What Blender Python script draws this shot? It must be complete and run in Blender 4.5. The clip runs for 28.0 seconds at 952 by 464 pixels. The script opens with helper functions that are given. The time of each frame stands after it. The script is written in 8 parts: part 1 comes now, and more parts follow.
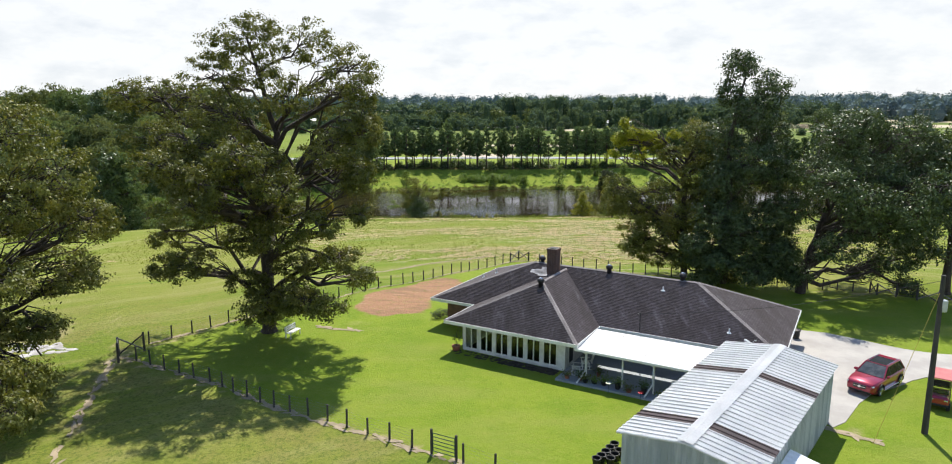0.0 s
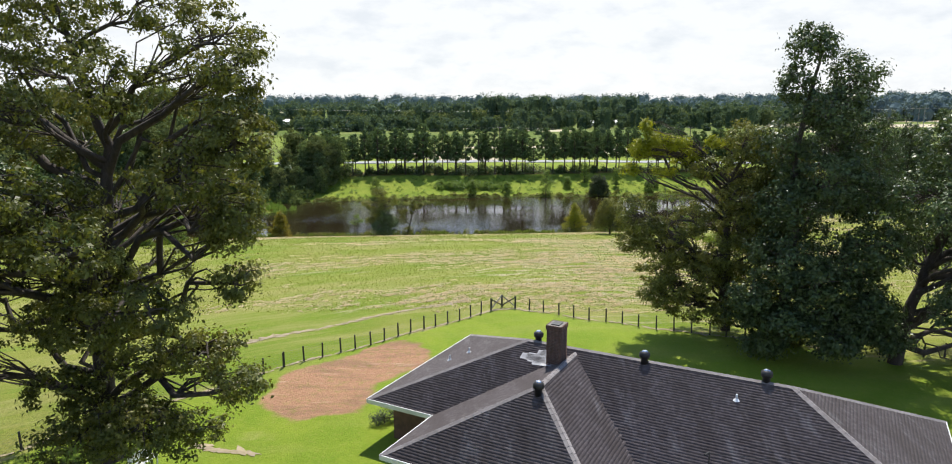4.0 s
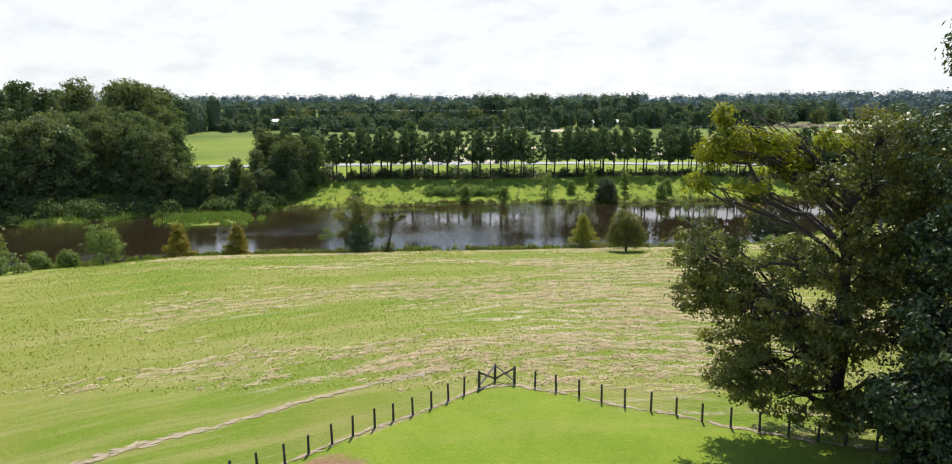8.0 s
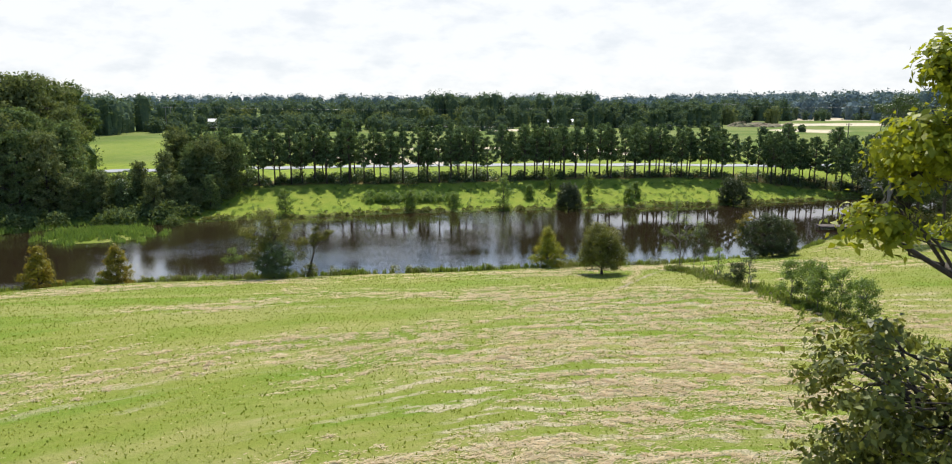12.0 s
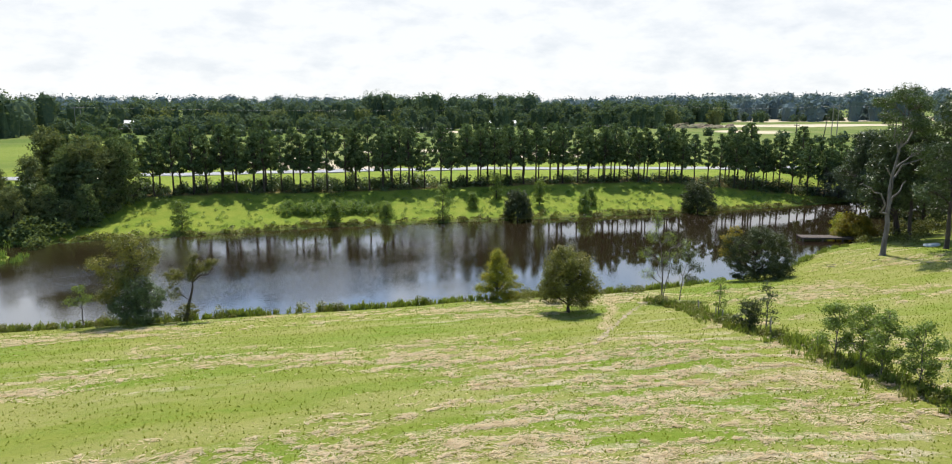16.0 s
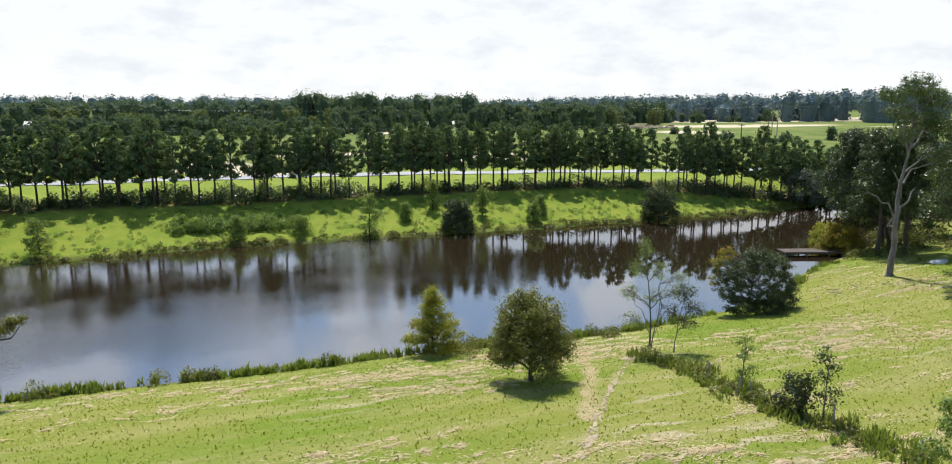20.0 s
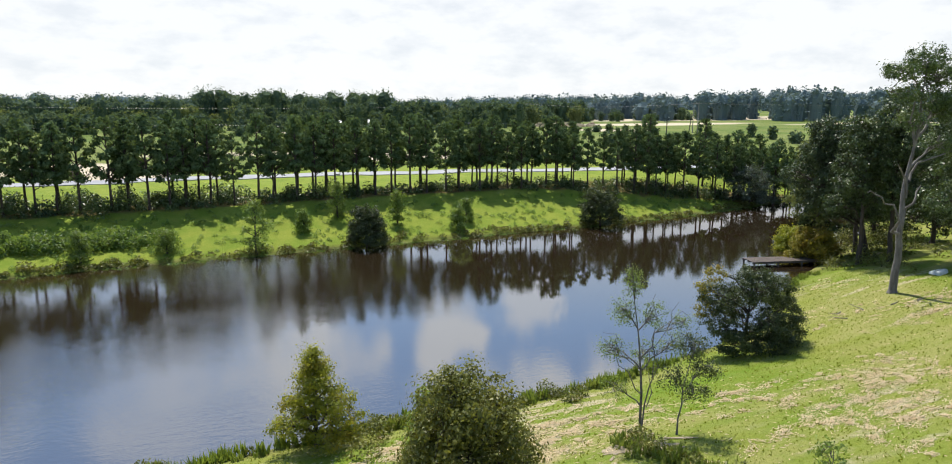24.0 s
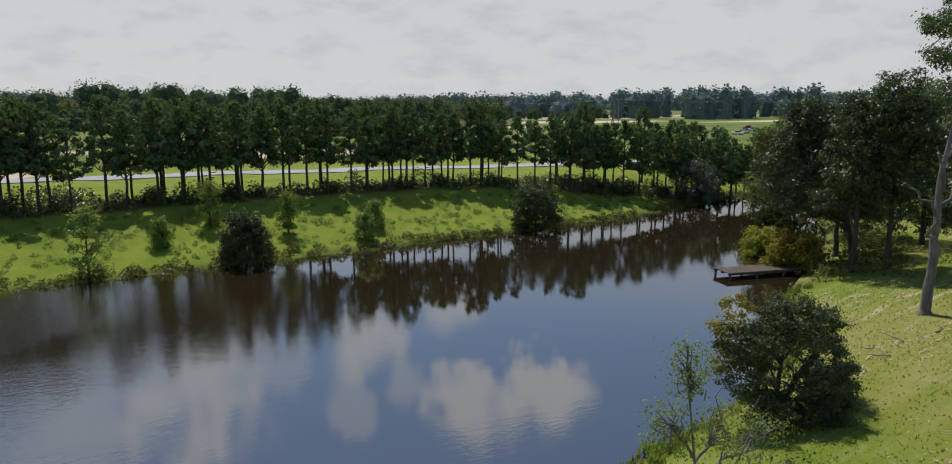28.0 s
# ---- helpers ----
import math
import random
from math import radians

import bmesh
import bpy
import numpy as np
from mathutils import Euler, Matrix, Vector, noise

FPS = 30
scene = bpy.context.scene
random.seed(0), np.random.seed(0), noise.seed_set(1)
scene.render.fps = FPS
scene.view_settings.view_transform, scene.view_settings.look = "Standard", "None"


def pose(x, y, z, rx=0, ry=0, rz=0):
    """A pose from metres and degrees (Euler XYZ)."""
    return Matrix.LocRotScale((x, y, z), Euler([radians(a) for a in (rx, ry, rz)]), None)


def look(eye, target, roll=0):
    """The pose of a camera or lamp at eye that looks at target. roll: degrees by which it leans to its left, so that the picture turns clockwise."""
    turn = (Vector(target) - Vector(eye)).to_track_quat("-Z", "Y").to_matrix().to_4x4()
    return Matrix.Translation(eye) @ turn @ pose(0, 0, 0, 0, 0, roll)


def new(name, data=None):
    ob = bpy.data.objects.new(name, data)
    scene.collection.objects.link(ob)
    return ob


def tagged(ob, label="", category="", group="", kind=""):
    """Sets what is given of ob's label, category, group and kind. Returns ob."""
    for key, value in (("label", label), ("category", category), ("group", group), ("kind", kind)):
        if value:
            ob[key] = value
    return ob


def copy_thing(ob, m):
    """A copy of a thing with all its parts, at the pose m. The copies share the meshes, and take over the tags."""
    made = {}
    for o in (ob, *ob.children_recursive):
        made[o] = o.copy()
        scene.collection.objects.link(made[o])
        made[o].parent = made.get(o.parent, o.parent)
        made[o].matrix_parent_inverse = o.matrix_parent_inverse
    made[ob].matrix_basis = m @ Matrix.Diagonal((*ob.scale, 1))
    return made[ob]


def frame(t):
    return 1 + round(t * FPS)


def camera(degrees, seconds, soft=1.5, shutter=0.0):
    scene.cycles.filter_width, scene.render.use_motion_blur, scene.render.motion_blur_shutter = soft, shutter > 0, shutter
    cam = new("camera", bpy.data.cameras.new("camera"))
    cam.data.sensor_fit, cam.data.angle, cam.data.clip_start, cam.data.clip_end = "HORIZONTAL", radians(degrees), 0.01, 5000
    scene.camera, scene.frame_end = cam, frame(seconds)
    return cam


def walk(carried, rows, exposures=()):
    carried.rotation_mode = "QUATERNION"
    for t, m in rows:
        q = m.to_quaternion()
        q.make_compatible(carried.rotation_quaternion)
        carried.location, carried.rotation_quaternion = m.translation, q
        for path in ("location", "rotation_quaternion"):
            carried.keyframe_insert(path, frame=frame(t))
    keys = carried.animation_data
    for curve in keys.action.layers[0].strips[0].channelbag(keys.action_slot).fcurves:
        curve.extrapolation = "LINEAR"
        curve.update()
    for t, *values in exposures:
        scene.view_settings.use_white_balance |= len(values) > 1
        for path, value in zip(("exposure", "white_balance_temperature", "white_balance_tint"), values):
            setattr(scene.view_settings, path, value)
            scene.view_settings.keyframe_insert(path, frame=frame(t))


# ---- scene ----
cam = camera(70.2, 28.0, soft=1.1)
METRES, EYE, TILT, LEAN, TURN = 130.0, 25.3, -11.0, 0.0, 0.0
ROWS = [
    (0.0, 0.0, 0.0, 0.0, 0.0, 0.0, -0.0),
    (0.5, 0.0009, 0.018, 0.0033, -0.27, 0.01, 0.04),
    (1.0, 0.0018, 0.0363, 0.0065, -0.62, 0.02, 0.11),
    (1.5, 0.0028, 0.0547, 0.0098, -0.91, 0.02, 0.19),
    (2.0, 0.004, 0.0731, 0.013, -1.16, 0.02, 0.24),
    (2.5, 0.0052, 0.0917, 0.0163, -1.27, 0.01, 0.28),
    (3.0, 0.0065, 0.1105, 0.0195, -1.35, 0.01, 0.31),
    (3.5, 0.0079, 0.129, 0.0228, -1.36, 0.0, 0.35),
    (4.0, 0.0094, 0.1477, 0.0259, -1.43, -0.0, 0.38),
    (4.5, 0.011, 0.1667, 0.0287, -1.5, -0.01, 0.44),
    (6.5, 0.0158, 0.2367, 0.0376, -1.65, 0.01, 0.44),
    (7.0, 0.0176, 0.255, 0.0399, -1.64, 0.01, 0.47),
    (7.5, 0.0192, 0.2729, 0.0421, -1.63, 0.03, 0.46),
    (8.0, 0.0208, 0.2909, 0.0443, -1.63, 0.05, 0.47),
    (8.5, 0.0227, 0.3091, 0.0464, -1.65, 0.08, 0.5),
    (9.0, 0.0244, 0.3272, 0.0486, -1.86, 0.1, 0.53),
    (9.5, 0.0263, 0.3456, 0.0507, -2.36, 0.11, 0.61),
    (10.0, 0.0282, 0.3638, 0.0528, -2.99, 0.12, 0.72),
    (10.5, 0.0303, 0.3822, 0.0549, -3.62, 0.14, 0.82),
    (11.0, 0.0323, 0.4001, 0.0572, -4.26, 0.13, 0.95),
    (11.5, 0.0341, 0.4178, 0.0596, -4.9, 0.11, 1.05),
    (12.0, 0.0366, 0.4364, 0.0618, -5.51, 0.06, 1.16),
    (12.5, 0.0393, 0.455, 0.064, -6.14, 0.1, 1.26),
    (14.5, 0.0507, 0.5257, 0.0729, -8.6, 0.11, 1.69),
    (15.0, 0.0538, 0.5431, 0.0751, -9.19, 0.12, 1.8),
    (15.5, 0.0571, 0.5605, 0.0772, -9.77, 0.14, 1.91),
    (16.0, 0.0604, 0.5777, 0.0794, -10.34, 0.14, 2.01),
    (16.5, 0.0641, 0.5948, 0.0816, -10.91, 0.14, 2.12),
    (17.0, 0.0678, 0.6117, 0.0837, -11.49, 0.15, 2.21),
    (17.5, 0.0717, 0.6284, 0.086, -12.07, 0.12, 2.33),
    (18.0, 0.0757, 0.6453, 0.0881, -12.66, 0.11, 2.42),
    (18.5, 0.0798, 0.6615, 0.0907, -13.24, 0.11, 2.55),
    (19.0, 0.0841, 0.6778, 0.0934, -13.86, 0.08, 2.66),
    (19.5, 0.0885, 0.6941, 0.096, -14.62, 0.05, 2.79),
    (20.0, 0.0935, 0.7106, 0.0981, -15.43, 0.04, 2.91),
    (20.5, 0.0982, 0.7269, 0.0997, -16.23, 0.02, 3.05),
    (21.0, 0.1032, 0.7433, 0.1013, -17.04, -0.02, 3.17),
    (21.5, 0.1081, 0.7594, 0.1028, -17.88, -0.06, 3.32),
    (23.5, 0.1315, 0.8249, 0.1077, -21.26, -0.24, 3.92),
    (24.0, 0.1378, 0.8408, 0.1087, -22.12, -0.31, 4.06),
    (24.5, 0.1443, 0.8566, 0.1096, -22.99, -0.36, 4.21),
    (25.0, 0.151, 0.8724, 0.1103, -23.85, -0.42, 4.32),
    (25.5, 0.1578, 0.888, 0.111, -24.72, -0.46, 4.5),
    (26.0, 0.1647, 0.9034, 0.1117, -25.59, -0.51, 4.6),
    (26.5, 0.172, 0.9191, 0.112, -26.48, -0.55, 4.74),
    (27.0, 0.1795, 0.9344, 0.1124, -27.34, -0.63, 4.85),
    (27.5, 0.1874, 0.9496, 0.1135, -28.18, -0.73, 5.01),
    (28.0, 0.1952, 0.9647, 0.1146, -29.02, -0.82, 5.15),
]
walk(cam, [(t, pose(0, 0, EYE, TILT, LEAN, TURN) @ pose(METRES * x, METRES * y, METRES * z, 90 + pitch, roll, yaw)) for t, x, y, z, yaw, pitch, roll in ROWS],
     [(0.0, 0.43), (26.4, 0.43), (27.0, 0.34), (27.5, 0.04), (28.0, -0.28)])

# ---- world, sun ----
SUN_DIR = Vector((0.085, 0.525, 0.845)).normalized()
world = bpy.data.worlds.new("daylight")
scene.world = world
world.use_nodes = True
wn, wl = world.node_tree.nodes, world.node_tree.links
wn.clear()


def wnode(kind, **values):
    n = wn.new(kind)
    for key, value in values.items():
        n.inputs[key].default_value = value
    return n


w_out = wn.new("ShaderNodeOutputWorld")
w_bg = wn.new("ShaderNodeBackground")
w_sky = wn.new("ShaderNodeTexSky")
w_sky.sky_type, w_sky.sun_disc = "NISHITA", False
w_sky.sun_elevation = math.asin(SUN_DIR.z)
w_sky.sun_rotation = math.atan2(SUN_DIR.x, SUN_DIR.y)
w_sky.dust_density = 0.15
w_sky.air_density = 1.0
w_sky.ozone_density = 1.6
w_bg.inputs["Strength"].default_value = 0.15
w_co = wn.new("ShaderNodeTexCoord")
w_sep = wn.new("ShaderNodeSeparateXYZ")
w_map = wn.new("ShaderNodeMapping")
w_map.inputs["Scale"].default_value = (1.0, 1.0, 2.4)
w_n2 = wnode("ShaderNodeTexNoise", Scale=13.0, Detail=8.0, Roughness=0.58)
w_rag = wnode("ShaderNodeTexNoise", Scale=16.0, Detail=6.0, Roughness=0.6)


def wmath(op, a, b):
    n = wn.new("ShaderNodeMath")
    n.operation = op
    for slot, value in enumerate((a, b)):
        if isinstance(value, (int, float)):
            n.inputs[slot].default_value = value
        else:
            wl.new(value, n.inputs[slot])
    return n.outputs[0]


def wrange(value, lo, hi, a, b, kind="LINEAR"):
    n = wn.new("ShaderNodeMapRange")
    n.interpolation_type = kind
    for key, v in (("From Min", lo), ("From Max", hi), ("To Min", a), ("To Max", b)):
        n.inputs[key].default_value = v
    wl.new(value, n.inputs["Value"])
    return n.outputs[0]


def wblend(fac, a, b):
    n = wn.new("ShaderNodeMix")
    n.data_type = "RGBA"
    for slot, value in ((0, fac), (6, a), (7, b)):
        if isinstance(value, tuple):
            n.inputs[slot].default_value = value
        else:
            wl.new(value, n.inputs[slot])
    return n.outputs[2]


wl.new(w_co.outputs["Generated"], w_sep.inputs[0])
wl.new(w_co.outputs["Generated"], w_map.inputs["Vector"])
wl.new(w_map.outputs[0], w_n2.inputs["Vector"])
wl.new(w_co.outputs["Generated"], w_rag.inputs["Vector"])
# small cumulus clouds over the lake: direction, angular radius, thickness
CUMULUS = [((0.329, 0.881, 0.339), 0.050, 0.9), ((0.431, 0.802, 0.413), 0.052, 0.95), ((0.531, 0.750, 0.396), 0.060, 1.0), ((0.099, 0.923, 0.371), 0.105, 0.9), ((0.358, 0.851, 0.384), 0.034, 0.45),
           ((0.289, 0.864, 0.412), 0.036, 0.45), ((-0.06, 0.925, 0.378), 0.085, 0.6), ((0.79, 0.55, 0.31), 0.08, 0.8), ((0.436, 0.857, 0.275), 0.05, 0.7), ((-0.42, 0.84, 0.34), 0.16, 0.8), ((-0.25, 0.90, 0.30), 0.07, 0.6)]
w_puff = 0.0
for way, radius, thick in CUMULUS:
    dot = wn.new("ShaderNodeVectorMath")
    dot.operation = "DOT_PRODUCT"
    dot.inputs[1].default_value = Vector(way).normalized()
    wl.new(w_co.outputs["Generated"], dot.inputs[0])
    ragged = wmath("ADD", dot.outputs["Value"], wmath("MULTIPLY", wmath("SUBTRACT", w_rag.outputs[0], 0.5), 3.4 * radius * radius))
    w_puff = wmath("MAXIMUM", w_puff, wrange(ragged, math.cos(radius * 1.25), math.cos(radius * 0.35), 0.0, thick * 0.9, "SMOOTHSTEP"))
w_haze = wrange(wmath("POWER", wmath("MAXIMUM", w_sep.outputs["Z"], 0.0), 0.5), 0.40, 0.56, 0.97, 0.0)
w_cloud = wrange(w_n2.outputs[0], 0.33, 0.52, 0.0, 1.0)
w_veil = wblend(w_cloud, (4.1, 4.3, 4.55, 1.0), (4.82, 4.92, 5.02, 1.0))
w_blue = wblend(w_haze, w_sky.outputs[0], w_veil)
wl.new(wblend(w_puff, w_blue, (7.2, 7.3, 7.4, 1.0)), w_bg.inputs["Color"])
wl.new(w_bg.outputs[0], w_out.inputs["Surface"])

sun = new("sun", bpy.data.lights.new("sun", "SUN"))
sun.data.energy, sun.data.angle, sun.data.color = 5.0, radians(0.53), (1.0, 0.95, 0.86)
sun.matrix_world = look(SUN_DIR * 200, (0, 0, 0))


# ---- materials ----
def tree_of(name):
    m = bpy.data.materials.new(name)
    m.use_nodes = True
    nt = m.node_tree
    return m, nt, nt.nodes["Principled BSDF"]


def node(nt, kind, **values):
    n = nt.nodes.new(kind)
    for key, value in values.items():
        n.inputs[key].default_value = value
    return n


def rgb(c):
    return (*c, 1.0)


def noise_of(nt, scale, detail=5.0, rough=0.6, stretch=None, turn=0.0, coord="Object"):
    co = nt.nodes.new("ShaderNodeTexCoord")
    mp = nt.nodes.new("ShaderNodeMapping")
    if stretch:
        mp.inputs["Scale"].default_value = stretch
    mp.inputs["Rotation"].default_value = (0, 0, radians(turn))
    n = node(nt, "ShaderNodeTexNoise", Scale=scale, Detail=detail, Roughness=rough)
    nt.links.new(co.outputs[coord], mp.inputs["Vector"])
    nt.links.new(mp.outputs[0], n.inputs["Vector"])
    return n.outputs[0]


def ramp(nt, value, lo, hi, a=0.0, b=1.0):
    n = nt.nodes.new("ShaderNodeMapRange")
    n.interpolation_type = "SMOOTHSTEP"
    for key, v in (("From Min", lo), ("From Max", hi), ("To Min", a), ("To Max", b)):
        n.inputs[key].default_value = v
    nt.links.new(value, n.inputs["Value"])
    return n.outputs[0]


def mixed(nt, fac, a, b):
    n = nt.nodes.new("ShaderNodeMix")
    n.data_type = "RGBA"
    for value, slot in ((fac, 0), (a, 6), (b, 7)):
        if isinstance(value, (tuple, list)):
            n.inputs[slot].default_value = rgb(value)
        elif isinstance(value, float):
            n.inputs[slot].default_value = value
        else:
            nt.links.new(value, n.inputs[slot])
    return n.outputs[2]


def maths(nt, op, a, b):
    n = nt.nodes.new("ShaderNodeMath")
    n.operation = op
    for i, value in enumerate((a, b)):
        if isinstance(value, (int, float)):
            n.inputs[i].default_value = value
        else:
            nt.links.new(value, n.inputs[i])
    return n.outputs[0]


def bumped(nt, bsdf, height, strength, distance):
    n = node(nt, "ShaderNodeBump", Strength=strength, Distance=distance)
    nt.links.new(height, n.inputs["Height"])
    nt.links.new(n.outputs[0], bsdf.inputs["Normal"])


def plain(name, a, b, scale=3.0, rough=0.6, metal=0.0, fine=40.0, bump=0.2, depth=0.01, stretch=None, per_piece=0.0):
    """A surface of two tones: broad stains and fine grain, with relief."""
    m, nt, p = tree_of(name)
    broad = ramp(nt, noise_of(nt, scale, stretch=stretch), 0.35, 0.65)
    grain = noise_of(nt, fine, 4.0, stretch=stretch)
    col = mixed(nt, broad, a, b)
    dark = tuple(c * 0.7 for c in a)
    col = mixed(nt, ramp(nt, grain, 0.45, 0.75, 0.0, 0.5), col, dark)
    if per_piece:
        info = nt.nodes.new("ShaderNodeObjectInfo")
        geo = nt.nodes.new("ShaderNodeNewGeometry")
        both = maths(nt, "FRACT", maths(nt, "ADD", info.outputs["Random"], geo.outputs["Random Per Island"]), 0)
        tint = tuple(c * (1.0 - per_piece) for c in a)
        col = mixed(nt, maths(nt, "MULTIPLY", both, 0.8), col, tint)
    nt.links.new(col, p.inputs["Base Color"])
    p.inputs["Roughness"].default_value, p.inputs["Metallic"].default_value = rough, metal
    if bump:
        bumped(nt, p, grain, bump, depth)
    return m


def leafy(name, dark, light, tip=None, through_light=0.3, rough=0.5):
    """Foliage: a tone for every leaf, some light through it."""
    m, nt, p = tree_of(name)
    geo = nt.nodes.new("ShaderNodeNewGeometry")
    info = nt.nodes.new("ShaderNodeObjectInfo")
    tuft = ramp(nt, noise_of(nt, 1.1, 3.0), 0.36, 0.64)
    tone = maths(nt, "ADD", maths(nt, "MULTIPLY", geo.outputs["Random Per Island"], 0.6), maths(nt, "MULTIPLY", tuft, 0.4))
    col = mixed(nt, tone, dark, light)
    if tip:
        patch = ramp(nt, noise_of(nt, 0.5, 2.0), 0.5, 0.68)
        col = mixed(nt, maths(nt, "MULTIPLY", patch, 0.75), col, tip)
    col = mixed(nt, ramp(nt, info.outputs["Random"], 0.0, 1.0, 0.0, 0.35), col, tuple(c * 0.6 for c in dark))
    nt.links.new(col, p.inputs["Base Color"])
    p.inputs["Roughness"].default_value = rough
    p.inputs["Specular IOR Level"].default_value = 0.25 if rough < 0.7 else 0.03
    tr = nt.nodes.new("ShaderNodeBsdfTranslucent")
    bright = mixed(nt, 0.5, col, (light[0] * 1.7, light[1] * 1.6, light[2] * 0.5))
    nt.links.new(bright, tr.inputs["Color"])
    mx = node(nt, "ShaderNodeMixShader")
    mx.inputs[0].default_value = through_light
    nt.links.new(p.outputs[0], mx.inputs[1])
    nt.links.new(tr.outputs[0], mx.inputs[2])
    nt.links.new(mx.outputs[0], nt.nodes["Material Output"].inputs["Surface"])
    return m


M_LEAF = leafy("leaf_oak", (0.028, 0.038, 0.011), (0.225, 0.245, 0.058), (0.25, 0.225, 0.05), 0.22, 0.5)
M_LEAF_DARK = leafy("leaf_pecan", (0.016, 0.034, 0.017), (0.171, 0.244, 0.085), (0.163, 0.211, 0.065), 0.16, 0.4)
M_LEAF_YELLOW = leafy("leaf_yellowing", (0.13, 0.17, 0.015), (0.33, 0.35, 0.03), (0.22, 0.25, 0.03), 0.4)
M_LEAF_GREEN = leafy("leaf_fresh", (0.055, 0.100, 0.025), (0.231, 0.319, 0.085), (0.209, 0.253, 0.062), 0.38)
# pecan leaf at three quarters: shade of backlit crowns put into the colour
M_LEAF_SHADE = leafy("leaf_shaded", (0.012, 0.023, 0.013), (0.127, 0.182, 0.067), (0.119, 0.155, 0.051), 0.12, 0.4)
M_LEAF_FIELD = leafy("leaf_field_oak", (0.040, 0.054, 0.013), (0.235, 0.245, 0.058), (0.25, 0.225, 0.05), 0.28)
M_LEAF_OLIVE = leafy("leaf_willow", (0.020, 0.034, 0.016), (0.085, 0.112, 0.048), (0.10, 0.12, 0.04))
M_LEAF_RUST = leafy("leaf_cypress", (0.12, 0.13, 0.018), (0.28, 0.24, 0.03), (0.30, 0.16, 0.025), 0.4)
M_LEAF_GREY = leafy("leaf_grey_green", (0.055, 0.08, 0.06), (0.12, 0.15, 0.115))
M_PINE = leafy("pine_needles", (0.031, 0.059, 0.031), (0.169, 0.243, 0.106), (0.191, 0.250, 0.092), 0.2, 0.8)
M_WOODS = leafy("leaf_woods", (0.039, 0.067, 0.031), (0.192, 0.258, 0.098), (0.238, 0.265, 0.107), 0.22, 0.9)
# distant leaves: aerial haze is mixed into these bluish base colours
M_FAR_HAZED = leafy("leaf_far_woods_hazed", (0.050, 0.083, 0.061), (0.138, 0.193, 0.105), (0.187, 0.231, 0.094), 0.2, 0.9)
M_HILL_HAZED = leafy("leaf_hills_hazed", (0.115, 0.165, 0.175), (0.175, 0.23, 0.23), None, 0.1, 0.9)
M_WOODS_PALE = leafy("leaf_pale_woods", (0.060, 0.085, 0.036), (0.210, 0.247, 0.107), (0.252, 0.263, 0.088), 0.25, 0.9)
M_BARK = plain("bark", (0.04, 0.032, 0.025), (0.075, 0.06, 0.05), 4.0, 0.9, 0.0, 22.0, 0.8, 0.03, (1, 1, 0.25))
M_BARK_PINE = plain("bark_pine", (0.05, 0.038, 0.03), (0.085, 0.062, 0.048), 3.0, 0.9, 0.0, 20.0, 0.8, 0.03, (1, 1, 0.25))
M_BARK_PALE = plain("bark_bare", (0.10, 0.09, 0.08), (0.19, 0.175, 0.16), 3.0, 0.85, 0.0, 20.0, 0.6, 0.03, (1, 1, 0.25))
M_REED = leafy("reed", (0.09, 0.15, 0.03), (0.20, 0.26, 0.06), (0.22, 0.20, 0.08), 0.4)
M_WEED = leafy("weed", (0.080, 0.150, 0.035), (0.170, 0.260, 0.070), (0.200, 0.240, 0.070), 0.4)


# ---- building helpers ----
def part(name, bm, material, parent=None, label="", smooth=False):
    """Links a bmesh as one mesh object, under a thing or a part."""
    me = bpy.data.meshes.new(name)
    bm.to_mesh(me)
    bm.free()
    me.materials.append(material)
    if smooth:
        me.polygons.foreach_set("use_smooth", [True] * len(me.polygons))
    ob = new(name, me)
    if parent:
        ob.parent = parent
    if label:
        ob["label"] = label
    return ob


def arrays(name, verts, faces, material, parent=None, smooth=False):
    """Links a mesh from arrays of vertices and equal faces."""
    verts, faces = np.asarray(verts, dtype=np.float32), np.asarray(faces, dtype=np.int32)
    me = bpy.data.meshes.new(name)
    k = faces.shape[1]
    me.vertices.add(len(verts))
    me.vertices.foreach_set("co", verts.ravel())
    me.loops.add(faces.size)
    me.loops.foreach_set("vertex_index", faces.ravel())
    me.polygons.add(len(faces))
    me.polygons.foreach_set("loop_start", np.arange(0, faces.size, k, dtype=np.int32))
    me.polygons.foreach_set("loop_total", np.full(len(faces), k, dtype=np.int32))
    if smooth:
        me.polygons.foreach_set("use_smooth", np.ones(len(faces), dtype=bool))
    me.update(calc_edges=True)
    me.materials.append(material)
    ob = new(name, me)
    if parent:
        ob.parent = parent
    return ob


def thing(name, m, label, category, group="", kind=""):
    ob = new(name)
    ob.empty_display_size = 0.3
    ob.matrix_world = m
    return tagged(ob, label, category, group, kind)


def box(bm, x0, y0, z0, x1, y1, z1, bevel=0.0, m=None):
    r = bmesh.ops.create_cube(bm, size=1.0)
    vs = r["verts"]
    bmesh.ops.scale(bm, vec=(x1 - x0, y1 - y0, z1 - z0), verts=vs)
    bmesh.ops.translate(bm, vec=((x0 + x1) / 2, (y0 + y1) / 2, (z0 + z1) / 2), verts=vs)
    if bevel:
        es = list({e for v in vs for e in v.link_edges})
        vs = bmesh.ops.bevel(bm, geom=es, offset=bevel, segments=1, affect="EDGES")["verts"]
    if m is not None:
        bmesh.ops.transform(bm, matrix=m, verts=vs)
    return vs


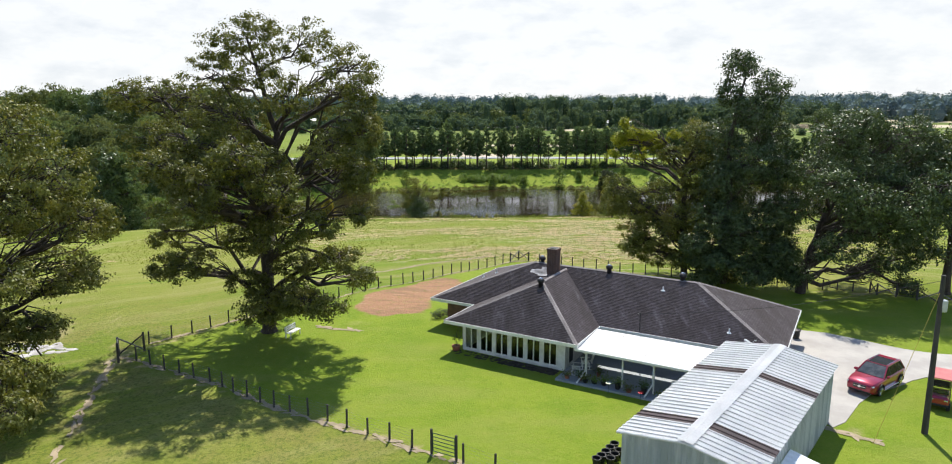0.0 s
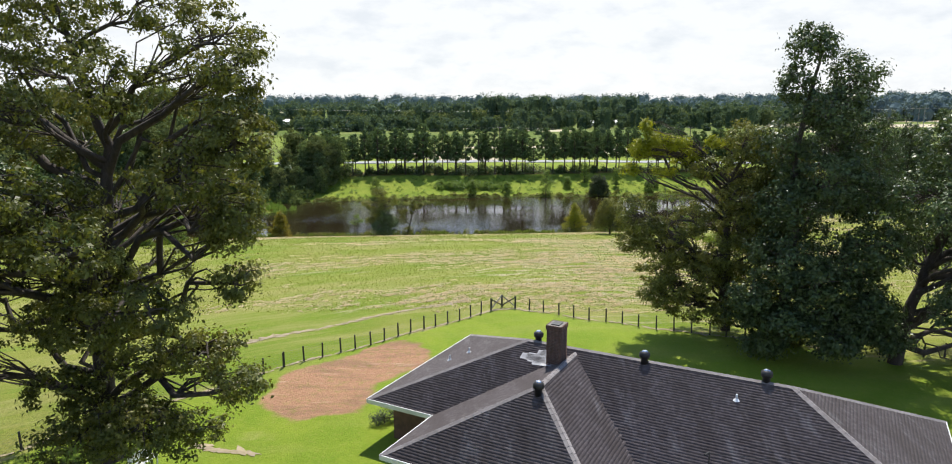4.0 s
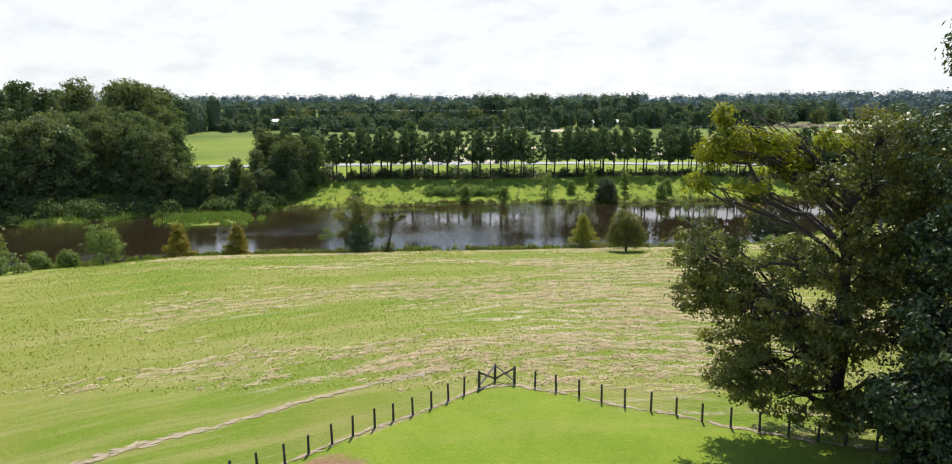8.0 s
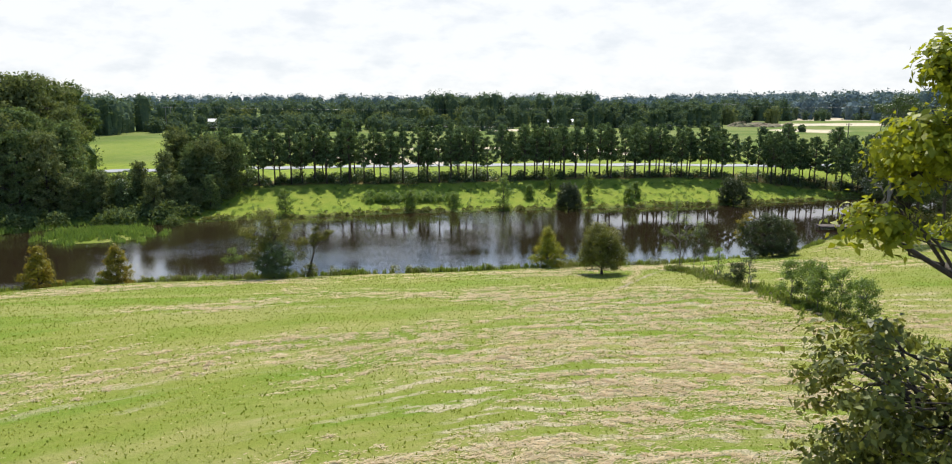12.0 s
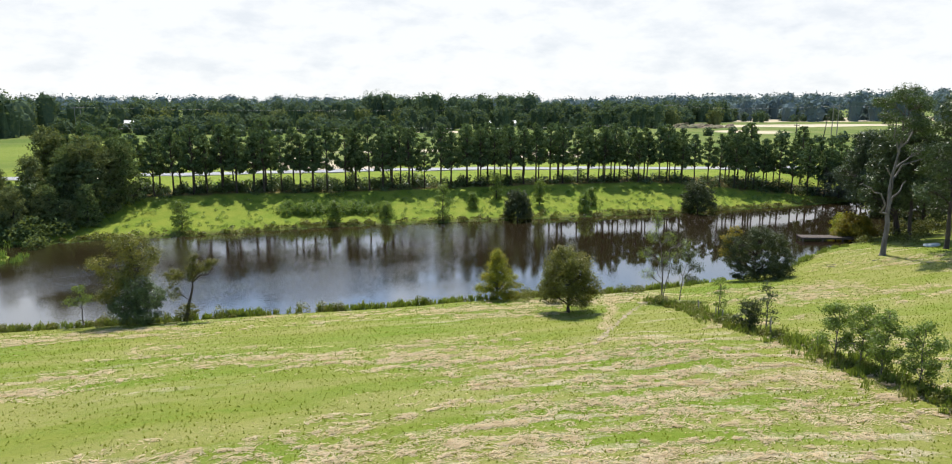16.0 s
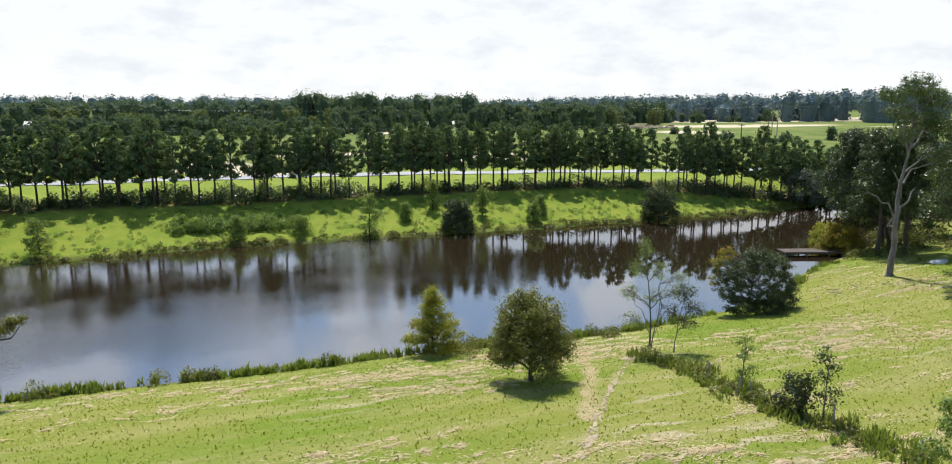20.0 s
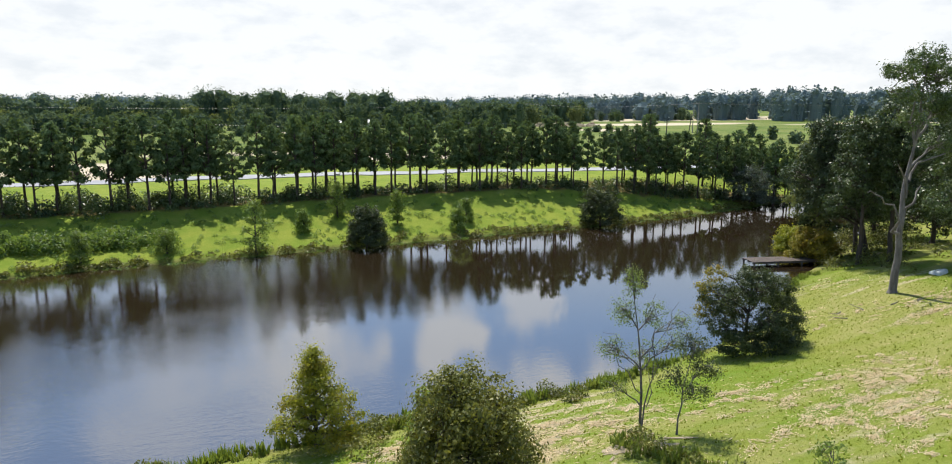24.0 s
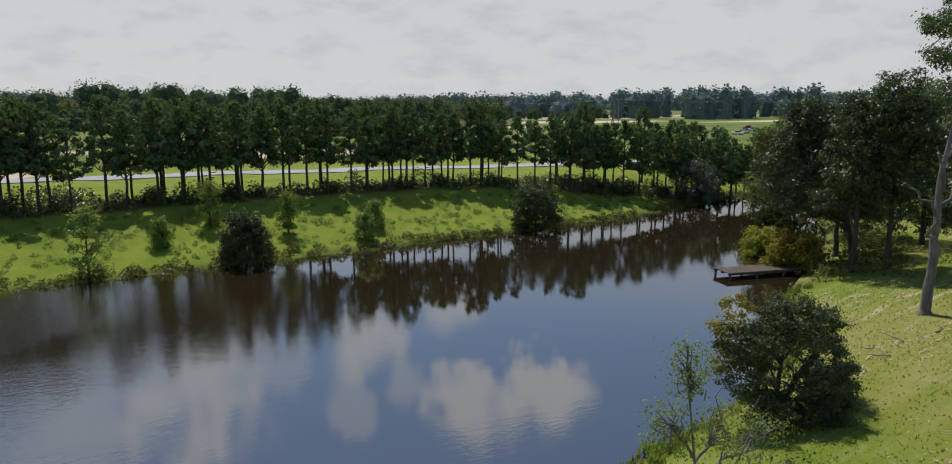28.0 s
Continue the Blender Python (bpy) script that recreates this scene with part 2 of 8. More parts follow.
def rod(bm, a, b, r0, r1=None, sides=8):
    a, b = Vector(a), Vector(b)
    q = (b - a).to_track_quat("Z", "Y").to_matrix().to_4x4()
    r = bmesh.ops.create_cone(bm, cap_ends=True, segments=sides, radius1=r0, radius2=r0 if r1 is None else r1, depth=(b - a).length)
    bmesh.ops.transform(bm, matrix=Matrix.Translation((a + b) / 2) @ q, verts=r["verts"])
    return r["verts"]


def solid(bm, poly, z0, z1):
    """An upright prism over a polygon; z1 may be a function of x, y."""
    lo = [bm.verts.new((x, y, z0)) for x, y in poly]
    hi = [bm.verts.new((x, y, z1(x, y) if callable(z1) else z1)) for x, y in poly]
    n = len(poly)
    bm.faces.new(hi)
    bm.faces.new(lo[::-1])
    for i in range(n):
        bm.faces.new((lo[i], lo[(i + 1) % n], hi[(i + 1) % n], hi[i]))
    bmesh.ops.recalc_face_normals(bm, faces=bm.faces)


def lathe(bm, profile, sides=16, at=(0, 0, 0)):
    rings = []
    for r, z in profile:
        rings.append([bm.verts.new((at[0] + r * math.cos(2 * math.pi * i / sides), at[1] + r * math.sin(2 * math.pi * i / sides), at[2] + z)) for i in range(sides)])
    for a, b in zip(rings, rings[1:]):
        for i in range(sides):
            bm.faces.new((a[i], a[(i + 1) % sides], b[(i + 1) % sides], b[i]))
    bm.faces.new(rings[0][::-1])
    bm.faces.new(rings[-1])
    return rings


# ---- lie of the land ----
LAKE = np.array([(-150, 112), (-95, 122), (-62, 133), (-50, 137), (-41, 142.5), (-30, 143.6), (-14, 144), (0, 144.8), (10, 144.8),
                 (23, 146), (30, 146), (40, 146), (48, 148), (55, 149.5), (63, 152.5), (72, 160), (80, 164), (90, 169), (107, 178),
                 (120, 190), (133, 203), (165, 213), (165, 224), (135, 212), (122, 209), (111, 205.5), (90, 201), (70, 199),
                 (45, 197.3), (20, 196), (0, 195), (-18, 191), (-32, 189.8), (-40, 187.5), (-60, 184), (-67, 177), (-85, 170), (-150, 160)], dtype=float)


def rounded(poly, rounds=2):
    for _ in range(rounds):
        nxt = np.roll(poly, -1, axis=0)
        poly = np.stack([poly * 0.75 + nxt * 0.25, poly * 0.25 + nxt * 0.75], axis=1).reshape(-1, 2)
    return poly


SHORE = rounded(LAKE)


SEG_A, SEG_B = SHORE, np.roll(SHORE, -1, axis=0)
SEG_D = SEG_B - SEG_A
SEG_DY = np.where(SEG_D[:, 1] == 0, 1e-9, SEG_D[:, 1])


def lake_distance(x, y):
    """Distance to the lake's edge, negative within."""
    x, y = np.asarray(x, dtype=float), np.asarray(y, dtype=float)
    shape = x.shape
    out = np.empty(x.size)
    xs, ys = x.ravel(), y.ravel()
    for i in range(0, x.size, 4000):
        px, py = xs[i:i + 4000, None], ys[i:i + 4000, None]
        s = np.clip(((px - SEG_A[:, 0]) * SEG_D[:, 0] + (py - SEG_A[:, 1]) * SEG_D[:, 1]) / (SEG_D ** 2).sum(axis=1), 0, 1)
        best = np.hypot(px - SEG_A[:, 0] - s * SEG_D[:, 0], py - SEG_A[:, 1] - s * SEG_D[:, 1]).min(axis=1)
        cross = ((SEG_A[:, 1] > py) != (SEG_B[:, 1] > py)) & (px < SEG_A[:, 0] + (py - SEG_A[:, 1]) * SEG_D[:, 0] / SEG_DY)
        out[i:i + 4000] = np.where(cross.sum(axis=1) % 2 == 1, -best, best)
    return out.reshape(shape)


def waves(x, y):
    return 0.10 * np.sin(x * 0.21 + 1.3) * np.sin(y * 0.17) + 0.06 * np.sin(x * 0.53 + y * 0.31) + 0.04 * np.sin(x * 0.9 - y * 0.77)


def land(x, y):
    x, y = np.asarray(x, dtype=float), np.asarray(y, dtype=float)
    d = lake_distance(x, y)
    near = np.interp(d, [-4, 0, 1.5, 10, 18, 28, 47, 62, 70, 80, 400], [-1.2, -0.05, 0.45, 2.0, 3.1, 4.4, 5.8, 6.75, 7.05, 7.3, 7.3])
    far = np.interp(d, [-4, 0, 1.2, 8, 16, 22, 60, 200, 500, 900, 1500, 4000], [-1.2, -0.05, 0.4, 1.7, 3.9, 4.3, 4.0, 5.0, 7.0, 11.0, 14.0, 14.0])
    mid = 165 + np.clip(x - 60, 0, 400) * 0.5
    side = np.clip((y - mid) / 10 + 0.5, 0, 1)
    h = near * (1 - side) + far * side
    flat = np.clip((d - 6) / 20, 0, 1) * np.clip((105 - d) / 25, 0.15, 1)
    h = h + waves(x, y) * flat * np.clip((600 - np.hypot(x, y)) / 300, 0, 1)
    bump = 0.55 - (((x + 48) / 9.5) ** 2 + ((y - 176.5) / 7) ** 2) * 0.6
    return np.where(d < 0, np.maximum(h, np.minimum(bump, 0.35)), h)


def land_at(x, y):
    return float(land(np.array([x]), np.array([y]))[0])


def spaced(marks):
    out = [marks[0][0]]
    for (a, _), (b, step) in zip(marks, marks[1:]):
        n = max(1, round((b - a) / step))
        out += [a + (b - a) * (i + 1) / n for i in range(n)]
    return np.array(out)


GX = spaced([(-4500, 0), (-1500, 500), (-500, 100), (-160, 17), (-70, 3), (-45, 1.2), (60, 1.0), (125, 1.8), (200, 5), (500, 20), (1500, 100), (4500, 500)])
GY = spaced([(-1500, 0), (-300, 200), (-40, 20), (22, 3), (85, 1.0), (155, 1.1), (185, 3), (222, 1.2), (265, 2.5), (600, 14), (1500, 60), (4900, 500)])
gx, gy = np.meshgrid(GX, GY)
gz = land(gx, gy)
nx, ny = len(GX), len(GY)
idx = np.arange(nx * ny).reshape(ny, nx)
quads = np.stack([idx[:-1, :-1], idx[:-1, 1:], idx[1:, 1:], idx[1:, :-1]], axis=-1).reshape(-1, 4)

YARD = [(-25.5, 45.6), (-20.4, 53.6), (-10.6, 62.8), (-3.5, 69.1), (3.9, 75.7), (6.1, 76.4), (14.4, 71.8), (30, 64.0), (46, 59), (90, 50), (90, 10), (30, 12), (12, 22), (-3, 32.7), (-12, 37.7)]


def in_poly(x, y, poly):
    inside = np.zeros(x.shape, dtype=bool)
    for (ax, ay), (bx, by) in zip(poly, poly[1:] + poly[:1]):
        inside ^= ((ay > y) != (by > y)) & (x < ax + (y - ay) * (bx - ax) / ((by - ay) or 1e-9))
    return inside


def edge_distance(x, y, poly):
    best = np.full(x.shape, 1e9)
    for (ax, ay), (bx, by) in zip(poly, poly[1:] + poly[:1]):
        dx, dy = bx - ax, by - ay
        s = np.clip(((x - ax) * dx + (y - ay) * dy) / (dx * dx + dy * dy), 0, 1)
        best = np.minimum(best, np.hypot(x - ax - s * dx, y - ay - s * dy))
    return best


def soft_poly(x, y, poly, width):
    e = edge_distance(x, y, poly)
    return np.clip(0.5 + np.where(in_poly(x, y, poly), e, -e) / width, 0, 1)


def strip(x, y, line, width):
    best = np.full(x.shape, 1e9)
    for (ax, ay), (bx, by) in zip(line, line[1:]):
        dx, dy = bx - ax, by - ay
        s = np.clip(((x - ax) * dx + (y - ay) * dy) / (dx * dx + dy * dy), 0, 1)
        best = np.minimum(best, np.hypot(x - ax - s * dx, y - ay - s * dy))
    return np.clip(1.5 - best / width, 0, 1)


lawn = soft_poly(gx, gy, YARD, 1.0)
shore_d = lake_distance(gx, gy)
far_side = (gy > 165 + np.clip(gx - 60, 0, 400) * 0.5) & (shore_d > 0)
meadow = np.where(far_side, 1.0, 0.0)
EARTH = [(-10.8, 57.0), (-8.2, 55.2), (-4.4, 56.0), (-3.9, 60.0), (-1.0, 63.2), (-0.8, 65.8), (-2.4, 68.0), (-4.6, 68.1), (-7.0, 64.6), (-10.4, 61.6)]
bare = soft_poly(gx, gy, EARTH, 1.8)


def swath(x, y):
    """Rows in which the field was mown: level over the middle, turning along the fences."""
    near = np.clip((125 - y) / 45, 0, 1)
    return y - 0.06 * x + near * (3.3 * np.logaddexp(0, (4 - x) / 6) + 2.1 * np.logaddexp(0, (x - 14) / 6))


tracks = np.maximum.reduce([strip(gx, gy, [(27, 124), (31.5, 133), (34, 141)], 0.8), 0.8 * strip(gx, gy, [(61, 140), (68, 150), (78, 159)], 0.7),
                            0.95 * strip(gx, gy, [(-16.5, 66.0), (-10.9, 70.8), (-8.5, 72.5), (-5.3, 74.6), (-1.7, 77.2), (2.4, 79.4)], 0.62), 0.9 * strip(gx, gy, YARD[:6], 0.45), 0.8 * strip(gx, gy, [(24.7, 119.6), (28.8, 125.8), (32, 130.5), (36.4, 136)], 0.5), 0.9 * np.clip(1.5 - np.hypot(gx - 37.2, gy - 135.2) / 1.6, 0, 1), 0.9 * strip(gx, gy, YARD[4:9], 0.45), 0.9 * strip(gx, gy, [YARD[0], YARD[14], YARD[13], (4, 27)], 0.5),
                            0.8 * strip(gx, gy, [(-21, 30), (-24, 40), (-26, 46), (-32, 58)], 0.8), np.clip(1.6 - np.hypot(gx + 35, gy - 51) / 3.2, 0, 1),
                            0.7 * np.clip(1.5 - np.hypot((gx + 10) / 2, gy - 53) / 1.5, 0, 1), 0.9 * np.clip(1.4 - np.hypot(gx - 21, gy - 34.5) / 1.4, 0, 1)])
wet = np.clip(1 - np.abs(shore_d - 0.2) / 0.9, 0, 1)
PINE_LINE = np.array([(-58, 211), (-20, 212.5), (10, 214), (40, 217), (70, 218.5), (100, 213), (124, 207), (146, 207)], dtype=float)
straw = np.clip(1.6 - np.abs(gy - np.interp(gx, PINE_LINE[:, 0], PINE_LINE[:, 1]) - 2.5) / 4.5, 0, 1) * (gx > -70) * (gx < 150)
dull = np.clip((gy - 262) / 20, 0, 1)


def blot(x, y, rx, ry):
    return np.clip(2.0 - 1.6 * np.hypot((gx - x) / rx, (gy - y) / ry), 0, 1)


dull = dull * (1 - 0.6 * np.maximum(blot(-98, 345, 34, 60), blot(-66, 262, 20, 20)))
sandy = np.maximum.reduce([blot(4, 266, 14, 9), blot(-10, 285, 16, 14), blot(60, 470, 22, 16), blot(330, 520, 90, 26), blot(470, 640, 260, 60), blot(240, 440, 24, 26), blot(70, 300, 25, 14), blot(30, 320, 30, 10), blot(560, 480, 160, 18)])


ROW, TAU = 1.75, 2 * math.pi
hay_lies = np.exp(-((gx - 19) / 14) ** 2 - ((gy - 95) / 16) ** 2) + 0.45 * np.exp(-((gx - 34) / 9) ** 2 - ((gy - 120) / 9) ** 2)


def ground_material():
    m, nt, p = tree_of("grass_ground")

    def attr(name):
        a = nt.nodes.new("ShaderNodeAttribute")
        a.attribute_name = name
        return a.outputs["Fac"]
    broad = noise_of(nt, 0.035, 4.0)
    mid = noise_of(nt, 0.35, 5.0)
    fine = noise_of(nt, 5.0, 6.0, 0.7)
    blades = noise_of(nt, 28.0, 3.0, 0.7)
    co = nt.nodes.new("ShaderNodeTexCoord")
    sep = nt.nodes.new("ShaderNodeSeparateXYZ")
    nt.links.new(co.outputs["Object"], sep.inputs[0])

    def along_rows(scale_x, scale_y, detail, seed):
        """Noise drawn out along the mown rows."""
        v = nt.nodes.new("ShaderNodeCombineXYZ")
        nt.links.new(maths(nt, "MULTIPLY", sep.outputs["X"], scale_x), v.inputs[0])
        nt.links.new(maths(nt, "MULTIPLY", attr("swath"), scale_y), v.inputs[1])
        v.inputs[2].default_value = seed
        n = node(nt, "ShaderNodeTexNoise", Scale=1.0, Detail=detail, Roughness=0.62)
        nt.links.new(v.outputs[0], n.inputs["Vector"])
        return n.outputs[0]
    hay = along_rows(0.42, 1.5, 6.0, 0.0)
    hay2 = along_rows(0.045, 0.12, 4.0, 4.0)
    wide = along_rows(0.05, 0.34, 4.0, 9.0)
    field = mixed(nt, ramp(nt, broad, 0.40, 0.60), (0.142, 0.200, 0.022), (0.205, 0.222, 0.044))
    field = mixed(nt, ramp(nt, wide, 0.44, 0.62, 0.0, 0.75), field, (0.272, 0.258, 0.088))
    field = mixed(nt, ramp(nt, wide, 0.30, 0.42, 0.6, 0.0), field, (0.118, 0.195, 0.018))
    wander = maths(nt, "MULTIPLY", maths(nt, "SUBTRACT", along_rows(0.25, 0.4, 3.0, 2.0), 0.5), 9.0)
    rows = maths(nt, "COSINE", maths(nt, "ADD", maths(nt, "MULTIPLY", attr("swath"), TAU / ROW), wander), 0)
    lying = maths(nt, "ADD", hay2, maths(nt, "MULTIPLY", attr("hay"), 0.22))
    streak = maths(nt, "MULTIPLY", ramp(nt, maths(nt, "ADD", maths(nt, "MULTIPLY", rows, 0.10), hay), 0.50, 0.62), ramp(nt, lying, 0.52, 0.66, 0.05, 1.0))
    streak = maths(nt, "MULTIPLY", maths(nt, "MULTIPLY", streak, ramp(nt, fine, 0.34, 0.56, 0.3, 1.0)), maths(nt, "MULTIPLY", ramp(nt, sep.outputs["Y"], 62.0, 80.0, 0.15, 1.0), ramp(nt, sep.outputs["X"], -22.0, 10.0, 0.4, 1.0)))
    field = mixed(nt, maths(nt, "MULTIPLY", ramp(nt, mid, 0.45, 0.62, 0.0, 0.8), ramp(nt, sep.outputs["Y"], 66.0, 50.0)), field, (0.22, 0.205, 0.06))
    field = mixed(nt, maths(nt, "MULTIPLY", streak, 0.85), field, (0.56, 0.46, 0.33))
    field = mixed(nt, maths(nt, "MULTIPLY", ramp(nt, fine, 0.46, 0.62, 0.0, 0.7), ramp(nt, sep.outputs["Y"], 66.0, 50.0)), field, (0.085, 0.115, 0.022))
    grass = mixed(nt, ramp(nt, mid, 0.3, 0.72), (0.158, 0.235, 0.022), (0.212, 0.274, 0.030))
    grass = mixed(nt, ramp(nt, noise_of(nt, 0.16, 5.0, 0.6, (0.4, 1.5, 1.0), 35.0), 0.46, 0.66, 0.0, 0.55), grass, (0.250, 0.270, 0.062))
    grass = mixed(nt, ramp(nt, fine, 0.5, 0.8, 0.0, 0.45), grass, (0.13, 0.205, 0.018))
    rough_far = mixed(nt, ramp(nt, mid, 0.35, 0.65), (0.150, 0.215, 0.024), (0.225, 0.262, 0.038))
    rough_far = mixed(nt, ramp(nt, fine, 0.45, 0.75, 0.0, 0.6), rough_far, (0.13, 0.18, 0.012))
    dull_far = mixed(nt, ramp(nt, broad, 0.38, 0.6), (0.085, 0.13, 0.025), (0.15, 0.175, 0.05))
    rough_far = mixed(nt, attr("dull"), rough_far, dull_far)
    rough_far = mixed(nt, ramp(nt, maths(nt, "ADD", attr("sandy"), maths(nt, "SUBTRACT", broad, 0.5)), 0.35, 0.75), rough_far, (0.55, 0.46, 0.34))
    rough_far = mixed(nt, ramp(nt, maths(nt, "ADD", attr("straw"), maths(nt, "SUBTRACT", mid, 0.5)), 0.5, 0.9, 0.0, 0.85), rough_far, (0.13, 0.075, 0.04))
    earth = mixed(nt, ramp(nt, fine, 0.35, 0.7), (0.40, 0.225, 0.14), (0.30, 0.155, 0.095))
    earth = mixed(nt, ramp(nt, noise_of(nt, 0.5, 5.0, 0.65, (0.35, 1.6, 1.0), 40.0), 0.45, 0.62, 0.0, 0.75), earth, (0.235, 0.135, 0.09))
    earth = mixed(nt, ramp(nt, noise_of(nt, 1.2, 4.0, 0.7, (0.3, 1.8, 1.0), 40.0), 0.56, 0.68, 0.0, 0.6), earth, (0.46, 0.31, 0.22))
    sand = mixed(nt, ramp(nt, fine, 0.35, 0.7), (0.46, 0.36, 0.22), (0.28, 0.23, 0.11))
    mud = (0.06, 0.045, 0.025)
    col = mixed(nt, attr("meadow"), field, rough_far)
    col = mixed(nt, attr("lawn"), col, grass)
    edge = maths(nt, "ADD", attr("tracks"), maths(nt, "SUBTRACT", mid, 0.55))
    col = mixed(nt, ramp(nt, edge, 0.55, 1.0, 0.0, 0.9), col, sand)
    edge2 = maths(nt, "ADD", attr("bare"), maths(nt, "MULTIPLY", maths(nt, "SUBTRACT", mid, 0.5), 1.2))
    col = mixed(nt, ramp(nt, edge2, 0.35, 0.65), col, earth)
    col = mixed(nt, attr("wet"), col, mud)
    clump = noise_of(nt, 1.5, 5.0, 0.72)
    col = mixed(nt, ramp(nt, clump, 0.5, 0.66, 0.0, 0.28), col, (0.125, 0.20, 0.014))
    tuft = noise_of(nt, 7.0, 5.0, 0.78)
    col = mixed(nt, ramp(nt, tuft, 0.50, 0.66, 0.0, 0.32), col, (0.085, 0.13, 0.012))
    col = mixed(nt, ramp(nt, noise_of(nt, 3.4, 5.0, 0.75), 0.52, 0.64, 0.0, 0.3), col, (0.28, 0.275, 0.065))
    col = mixed(nt, ramp(nt, blades, 0.5, 0.8, 0.0, 0.35), col, (0.07, 0.10, 0.02))
    nt.links.new(col, p.inputs["Base Color"])
    p.inputs["Roughness"].default_value = 0.85
    p.inputs["Specular IOR Level"].default_value = 0.06
    relief = maths(nt, "ADD", maths(nt, "MULTIPLY", fine, 0.7), maths(nt, "ADD", maths(nt, "MULTIPLY", blades, 0.3), maths(nt, "MULTIPLY", streak, maths(nt, "MULTIPLY", 0.35, maths(nt, "SUBTRACT", 1.0, maths(nt, "MAXIMUM", attr("lawn"), attr("meadow")))))))
    bumped(nt, p, relief, 0.9, 0.14)
    return m


ground = arrays("ground", np.stack([gx, gy, gz], axis=-1).reshape(-1, 3), quads, ground_material(), smooth=True)
tagged(ground, "mown grass pasture and lawn sloping down to a lake", "ground", kind="structure")
for key, values in (("lawn", lawn), ("meadow", meadow), ("bare", bare), ("tracks", tracks), ("wet", wet), ("straw", straw), ("swath", swath(gx, gy)), ("hay", hay_lies), ("dull", dull), ("sandy", sandy)):
    ground.data.attributes.new(key, "FLOAT", "POINT").data.foreach_set("value", values.astype(np.float32).ravel())


def water_material():
    m, nt, p = tree_of("pond_water")
    p.inputs["Base Color"].default_value = rgb((0.020, 0.0135, 0.007))
    p.inputs["Roughness"].default_value = 0.03
    p.inputs["IOR"].default_value = 3.0
    ripple = noise_of(nt, 1.0, 3.0, 0.55, (0.9, 2.4, 1.0), 20.0)
    small = noise_of(nt, 1.0, 3.0, 0.6, (2.6, 6.0, 1.0), 14.0)
    breeze = ramp(nt, noise_of(nt, 0.03, 3.0), 0.4, 0.62, 0.12, 1.0)
    co = nt.nodes.new("ShaderNodeTexCoord")
    sep = nt.nodes.new("ShaderNodeSeparateXYZ")
    nt.links.new(co.outputs["Object"], sep.inputs[0])
    breeze = maths(nt, "MULTIPLY", breeze, ramp(nt, sep.outputs["X"], -10.0, 50.0, 2.6, 0.22))
    both = maths(nt, "ADD", maths(nt, "MULTIPLY", ripple, 0.7), maths(nt, "MULTIPLY", small, 0.5))
    nt.links.new(ramp(nt, sep.outputs["X"], -10.0, 60.0, 0.06, 0.015), p.inputs["Roughness"])
    bumped(nt, p, maths(nt, "MULTIPLY", both, breeze), 0.4, 0.06)
    return m


bm = bmesh.new()
bm.faces.new([bm.verts.new((x, y, 0.0)) for x, y in ((-170, 100), (175, 100), (175, 230), (-170, 230))])
water = part("water", bm, water_material())
tagged(water, "still brown lake water with faint ripples", "water", kind="structure")

# ---- trees ----


def leaf_quads(rng, centres, size, flat=0.35, slim=0.55, out=None):
    """A small pointed leaf for every centre, turned at random or outwards."""
    n = len(centres)
    nrm = rng.normal(size=(n, 3))
    if out is None:
        nrm[:, 2] = np.abs(nrm[:, 2]) + flat
    else:
        nrm = nrm * 0.5 + out
    nrm /= np.linalg.norm(nrm, axis=1, keepdims=True)
    a = np.cross(nrm, rng.normal(size=(n, 3)))
    a /= np.linalg.norm(a, axis=1, keepdims=True) + 1e-9
    b = np.cross(nrm, a)
    s = size * rng.uniform(0.6, 1.35, size=(n, 1))
    a, b = a * s * 0.5, b * s * slim * 0.5
    droop = np.array([0, 0, -0.12]) * s
    v = np.stack([centres - a + droop, centres - b, centres + a + droop, centres + b], axis=1).reshape(-1, 3)
    return v, np.arange(4 * n).reshape(-1, 4)


def tube(line, radii, sides=6):
    """A tapered, bent limb round a line of points."""
    line = np.asarray(line, dtype=float)
    verts, faces = [], []
    for i, (p, r) in enumerate(zip(line, radii)):
        d = line[min(i + 1, len(line) - 1)] - line[max(i - 1, 0)]
        d = d / (np.linalg.norm(d) + 1e-9)
        e = np.cross(d, (0.31, 0.95, 0.07))
        e /= np.linalg.norm(e) + 1e-9
        f = np.cross(d, e)
        for k in range(sides):
            verts.append(p + r * (math.cos(TAU * k / sides) * e + math.sin(TAU * k / sides) * f))
        if i:
            o = (i - 1) * sides
            faces += [(o + k, o + (k + 1) % sides, o + sides + (k + 1) % sides, o + sides + k) for k in range(sides)]
    return verts, faces


def bent(rng, a, b, n, sag=0.0, wobble=0.06):
    a, b = np.asarray(a, dtype=float), np.asarray(b, dtype=float)
    length = np.linalg.norm(b - a)
    pts = [a + (b - a) * i / n for i in range(n + 1)]
    for i in range(1, n):
        pts[i] = pts[i] + rng.normal(size=3) * wobble * length + np.array([0, 0, sag * length * math.sin(math.pi * i / n)])
    return pts


class Wood:
    def __init__(self):
        self.v, self.f = [], []

    def add(self, line, r0, r1, sides=6):
        n = len(line)
        v, f = tube(line, [r0 + (r1 - r0) * i / (n - 1) for i in range(n)], sides)
        o = len(self.v)
        self.v += v
        self.f += [tuple(o + k for k in q) for q in f]


